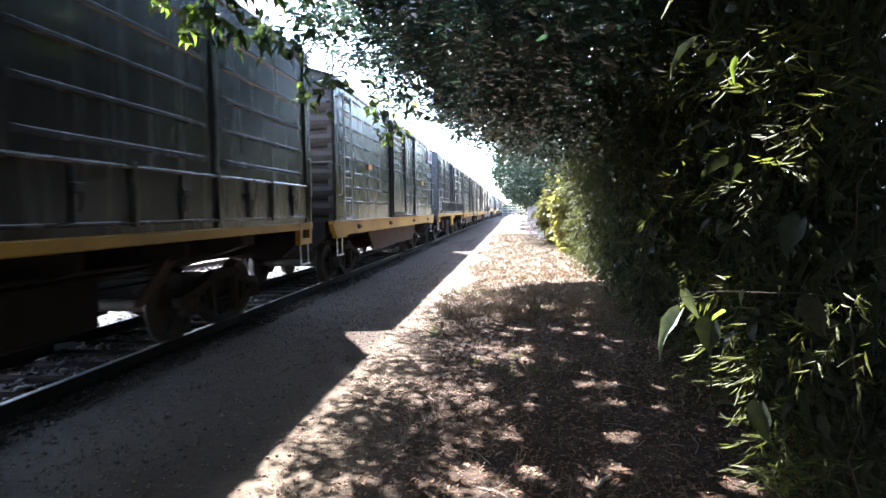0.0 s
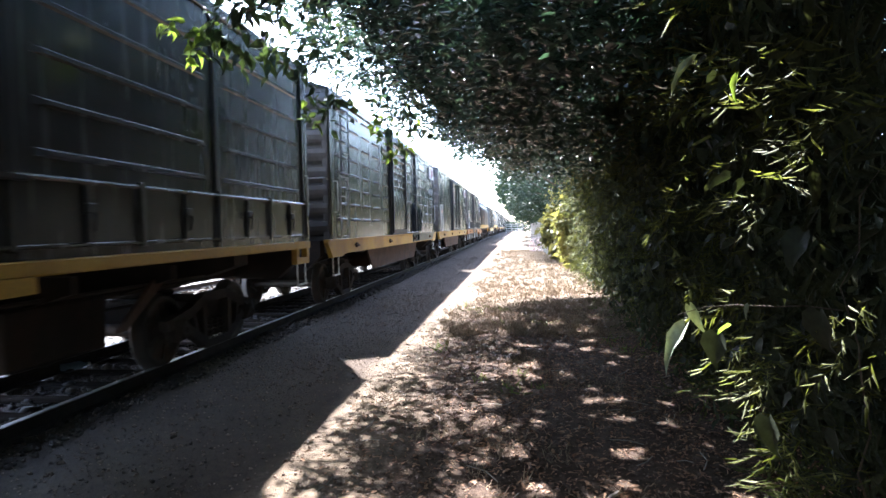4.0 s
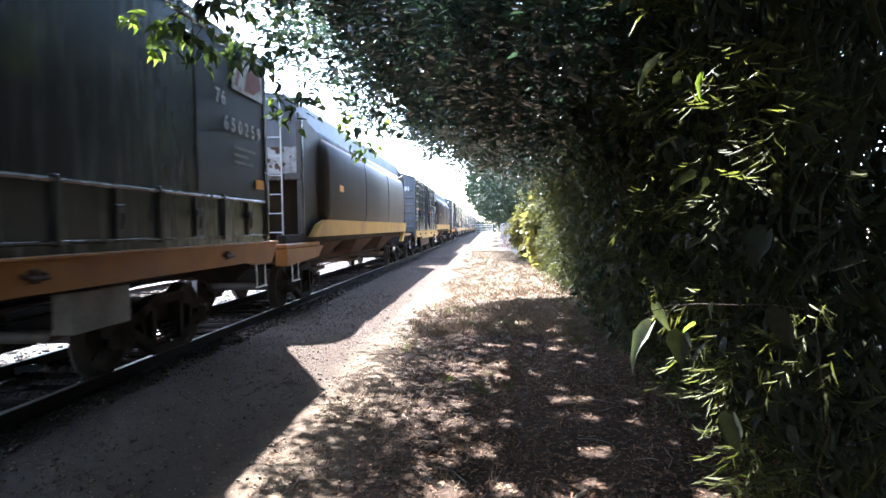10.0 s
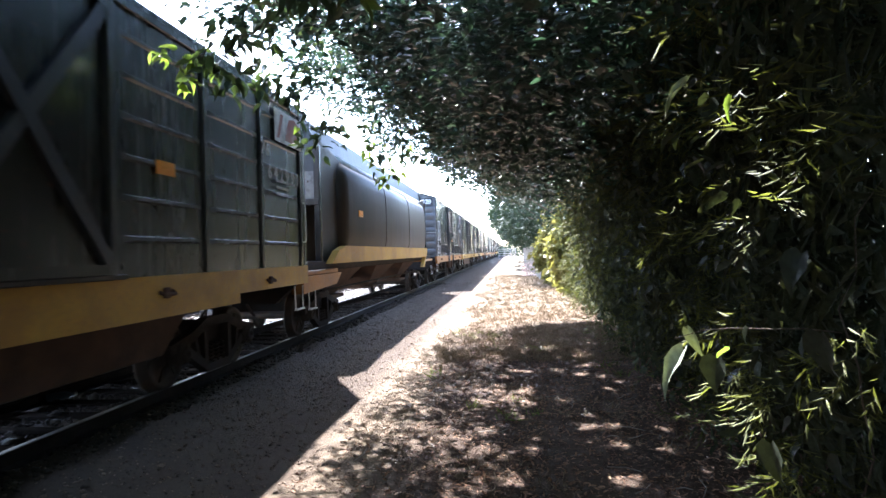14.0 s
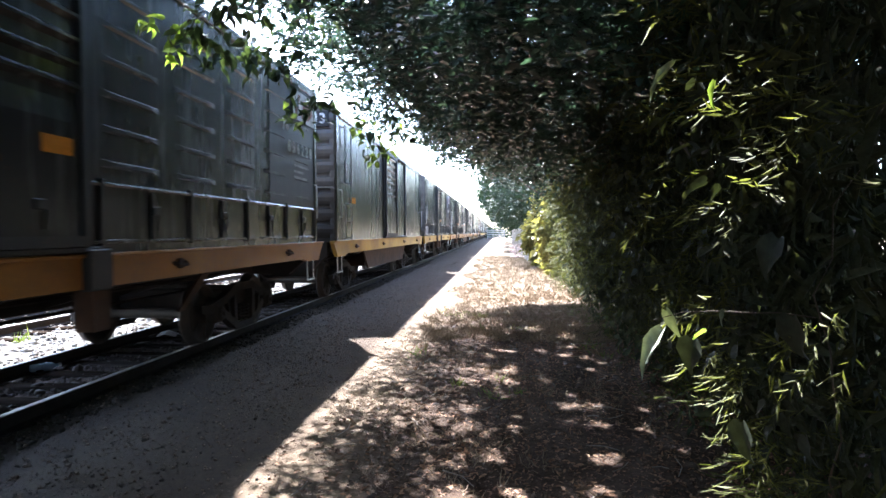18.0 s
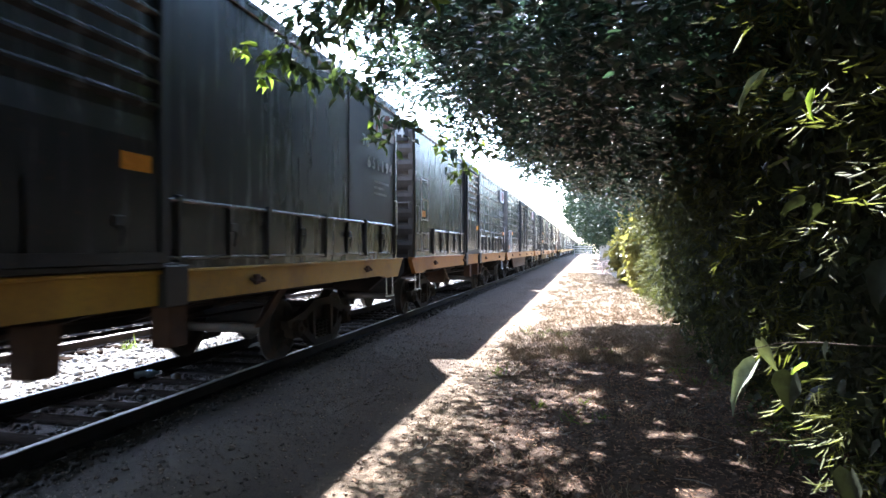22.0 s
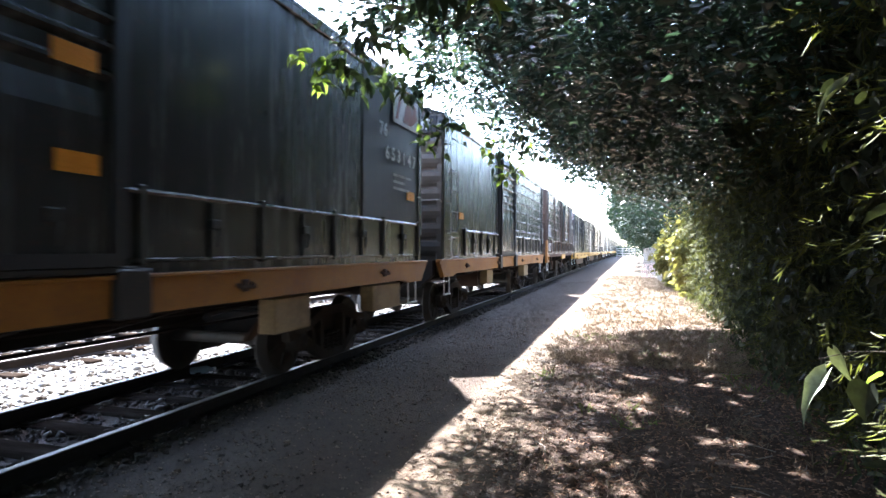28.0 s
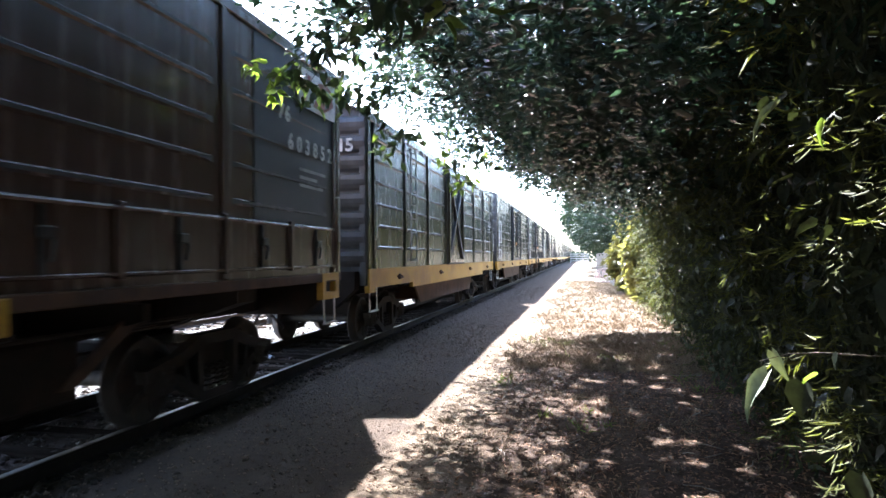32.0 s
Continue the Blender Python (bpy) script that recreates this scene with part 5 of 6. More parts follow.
V = 8.079
TRAIN = [
    (-20.9, 15.0, "A", dict(paint="grey", label="dark grey steel boxcar with yellow sill and ribbed ends")),
    (-4.7, 14.9, "C", dict(paint="grey", label="dark grey boxcar with drop flaps and long pressed ribs")),
    (11.7, 14.6, "A", dict(paint="green", ladders=((0.57, 0.57, 1.40, 3.98, 7, "white"),), side_number="046235", row="752", emblem=True, marks=((2.97, 2.63), (11.75, 2.6)), label="grey-green boxcar with white ladder and closed door")),
    (28.28, 13.85, "C", dict(paint="grey", number="640011", ladders=((0.52, 0.56, 1.58, 1.99, 2, "white"), (0.54, 0.5, 2.2, 3.9, 5, "dark")), grab=(0.14, 1.93, 2.52), marks=(), end="blue", end_kind="post", label="dark grey boxcar with V-braced door and yellow brackets")),
    (43.42, 14.6, "A", dict(paint="green", graffiti=True, emblem=True, row="76", side_number="650287", ladders=((0.57, 0.56, 1.40, 2.64, 4, "faded"), DARK_TOP), marks=(), label="green-grey boxcar with black graffiti scrawl and painted green reflection")),
    (59.64, 14.57, "A", dict(paint="green", ladders=((0.67, 0.55, 1.38, 2.64, 4, "white"), DARK_TOP), marks=((1.12, 2.3),), plain=True, number="103", row="76", side_number="650103", emblem=True, label="grey boxcar with painted green reflection, dark upper ladder and louvred door")),
    (75.7, 14.59, "B", dict(paint="grey", plain=True, number="259", panel=True, emblem=True, row="76", side_number="650259", sill="orange", ladders=((0.62, 0.54, 2.18, 2.75, 2, "white"), DARK_TOP, (0.67, 0.56, 1.49, 1.88, 2, "white")), grab=(0.40, 1.86, 2.47), marks=((1.63, 2.4), (14.2, 2.25)), plates=((1.7, 0.7), (3.96, 0.75), (6.4, 1.5), (9.85, 0.85)), plate_paint="grimy", label="dark grey boxcar with drop flaps and dark number panel")),
    (91.55, 17.9, "H", dict(number="301553", label="rounded brown-grey hopper wagon with yellow side band")),
    (110.9, 12.3, "D", dict(paint="olive", end="blue", end_kind="post", number="642991", side_number="642991", row="76", emblem=True, ladders=((2.19, 0.42, 1.5, 3.85, 9, "dark"),), grab=(0.24, 1.9, 2.5), marks=((1.02, 2.49), (7.94, 2.49)), label="dark olive boxcar with X-braced door and blue-grey end")),
    (123.4, 17.7, "H", dict(number="301120", label="rounded brown hopper wagon with yellow band and dented side")),
    (142.35, 14.5, "B", dict(paint="grey", number="228", end="blue", emblem=True, row="76", side_number="656228", panel=True, sill="orange", label="dark grey boxcar with drop flaps and white emblem panel")),
    (158.35, 14.54, "A", dict(paint="green", ladders=((0.66, 0.56, 1.39, 2.24, 3, "faded"), DARK_TOP), number="13", marks=((1.54, 2.32),), plain=True, label="pale-ended grey boxcar with painted green reflection and yellow sill")),
    (174.4, 14.5, "B", dict(paint="grey", plain=True, panel=True, emblem=True, number="194", row="76", side_number="651194", ladders=((0.34, 0.53, 2.2, 2.82, 3, "faded"), (0.34, 0.53, 2.84, 4.0, 4, "dark"), (0.42, 0.54, 1.46, 1.85, 2, "white")), grab=(0.27, 1.98, 2.56), label="grey boxcar with drop flaps and corrugated door")),
    (190.21, 14.58, "B", dict(paint="grey", number="94", emblem=True, side_number="652194", sill="orange", ladders=((0.42, 0.57, 2.17, 3.12, 3, "white"), (0.47, 0.57, 1.49, 1.93, 2, "white")), grab=(0.17, 1.89, 2.48), marks=((0.67, 2.33), (7.46, 2.23), (14.3, 2.2)), label="dark boxcar with white short ladders and orange sill")),
    (206.05, 14.3, "A", dict(paint="grey", sill="orange", number="183", ladders=((0.66, 0.57, 1.36, 2.45, 3, "white"),), grab=(0.32, 1.99, 2.34), marks=((1.8, 2.29), (0.72, 1.63)), emblem=True, side_number="352493", label="dark grey boxcar with orange sill and faded numbers")),
    (221.8, 14.3, "B", dict(paint="grey", plain=True, sill="orange", panel=True, emblem=True, row="76", side_number="653147", marks=((7.29, 2.12), (7.25, 2.8), (13.75, 2.44)), plates=((2.4, 0.8), (9.75, 0.75), (12.3, 1.1)), plate_paint="dusty", label="dark grey boxcar with black number panel and orange sill")),
    (237.52, 14.28, "B", dict(paint="olive", number="460089", sill="orange", ladders=((0.37, 0.5, 1.9, 3.2, 4, "faded"), (0.44, 0.52, 1.39, 1.84, 2, "white")), marks=((1.27, 2.29),), plates=((4.0, 0.7), (9.85, 0.85)), plate_paint="dusty", label="olive boxcar with drop flaps and pale ribbed end")),
    (253.53, 13.18, "C", dict(paint="brown", end="brown", end_kind="post", sill="rust", number="603852", side_number="603852", row="76", emblem=True, panel=True, ladders=((0.44, 0.53, 2.18, 2.73, 2, "white"), (0.47, 0.56, 1.52, 1.9, 2, "white")), grab=(0.12, 2.09, 2.65), marks=(), label="rust-brown boxcar with V-braced door and yellow brackets")),
    (267.95, 14.6, "D", dict(paint="green", end="blue", ladders=((2.54, 0.42, 1.5, 3.85, 9, "faded"),), number="615", side_number="615", marks=(), label="grey-green boxcar with X-braced door and yellow sill")),
]
far_kinds = "ABACBADBCABHAACBABA"
for k, kind in enumerate(far_kinds):
    lab = {"A": "grey-green boxcar with closed door and yellow sill", "B": "dark grey boxcar with drop flaps and orange sill", "C": "dark grey boxcar with V-braced door", "D": "olive boxcar with X-braced door", "H": "rounded brown-grey hopper wagon with yellow side band"}[kind]
    TRAIN.append((283.9 + 15.9 * k, 14.8, kind, dict(paint="green" if kind == "A" else "grey", label=lab, near=k < 4) if kind != "H" else dict(number="301", label=lab)))

CARS = []
for y, L, kind, options in TRAIN:
    if kind == "H":
        car = hopper_wagon(L, options["label"], options["number"])
    else:
        car = boxcar(kind, L, **options)
    car.location = (TRACK_X, y, RAIL_Z)
    CARS.append((car, y))


# ---- trees, bamboo and vines ----
rng = np.random.default_rng(11)


def twigs_of_leaves(centres, per, spread, length, width, droop, seed, flat=0.5, lean=0.0):
    """Leaves round short twigs: bases, ways, ups, lengths, widths."""
    r = np.random.default_rng(seed)
    n = len(centres) * per
    c = np.repeat(centres, per, 0)
    axis = np.repeat(unit(r.normal(size=(len(centres), 3)) * (1, 1, 0.4) + (0, 0, -droop)), per, 0)
    along = r.uniform(-0.5, 0.5, (n, 1))
    base = c + axis * along * spread * 2 + r.normal(0, spread * 0.25, (n, 3))
    way = unit(axis * (0.6, 0.6, 0.4) + r.normal(size=(n, 3)) * (0.8, 0.8, 0.5) + (0, 0, -droop))
    up = unit(r.normal(size=(n, 3)) * (1 - flat) + (0, -lean, flat))
    way = unit(way - up * np.sum(way * up, 1, keepdims=True) * min(1.0, 1.1 * flat))
    ln = length * r.lognormal(0, 0.22, n)
    return base, way, up, ln, ln * width * r.uniform(0.8, 1.2, n)


def crown_points(n, x0, x1, y0, y1, z0, z1, keep, seed, gap=0.0, freq=1.1):
    """Twig places in a box, thinned to keep(x, y, z) and opened by uneven gaps."""
    r = np.random.default_rng(seed)
    p = r.uniform((x0, y0, z0), (x1, y1, z1), (n * 4, 3))
    ph = r.uniform(0, 6.28, 9)
    x, y, z = p.T
    f = np.sin(freq * 1.9 * x + ph[0] + 1.3 * np.sin(freq * y + ph[1])) + np.sin(freq * 1.7 * y + ph[2] + 1.2 * np.sin(freq * 1.3 * z + ph[3])) + np.sin(freq * 2.1 * z + ph[4] + np.sin(freq * 1.6 * x + ph[5])) + 0.6 * np.sin(freq * 4.3 * x + ph[6]) * np.sin(freq * 4.1 * y + ph[7]) * 1.5
    ok = (f > gap) & keep(x, y, z)
    return p[ok][:n]


def limb(m, a, b, r0, r1, seed, sag=0.0, steps=7, wob=0.08):
    r = random.Random(seed)
    a, b = Vector(a), Vector(b)
    pts = []
    for i in range(steps + 1):
        t = i / steps
        p = a.lerp(b, t) + Vector((0, 0, sag * 4 * t * (1 - t)))
        if 0 < i < steps:
            p += Vector((r.uniform(-1, 1), r.uniform(-1, 1), r.uniform(-1, 1))) * wob
        pts.append(p)
    m.tube(pts, r0, 7, r1)
    return pts


def tree(base, height, limbs, crown, label, seed, trunk_r=0.13):
    """Trunk with a root flare, limbs that part into boughs, and a crown of single leaves."""
    t = empty("tree")
    t.location = base
    tagged(t, label, "tree", "trees along the path")
    b = Vector(base)
    m = Mesh()
    m.tube([(0, 0, -0.15), (0.02, 0, 0.25), (0.05, 0.03, height * 0.35), (-0.02, 0.06, height * 0.7), (0, 0.02, height)], trunk_r, 9, trunk_r * 0.6)
    m.tube([(0, 0, -0.15), (0, 0, 0.3)], trunk_r * 1.5, 9, trunk_r * 0.95)
    part("trunk", m.data("trunk", M["bark"], True), t)
    for k, end in enumerate(limbs):
        m = Mesh()
        e = Vector(end) - b
        pts = limb(m, (0, 0, height * (0.62 + 0.06 * (k % 5))), e, trunk_r * 0.5, 0.012, seed + k, 0.25)
        r = random.Random(seed * 7 + k)
        for j in (2, 3, 4, 5, 6):
            for _ in range(2):
                q = pts[j] + Vector((r.uniform(-0.9, 0.9), r.uniform(-0.9, 0.9), r.uniform(-0.35, 0.7)))
                limb(m, pts[j], q, 0.018, 0.004, r.random(), 0.05, 4, 0.04)
        part("limb", m.data("limb", M["bark"], True), t)
    for data in crown:
        data.transform(Matrix.Translation(-b))
        part("crown", data, t)
    return t


def overhang(x, y, z):
    """Where leaves may hang over the path: clear of the train and of the open strip beside it."""
    return (x > -1.2 - 0.44 * z) & (z > 1.75 - 0.83 * np.minimum(x, 0)) & (z > 2.7 + 0.34 * np.maximum(0, 0.6 - x) - 0.5 * np.maximum(0, x - 1.0))


def shade_limit(x, y, z):
    """Past the last near tree the sun reaches the path."""
    u = x + 0.44 * z
    return ~((u > -1.6) & (u < 2.8) & (y - 0.847 * z > 12.6 + 0.9 * np.minimum(u, 1.3)))


def open_side(x, y, z):
    """Towards the train the crowns thin out."""
    h = np.sin(x * 127.1 + y * 311.7 + z * 74.7) * 43758.5453
    return h - np.floor(h) < np.clip(0.65 + 0.9 * (x + 0.42 * z), 0.5, 1.0)


SUN_PATCHES = [((1.2, 1.8, 1.35), 0.17), ((1.2, 1.95, 1.12), 0.13), ((1.08, 2.05, 1.8), 0.12), ((0.92, 1.68, 2.1), 0.12), ((1.0, 1.5, 1.9), 0.1),
               ((0.85, 2.1, 1.0), 0.22), ((0.95, 2.1, 0.6), 0.22), ((1.05, 2.1, 0.3), 0.2), ((0.72, 1.45, 1.9), 0.15), ((1.0, 1.5, 2.35), 0.1), ((0.72, 2.05, 1.22), 0.30), ((1.4, 6.3, 1.7), 0.14),
               ((1.1, 1.7, 1.6), 0.13), ((1.0, 1.9, 0.7), 0.2),
               ((0.11, 4.2, 0), 0.10), ((0.88, 4.2, 0), 0.11), ((1.08, 4.05, 0), 0.08), ((0.81, 3.63, 0), 0.10), ((0.62, 6.6, 0), 0.09), ((0.88, 6.0, 0), 0.08),
               ((0.78, 10.2, 0), 0.17), ((-0.11, 3.54, 0), 0.11), ((1.35, 4.95, 0), 0.10), ((0.3, 7.0, 0), 0.11), ((0.3, 5.2, 0), 0.09)]


fleck = random.Random(91)
SUN_PATCHES += [((fleck.uniform(-0.3, 1.5), 2.3 + 9.0 * fleck.random() ** 1.3, 0), fleck.uniform(0.08, 0.125)) for _ in range(60)]


def sun_gaps(x, y, z):
    """Gaps in the crowns through which the sun finds bamboo and path."""
    p = np.stack([x, y, z], -1)
    way = np.array(SUN_TO.normalized())
    ok = np.ones(len(p), bool)
    for target, r in SUN_PATCHES:
        d = p - np.array(target)
        off = d - (d @ way)[:, None] * way
        ok &= np.linalg.norm(off, axis=1) > r
    return ok


def near_trees():
    spans = [(-6.0, 3.2, 0), (3.2, 8.4, 1), (8.4, 13.2, 2), (13.2, 18.6, 3)]
    for y0, y1, k in spans:
        keep = lambda x, y, z: overhang(x, y, z) & shade_limit(x, y, z) & (z < 5.4 + 0.42 * np.maximum(0, -x)) & open_side(x, y, z)
        many = (1650, 2450, 2250, 1500)[k]
        c1 = crown_points(many, -4.0, 4.2, y0 - 0.5, y1 + 0.5, 2.6, 6.9, keep, 20 + k, 0.25, 2.0)
        c2 = crown_points(many // 2, -4.0, 4.2, y0 - 0.5, y1 + 0.5, 3.2, 6.9, keep, 40 + k, -0.3, 2.6)
        hedge_side = lambda x, y, z: keep(x, y, z) & (x + 0.42 * z > 1.6) & (z > 3.6) & (y - 0.83 * z > 2.2)
        c3 = crown_points(many // 2, -0.6, 4.2, y0 - 0.5, y1 + 0.5, 3.6, 6.4, hedge_side, 50 + k, -1.2, 2.0)
        path_side = lambda x, y, z: keep(x, y, z) & (x + 0.42 * z > 0.15) & (x + 0.42 * z < 1.8)
        c4 = crown_points(many // 3, -2.4, 1.2, y0 - 0.5, y1 + 0.5, 2.8, 5.6, path_side, 55 + k, -2.0, 2.0)
        bamboo_side = lambda x, y, z: keep(x, y, z) & (x + 0.42 * z > 1.5) & (z > 3.4) & (y - 0.83 * z < 2.2) & (y - 0.83 * z > -1.0)
        c5 = crown_points(many // 6, -0.6, 3.4, y0 - 0.5, y1 + 0.5, 3.4, 6.4, bamboo_side, 58 + k, -0.5, 1.5)
        sets = []
        for c, per, spread, seed in ((c5, 13, 0.3, 98 + k), (c1, 15, 0.26, 60 + k), (c2, 14, 0.3, 80 + k), (c3, 13, 0.3, 90 + k), (c4, 13, 0.3, 95 + k)):
            some = twigs_of_leaves(c, per, spread, 0.102, 0.62, 0.1, seed, 0.74, 0.17)
            ok = sun_gaps(*some[0].T)
            sets.append(leaves("crown", *(a[ok] for a in some), M["crown"]))
        ym = (y0 + y1) / 2
        ends = [(-2.3 + 0.4 * j, ym + (j - 2) * 1.0, 4.7 + 0.3 * (j % 3)) for j in range(5)] + [(1.0, ym + 1.5, 5.3), (3.6, ym - 1.0, 5.2)]
        tree((3.1 + 0.2 * k, ym, 0), 4.8, ends, sets, ("broad-leaved tree leaning its boughs over the shaded path", "leafy tree with dense crown above the hedge", "leafy tree arching towards the passing train", "sunlit leafy tree where the shade ends")[k], 100 + 10 * k)


def unseen_rear_trees():
    """Unseen trees added behind to hold off skylight; their crowns meet over path and track."""
    for k, (y0, y1) in enumerate(((-3.5, 2.6), (-11.0, -3.5), (-20.0, -11.0), (-30.0, -20.0))):
        keep = lambda x, y, z: (z > 4.9 + 0.10 * np.abs(x + 3)) & (z < 8.0) & (y - 0.83 * z < -1.2) & ((x > -1.5) | (y < 2.2))
        c = crown_points(3200, -9.5, 5.0, y0 - 0.4, y1 + 0.4, 4.8, 8.0, keep, 700 + k, -2.2, 0.9)
        data = leaves("crown", *twigs_of_leaves(c, 12, 0.36, 0.17, 0.66, 0.2, 720 + k), M["crown"])
        ym = (y0 + y1) / 2
        tree((3.4, ym, 0), 4.6, [(-5.5, ym, 6.2), (-2.5, ym + 1.5, 6.6), (0.5, ym - 1.5, 6.4), (4.4, ym + 1, 6.4)], [data], "unseen tall tree added to block skylight over path and track", 740 + 10 * k, 0.2)


def far_trees():
    """Trees that line the path further on."""
    for k, y in enumerate((24.5, 33.0, 43.0, 55.0, 70.0, 90.0)):
        keep = lambda x, y, z: (z > 2.0 + 0.55 * np.maximum(0, 1.6 - x)) & (z > 1.75 - 0.88 * np.minimum(x, 0)) & (z < 6.6) & ((x + 0.44 * z > 2.9) | (y > 30))
        c = crown_points(1250, -1.2 if k else -0.4, 6.5, y - 4.6, y + 4.6, 1.9, 6.6, keep, 200 + k, -0.9, 0.7)
        data = leaves("crown", *twigs_of_leaves(c, 15, 0.42, 0.14 + 0.02 * k, 0.62, 0.2, 220 + k), M["distant"])
        ends = [(0.6, y - 2, 3.6), (0.4, y + 1, 4.2), (4.5, y, 5.2), (2.2, y + 2.5, 5.6)]
        tree((3.2, y, 0), 3.0, ends, [data], "leafy tree further along the path edge", 300 + 10 * k)


def hedge_face(y, z):
    """How far from the track the green wall begins."""
    return 1.52 + 0.028 * np.maximum(0, y - 5) - 0.47 * np.exp(-((y - 2.0) / 1.5) ** 2) * np.clip((z - 0.25) / 0.8, 0, 1) - 0.16 * np.sin(1.9 * y + 1.2 * z) * np.clip(z, 0, 1) - 0.10 * np.sin(4.1 * y - 2.3 * z) - 0.22 * np.clip(z - 1.8, 0, 1.4)


def sprays(c, per, r):
    """Leaves in two ranks along drooping twigs."""
    lean = unit(r.normal(size=(len(c), 3)) * (0.5, 0.8, 0.35) + (-0.6, 0, -0.5))
    rank = unit(np.cross(lean, r.normal(size=lean.shape) * 0.4 + (0, 0, 1)))
    axis, side = np.repeat(lean, per, 0), np.repeat(rank, per, 0)
    s = np.tile(np.linspace(0, 1, per), len(c))[:, None]
    flip = np.where(np.arange(len(s)) % 2, 1.0, -1.0)[:, None]
    base = np.repeat(c, per, 0) + axis * s * 0.2 + r.normal(0, 0.008, axis.shape)
    way = unit(axis * (0.55 + 0.5 * s) + side * flip * 0.6 * (1 - 0.7 * s) + r.normal(size=axis.shape) * 0.22)
    return base, way, unit(np.cross(axis, side) * 1.0 + r.normal(size=axis.shape) * 0.45)


def bamboo_clumps():
    """Canes with sprays of narrow leaves, clump by clump along the path."""
    # Clumps up to k = 1 stand unseen behind the camera, added to block light.
    for k in range(-5, 11):
        y0 = -6.6 + 2.5 * k
        r = np.random.default_rng(420 + k)
        clump = empty("bamboo_clump")
        clump.location = (2.3, y0 + 1.25, 0)
        tagged(clump, "dense bamboo clump with drooping narrow leaf sprays" if k < 7 else "dark bamboo clump behind dry grass at the path edge", "bamboo", "bamboo clumps along the path")
        origin = Vector(clump.location)
        for j in range(5):
            m = Mesh()
            a = Vector((r.uniform(0.1, 0.7), r.uniform(-1.0, 1.0), -0.1))
            b = a + Vector((r.uniform(-0.3, 0.3), r.uniform(-0.7, 0.7), r.uniform(3.0, 4.6)))
            mid = a.lerp(b, 0.5) + Vector((0.25, 0, 0.3))
            pts = [a + (mid - a) * t * 2 * (1 - t) * 1.0 + (b - a) * t * t for t in np.linspace(0, 1, 9)]
            m.tube(pts, 0.018, 6, 0.005)
            for p in pts[1:-1]:
                m.tube([p - Vector((0, 0, 0.008)), p + Vector((0, 0, 0.008))], 0.022, 6)
            part("cane", m.data("cane", M["cane"], True), clump)
        n = (200, 200, 650, 850, 560, 300, 280, 320, 420, 420, 420)[max(k, 0)]
        y = r.uniform(y0 - 0.2, y0 + 2.7, n)
        z = r.uniform(0.12, 3.6, n) ** 0.96
        x = hedge_face(y, z) + np.abs(r.normal(0, 0.26, n)) - 0.06
        tuft = np.sin(3.1 * y + 5.7 * z + k) + np.sin(5.3 * y - 3.9 * z) + r.normal(0, 0.4, n)
        keep = (tuft > (0.5 if 2 <= k <= 4 else -0.25)) & ((x > 0.95) | (y > 1.4) | (z > 2.4)) & ((y > 0.9) | (x > 1.1)) & ((y > 1.85) | (z > 1.5) | (r.random(n) < 0.25))
        c = np.stack([x, y, z], -1)[keep]
        per = 11
        base, way, up = sprays(c, per, r)
        ln = (0.06 if k < 5 else 0.075) * r.lognormal(0, 0.28, len(base))
        data = leaves("leaf_sprays", base, way, up, ln, ln * 0.125 * r.uniform(0.8, 1.3, len(base)), M["bamboo"], BLADE, BLADE_FACES)
        data.transform(Matrix.Translation(-origin))
        part("leaf_sprays", data, clump)
        if k == 3:
            s = r.uniform(0, 1, 44) ** 0.9
            c = np.stack([0.97 + 0.36 * (1 - s) ** 1.2, np.full(44, 2.2), 0.4 + 1.05 * s], -1) + r.normal(0, 1, (44, 3)) * (0.03, 0.08, 0.04)
            near = [np.array(q) + r.normal(0, 0.06, (5, 3)) for q in ((1.2, 1.8, 1.4), (1.22, 1.95, 1.2), (1.08, 2.05, 1.85), (0.92, 1.68, 2.12), (1.0, 1.5, 1.95))]
            c = np.concatenate([c] + near)
            base, way, up = sprays(c, 12, r)
            ln = 0.055 * r.lognormal(0, 0.25, len(base))
            data = leaves("young_sprays", base, way, up, ln, ln * 0.13, M["shoots"], BLADE, BLADE_FACES)
            data.transform(Matrix.Translation(-origin))
            part("young_sprays", data, clump, "sunlit young leaf sprays")
        n = (17000 if k <= 4 else 12000) if 2 <= k <= 6 else 3600
        y, z = r.uniform(y0 - 0.3, y0 + 2.8, n), r.uniform(0.05, 5.4, n)
        x = hedge_face(y, z) + r.uniform(0.2, 2.1, n) + 0.3 * np.maximum(0, z - 3.4)
        p = np.stack([x, y, z], -1)
        p = p[(x > 1.2) | (y > 1.6)]
        n = len(p)
        ln = r.uniform(0.10, 0.22, n) if 2 <= k <= 6 else r.uniform(0.16, 0.28, n)
        data = leaves("inner_leaves", p, unit(r.normal(size=(n, 3)) * (0.5, 1, 0.7) + (0, 0, -0.7)), unit(r.normal(size=(n, 3)) * 0.4 + (-1, 0.1, 0.2)), ln, ln * (0.3 if 2 <= k <= 4 else 0.55), M["deep"])
        data.transform(Matrix.Translation(-origin))
        part("inner_leaves", data, clump)


def leaf_object(parent, base, way, up, length, width, material, label=""):
    b = np.array([base], float)
    data = leaves("leaf", b, np.array([way], float), unit(np.array([up], float)), np.array([length]), np.array([width]), M[material], HEART, HEART_FACES)
    return part("leaf", data, parent, label)


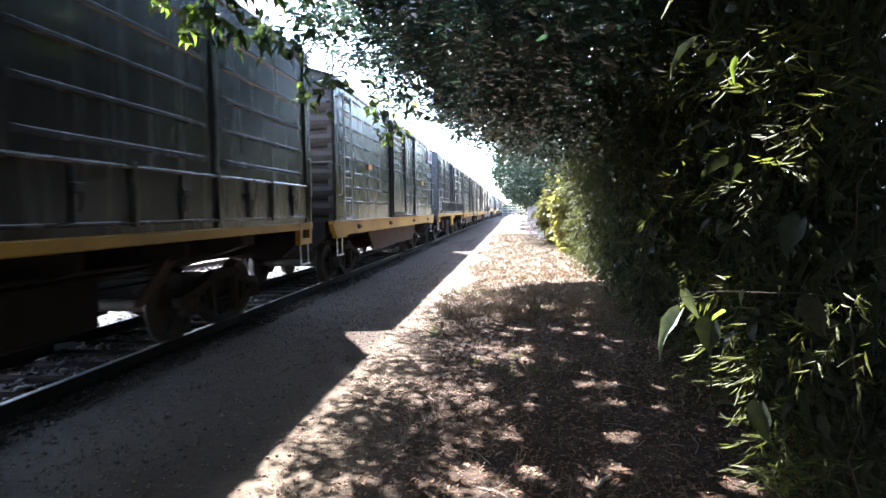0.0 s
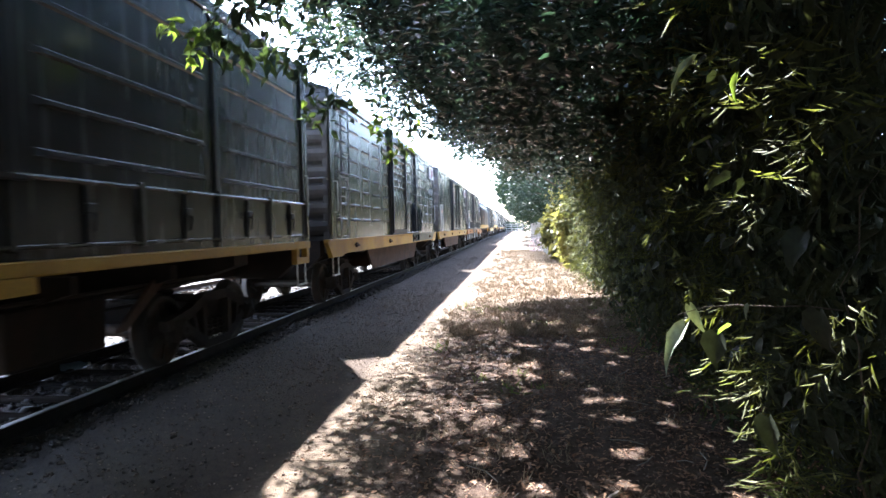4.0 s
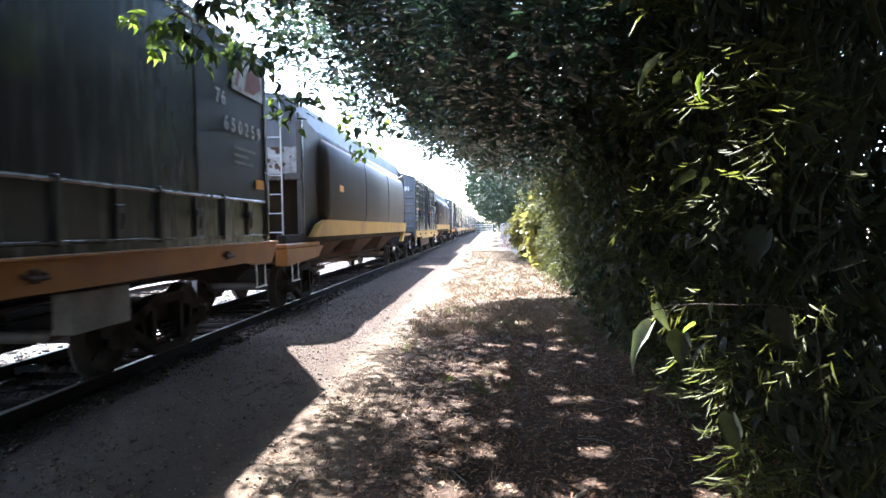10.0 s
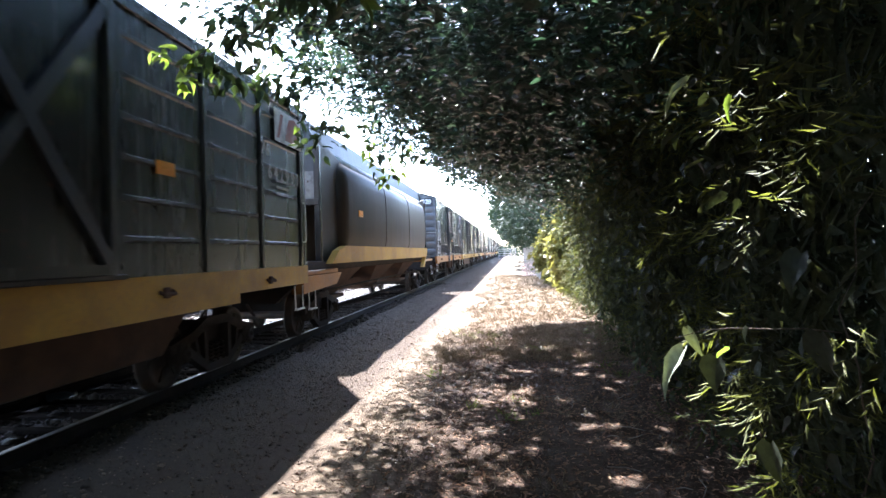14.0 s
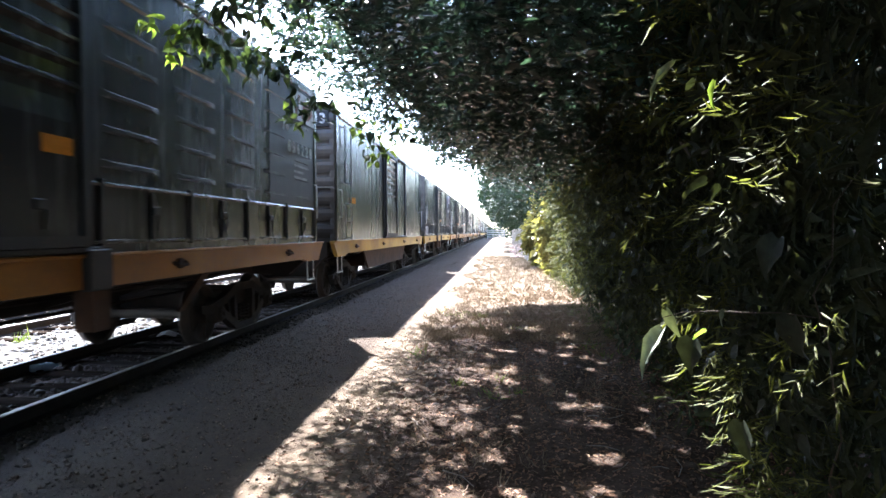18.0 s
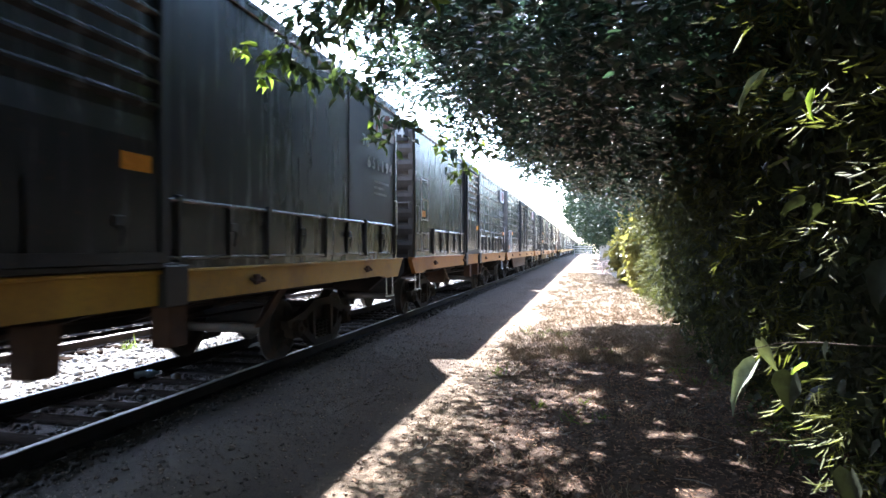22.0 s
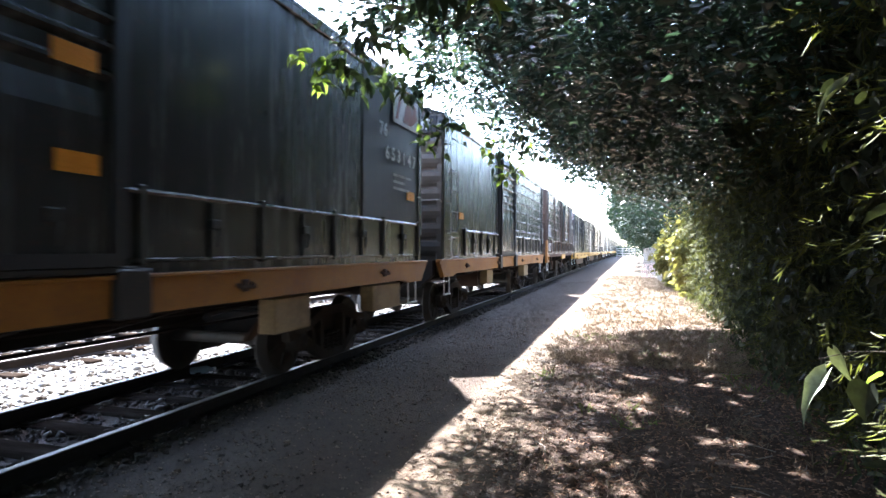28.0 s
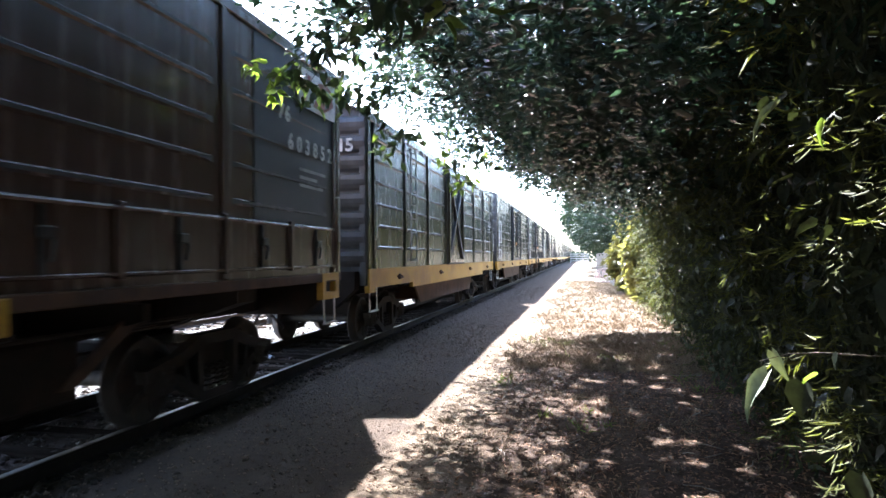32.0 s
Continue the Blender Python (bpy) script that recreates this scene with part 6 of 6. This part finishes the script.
def vines():
    """Climber with broad glossy leaves before the bamboo; the leaves nearest the path singly."""
    v = empty("vine")
    tagged(v, "climbing vine with broad glossy heart-shaped leaves over bamboo", "vine")
    stem = Mesh()
    limb(stem, (1.6, 2.3, -0.05), (1.3, 2.1, 1.4), 0.005, 0.003, 1, 0.0, 8, 0.03)
    limb(stem, (1.3, 2.1, 1.4), (1.6, 1.9, 2.5), 0.003, 0.002, 2, 0.05, 8, 0.03)
    limb(stem, (1.3, 2.08, 1.32), (0.72, 2.06, 1.31), 0.003, 0.0015, 3, 0.04, 5, 0.02)
    part("stem", stem.data("stem", M["bark"], True), v)
    big = [
        ((0.755, 2.06, 1.275), (-0.105, -0.06, -0.15), (-0.5, -0.45, 0.6), 0.2, 0.075, "paleleaf"),
        ((0.774, 2.10, 1.345), (0.05, -0.04, -0.12), (-0.5, -0.6, 0.4), 0.13, 0.045, "paleleaf"),
        ((0.89, 2.0, 1.28), (-0.5, 0.1, -0.35), (-0.3, 0.5, 0.9), 0.07, 0.05, "bright"),
        ((0.915, 1.9, 1.37), (-0.1, 0.0, -0.5), (-0.6, -0.5, 0.5), 0.06, 0.02, "paleleaf"),
        ((0.64, 1.5, 2.10), (-0.07, 0.0, -0.075), (-0.6, -0.3, 0.6), 0.12, 0.036, "paleleaf"),
        ((0.75, 1.5, 2.05), (-0.1, 0.1, -0.7), (-0.5, -0.3, 0.6), 0.08, 0.03, "bright"),
        ((0.71, 1.44, 1.77), (-0.65, 0.1, -0.35), (-0.3, 0.6, 0.7), 0.07, 0.055, "vine"),
        ((0.745, 1.44, 1.755), (-0.5, 0.0, -0.6), (-0.3, 0.7, 0.6), 0.06, 0.045, "vine"),
        ((0.80, 1.85, 1.28), (-0.1, 0.1, -0.9), (-0.5, -0.5, 0.5), 0.13, 0.11, "vine"),
        ((0.92, 1.50, 1.62), (-0.3, 0.1, -0.85), (-0.6, -0.4, 0.5), 0.13, 0.10, "vine"),
        ((0.98, 1.55, 1.40), (0.2, 0.1, -0.85), (-0.7, -0.3, 0.5), 0.15, 0.11, "vine"),
        ((0.90, 1.70, 1.05), (0.1, -0.1, -0.85), (-0.7, -0.3, 0.5), 0.14, 0.10, "vine"),
    ]
    for base, way, up, ln, wd, mt in big:
        leaf_object(v, base, way, up, ln, wd, mt, {"bright": "young yellow-green leaf", "paleleaf": "pale shining leaf"}.get(mt, ""))
    r = np.random.default_rng(77)
    n = 420
    y, z = r.uniform(0.9, 7.5, n), r.uniform(0.3, 3.0, n)
    x = hedge_face(y, z) + r.uniform(-0.02, 0.32, n)
    p = np.stack([x, y, z], -1)
    p = p[(y > 2.3) & (np.sin(2.3 * y + 3.1 * z) > -0.1)]
    n = len(p)
    ln = r.uniform(0.08, 0.15, n)
    data = leaves("hanging_leaves", p, unit(r.normal(size=(n, 3)) * (0.4, 0.6, 0.3) + (-0.2, 0, -0.8)), unit(r.normal(size=(n, 3)) * 0.5 + (-0.8, 0, 0.4)), ln, ln * 0.8, M["vine"], HEART, HEART_FACES)
    part("hanging_leaves", data, v)["kind"] = "stuff"


def hanging_branch(name, label, stems, clusters, seed, bright=0.5):
    """A bough end that hangs into the view, with its larger leaves singly."""
    b = empty(name)
    tagged(b, label, "branch")
    m = Mesh()
    for k, (a, c) in enumerate(stems):
        limb(m, a, c, 0.008, 0.0025, seed + k, 0.03, 6, 0.03)
    part("twig", m.data("twig", M["bark"], True), b)
    r = np.random.default_rng(seed)
    for c, n, spread, size, green in clusters:
        for _ in range(n):
            base = np.array(c) + r.normal(0, spread, 3)
            way = r.normal(size=3) * (0.6, 0.6, 0.35) + (0, 0, -0.45)
            up = r.normal(size=3) * 0.5 + (0, 0, 0.7)
            leaf_object(b, base, way, up, size * r.uniform(1.0, 1.5), size * 0.78, "bright" if r.random() < green else "darkleaf")
    return b


near_trees()
unseen_rear_trees()
far_trees()
bamboo_clumps()
vines()
hanging_branch("hanging_branch", "thin leafy twig hanging beside the train with sunlit tips",
               [((-0.9, 4.6, 4.2), (-2.0, 4.75, 3.75)), ((-2.0, 4.75, 3.75), (-2.72, 5.0, 3.38)), ((-1.6, 4.7, 3.9), (-2.35, 5.0, 3.3)), ((-2.4, 4.9, 3.5), (-2.74, 5.0, 3.2))],
               [((-2.86, 5.0, 3.48), 7, 0.045, 0.11, 1.0), ((-2.70, 5.0, 3.40), 8, 0.06, 0.12, 0.9), ((-2.72, 5.0, 3.24), 5, 0.04, 0.10, 0.9), ((-2.50, 5.0, 3.44), 22, 0.08, 0.11, 0.1), ((-2.36, 5.0, 3.28), 22, 0.09, 0.11, 0.05),
                ((-2.22, 5.0, 3.55), 30, 0.12, 0.12, 0.0), ((-1.98, 4.95, 3.66), 24, 0.12, 0.12, 0.0), ((-1.6, 4.75, 3.8), 22, 0.16, 0.12, 0.0)], 501)
hanging_branch("hanging_branch", "leafy twig drooping in front of the wagons with pale tips",
               [((-0.6, 8.6, 4.3), (-1.4, 8.9, 3.55)), ((-1.4, 8.9, 3.55), (-1.68, 9.0, 2.85))],
               [((-1.88, 8.95, 3.14), 16, 0.12, 0.11, 0.8), ((-1.66, 9.0, 2.82), 20, 0.11, 0.11, 0.85), ((-1.55, 8.9, 3.2), 34, 0.18, 0.11, 0.2), ((-1.2, 8.8, 3.5), 40, 0.22, 0.11, 0.05)], 502)
hanging_branch("hanging_branch", "dark leafy twig reaching out over the wagon roofs",
               [((-1.2, 6.4, 4.6), (-2.1, 6.5, 3.9)), ((-2.1, 6.5, 3.9), (-2.55, 6.9, 3.5)), ((-2.3, 6.8, 3.7), (-2.4, 7.4, 3.2))],
               [((-2.55, 6.5, 3.6), 24, 0.12, 0.12, 0.0), ((-2.36, 6.6, 3.5), 24, 0.11, 0.12, 0.0), ((-2.46, 7.4, 3.22), 20, 0.12, 0.12, 0.05), ((-2.2, 7.4, 3.25), 22, 0.13, 0.12, 0.0), ((-1.95, 7.4, 3.3), 16, 0.12, 0.12, 0.0), ((-2.0, 6.6, 3.9), 30, 0.18, 0.12, 0.0)], 503)
hanging_branch("hanging_branch", "sunlit yellow-green leaves hanging from the bough overhead",
               [((0.2, 2.9, 3.5), (-0.52, 2.6, 2.92)), ((-0.3, 2.75, 3.1), (-0.95, 2.65, 2.98))],
               [((-0.53, 2.6, 2.87), 3, 0.025, 0.11, 1.0), ((-0.36, 2.6, 2.88), 2, 0.03, 0.09, 1.0), ((-0.74, 2.65, 2.96), 16, 0.09, 0.11, 0.0), ((-1.0, 2.7, 2.94), 8, 0.07, 0.08, 0.7), ((-0.1, 2.6, 2.9), 8, 0.1, 0.09, 0.2)], 504)


# ---- by the path ----
def blades(name, label, n, x0, x1, y0, y1, height, material, seed, keep=None, power=1.0, tuft=10):
    r = np.random.default_rng(seed)
    k = n // tuft
    c = np.stack([r.uniform(x0, x1, k), y0 + (y1 - y0) * r.uniform(0, 1, k) ** power], -1)
    if keep is not None:
        c = c[keep(c[:, 0], c[:, 1])]
    p = np.repeat(c, tuft, 0) + r.normal(0, 0.05, (len(c) * tuft, 2))
    base = np.concatenate([p, ground_height(p[:, :1], p[:, 1:])], 1)
    way = unit(r.normal(size=base.shape) * (0.75, 0.75, 0.2) + (0, 0, 0.75))
    ln = height * r.lognormal(0, 0.35, len(base))
    data = leaves(name, base, way, unit(r.normal(size=base.shape)), ln, np.full(len(base), 0.0045) + ln * 0.015, M[material], BLADE, BLADE_FACES)
    return tagged(new(name, data), label, "grass", kind="stuff")


def litter():
    r = np.random.default_rng(31)
    n = 24000
    x, y = r.uniform(-1.5, 2.2, n), 1.5 + 16 * r.uniform(0, 1, n) ** 1.5
    some = x + 0.25 * np.sin(1.7 * y) > r.uniform(-1.6, 0.4, n)
    x, y = x[some], y[some]
    n = len(x)
    p = np.stack([x, y, ground_height(x, y) + 0.006], -1)
    ln = r.uniform(0.015, 0.06, n) ** 1.0
    way = unit(r.normal(size=(n, 3)) * (1, 1, 0.3) + (0, 0, 0.12))
    data = leaves("leaf_litter", p, way, unit(r.normal(size=(n, 3)) * 0.3 + (0, 0, 1)), ln, ln * r.uniform(0.25, 0.6, n), M["litter"])
    tagged(new("leaf_litter", data), "brown dry fallen leaves scattered over the soil path", "leaf litter", kind="stuff")
    m = Mesh()
    rr = random.Random(8)
    for _ in range(60):
        cx, cy, a, l = rr.uniform(-1.2, 1.8), rr.uniform(2.2, 11), rr.uniform(0, 3.14), rr.uniform(0.1, 0.35)
        z = float(ground_height(np.array(cx), np.array(cy))) + 0.008
        m.tube([(cx, cy, z), (cx + l * 0.5 * math.cos(a), cy + l * 0.5 * math.sin(a), z + 0.006), (cx + l * math.cos(a + 0.2), cy + l * math.sin(a + 0.2), z)], 0.004, 5)
    tagged(new("fallen_twigs", m.data("fallen_twigs", M["timber"])), "thin grey fallen twigs lying on the path", "twigs", kind="stuff")


def sunlit_bush():
    b = empty("bush")
    b.location = (1.9, 27.5, 0)
    tagged(b, "sunlit yellow-green bush with broad leaves beside the path", "bush")
    r = np.random.default_rng(91)
    n = 2600
    y = r.uniform(22.0, 31.5, n)
    z = r.uniform(0.1, 3.7, n)
    x = 1.85 - 0.03 * (y - 27) - 0.25 * np.sin(0.9 * y) - 0.25 * np.sin(2.2 * z + y) + 0.1 * (z - 1.5) ** 2 + np.abs(r.normal(0, 0.35, n)) + 0.12 * z * 0
    c = np.stack([x, y, z], -1)[(np.sin(2.1 * y + 3.3 * z) + r.normal(0, 0.6, n)) > -0.5]
    data = leaves("foliage", *twigs_of_leaves(c, 6, 0.2, 0.20, 0.75, 0.3, 92), M["bushleaf"], HEART, HEART_FACES)
    data.transform(Matrix.Translation(-Vector(b.location)))
    part("foliage", data, b)
    m = Mesh()
    for k in range(6):
        limb(m, (0.5, -3 + k * 1.2, -0.1), (0.1 + 0.1 * k, -3.2 + k * 1.3, 2.6), 0.03, 0.008, 600 + k)
    part("stems", m.data("stems", M["bark"], True), b)


def wire_fence():
    """Concrete posts with strained wires and mesh along the path edge."""
    f = empty("wire_fence")
    tagged(f, "low wire fence on grey posts beside the sunlit path", "fence")
    pd = Mesh().box(-0.05, 0.05, -0.05, 0.05, -0.2, 1.9, 0.012).data("post", M["concrete"])
    wires = Mesh()
    for k in range(14):
        part("post", pd, f, at=pose(1.75 - 0.01 * k, 35 + 2.6 * k, 0))
    for z in (0.3, 0.7, 1.1, 1.5, 1.8):
        wires.tube([(1.75, 35, z), (1.685, 52, z), (1.62, 68.8, z)], 0.006, 4)
    for y in np.arange(35, 68, 0.3):
        x = 1.75 - 0.0038 * (y - 35)
        wires.tube([(x, y, 0.05), (x, y + 0.28, 1.85)], 0.003, 3)
        wires.tube([(x, y + 0.28, 0.05), (x, y, 1.85)], 0.003, 3)
    part("wire_mesh", wires.data("wire_mesh", M["fence"]), f)


def white_railing():
    """Crossing barrier of white rails at the end of the path."""
    f = empty("railing")
    f.location = (-0.6, 150, 0)
    tagged(f, "pale weathered railing at the far end of the path", "railing")
    pd = Mesh().box(-0.07, 0.07, -0.06, 0.06, -0.2, 2.2, 0.012).data("post", M["faded"])
    rd = Mesh().box(-2.1, 2.1, -0.03, 0.03, -0.08, 0.08, 0.012).data("rail", M["faded"])
    for x in (-2.0, -0.7, 0.7, 2.0):
        part("post", pd, f, at=pose(x, 0, 0))
    for z in (0.5, 1.05, 1.6, 2.1):
        part("rail", rd, f, at=pose(0, -0.09, z))


def log_pile():
    """Grey boards stacked against the fence, and a pale tangle before them."""
    p = empty("board_stack")
    p.location = (1.25, 50, 0)
    tagged(p, "stack of weathered grey boards beside the fence", "boards")
    bd = Mesh().box(-0.75, 0.75, -0.12, 0.12, -0.03, 0.03, 0.006).data("board", M["timber"])
    rr = random.Random(3)
    for k in range(7):
        part("board", bd, p, at=pose(rr.uniform(-0.15, 0.15), rr.uniform(-0.1, 0.1), 0.04 + 0.15 * k, 0, rr.uniform(-3, 3), rr.uniform(-8, 8)))
        if k < 6:
            part("spacer", once("spacer", lambda: Mesh().box(-0.05, 0.05, -0.15, 0.15, -0.045, 0.045, 0.006).data("spacer", M["timber"])), p, at=pose(-0.4 + 0.8 * (k % 2), 0, 0.115 + 0.15 * k))
    t = empty("scrap_heap")
    t.location = (1.35, 40, 0)
    tagged(t, "heap of pale pinkish scrap hoops and wire", "scrap")
    for k in range(7):
        r0 = rr.uniform(0.28, 0.5)
        c = Vector((rr.uniform(-0.4, 0.4), rr.uniform(-0.3, 0.3), 0.32 + rr.uniform(0, 0.12)))
        tilt = Euler((rr.uniform(0.5, 1.6), rr.uniform(-0.5, 0.5), rr.uniform(0, 3.1))).to_matrix()
        m = Mesh().tube([c + tilt @ Vector((r0 * math.cos(a), r0 * math.sin(a), 0)) for a in np.linspace(0, 2 * math.pi, 17)], 0.022, 5)
        part("hoop", m.data("hoop", M["paperpink"]), t)
    m = Mesh().box(-0.5, 0.5, -0.3, 0.3, -0.02, 0.1, 0.04)
    part("base", m.data("base", M["paperpink"]), t)


def bottle(at, label):
    m = Mesh()
    m.lathe([(-0.15, 0.0), (-0.15, 0.03), (-0.145, 0.045), (-0.05, 0.047), (-0.04, 0.042), (0.0, 0.047), (0.06, 0.045), (0.11, 0.018), (0.14, 0.015), (0.14, 0.0)], (0, 0), 16)
    b = empty("bottle")
    b.matrix_local = at
    tagged(b, label, "bottle")
    part("bottle_body", m.data("bottle_body", M["plastic"], True), b)
    part("cap", Mesh().lathe([(0.135, 0.0), (0.135, 0.019), (0.165, 0.019), (0.165, 0.0)], (0, 0), 12).data("cap", M["white"]), b)


def rubbish():
    bottle(pose(-5.5, 6.95, -0.015, 0, 0, 60) @ Matrix.Scale(1.15, 4), "crushed pale blue plastic bottle lying between the rails")
    s = Mesh()
    pts = [(-0.16, -0.10, 0.0), (0.0, -0.12, 0.05), (0.17, -0.08, 0.01), (-0.14, 0.02, 0.06), (0.01, 0.0, 0.10), (0.15, 0.03, 0.05), (-0.17, 0.12, 0.01), (0.0, 0.13, 0.06), (0.16, 0.12, 0.0)]
    s.poly(pts, [(0, 1, 4, 3), (1, 2, 5, 4), (3, 4, 7, 6), (4, 5, 8, 7)])
    s.poly([(x, y, z + 0.006) for x, y, z in pts], [(0, 1, 4, 3), (1, 2, 5, 4), (3, 4, 7, 6), (4, 5, 8, 7)])
    ob = new("paper_scrap", s.data("paper_scrap", M["white"]))
    ob.location = (-5.3, 9.5, -0.055)
    tagged(ob, "crumpled pale paper scrap lying between the rails", "litter")
    stones("soil_clods", 9000, -1.5, 2.0, 1.6, 13, 0.009, M["clod"], "small brown soil clods and grit on the path", 9, 0.0, None, 1.4)
    stones("grit_clods", 3200, -4.4, -1.5, 2.0, 15, 0.012, M["clod"], "loose brown soil clods and grit beside the track", 19, 0.0, None, 1.5)
    g = new("fallen_stick", Mesh().tube([(0, 0, 0.015), (0.05, 0.1, 0.02), (0.12, 0.19, 0.015)], 0.013, 7).data("fallen_stick", M["timber"]))
    g.location = (0.62, 3.35, 0.0)
    tagged(g, "short broken grey stick lying on the path", "stick")


def far_woods():
    """Treetops along the horizon past the crossing."""
    r = np.random.default_rng(55)
    n = 1500
    x = r.uniform(-14, 40, n)
    y = 185 + r.uniform(-12, 12, n)
    z = r.uniform(0, 1, n) * (4.5 + 2.0 * np.sin(0.35 * x) + 1.2 * np.sin(1.1 * x + 1))
    c = np.stack([x, y, np.abs(z) + 0.3], -1)
    data = leaves("far_woods", *twigs_of_leaves(c, 10, 0.9, 0.55, 0.7, 0.1, 56), M["distant"])
    tagged(new("far_woods", data), "hazy distant treetops along the horizon", "woods", kind="stuff")


def shaded(x, y):
    return y - 12.5 < 0.9 * x


litter()
blades("dry_grass", "straw-dry grass in the sun along the path", 48000, -1.2, 2.6, 9.0, 42, 0.085, "straw", 61, lambda x, y: (x > -1.0 + 0.25 * np.sin(y)) & (x < 2.1 + 0.03 * y), 1.3)
blades("dry_grass", "short dry grass tufts in the dappled shade", 7000, -1.3, 1.6, 2.2, 11, 0.055, "straw", 62, lambda x, y: np.sin(2.7 * x + 1.9 * y) > 0.2, 1.2)
blades("green_grass", "sparse green grass tufts in the dappled shade", 1500, -1.2, 2.0, 5.5, 13, 0.10, "grass", 63, lambda x, y: np.sin(2.1 * x + 1.3 * y) + np.sin(3.3 * y) > 1.0)
blades("weed", "green weed growing in the pale ballast between the tracks", 24, -7.56, -7.5, 8.95, 9.05, 0.2, "grass", 64, None, 1.0, 12)
sunlit_bush()
wire_fence()
white_railing()
log_pile()
rubbish()
far_woods()


# ---- what moves ----
def steady(ob):
    """Even speed between the rows."""
    keys = ob.animation_data
    for curve in keys.action.layers[0].strips[0].channelbag(keys.action_slot).fcurves:
        for k in curve.keyframe_points:
            k.interpolation = "LINEAR"


def motions():
    start = {}
    for car, y in CARS:
        start[car] = y
        walk(car, [(0, pose(TRACK_X, y, RAIL_Z)), (32, pose(TRACK_X, y - 32 * V, RAIL_Z))])
        steady(car)
    for w, car, y_on, y_local in WHEELS:
        t_in, t_out = (start[car] + y_on - 30) / V, (start[car] + y_on + 3) / V
        f0, f1 = max(0, math.ceil(t_in * FPS)), min(32 * FPS, math.floor(t_out * FPS))
        if f1 - f0 < 4:
            continue
        rows = []
        frames = list(range(f0, f1 + 1, 2))
        if f0 > 0:
            frames.insert(0, 0)
        if frames[-1] < 32 * FPS:
            frames.append(32 * FPS)
        for f in frames:
            turn = math.degrees(V * min(max(f, f0), f1) / FPS / WHEEL_R)
            rows.append((f / FPS, pose(0, y_local, WHEEL_R, turn, 0, 0)))
        walk(w, rows)
        steady(w)


motions()
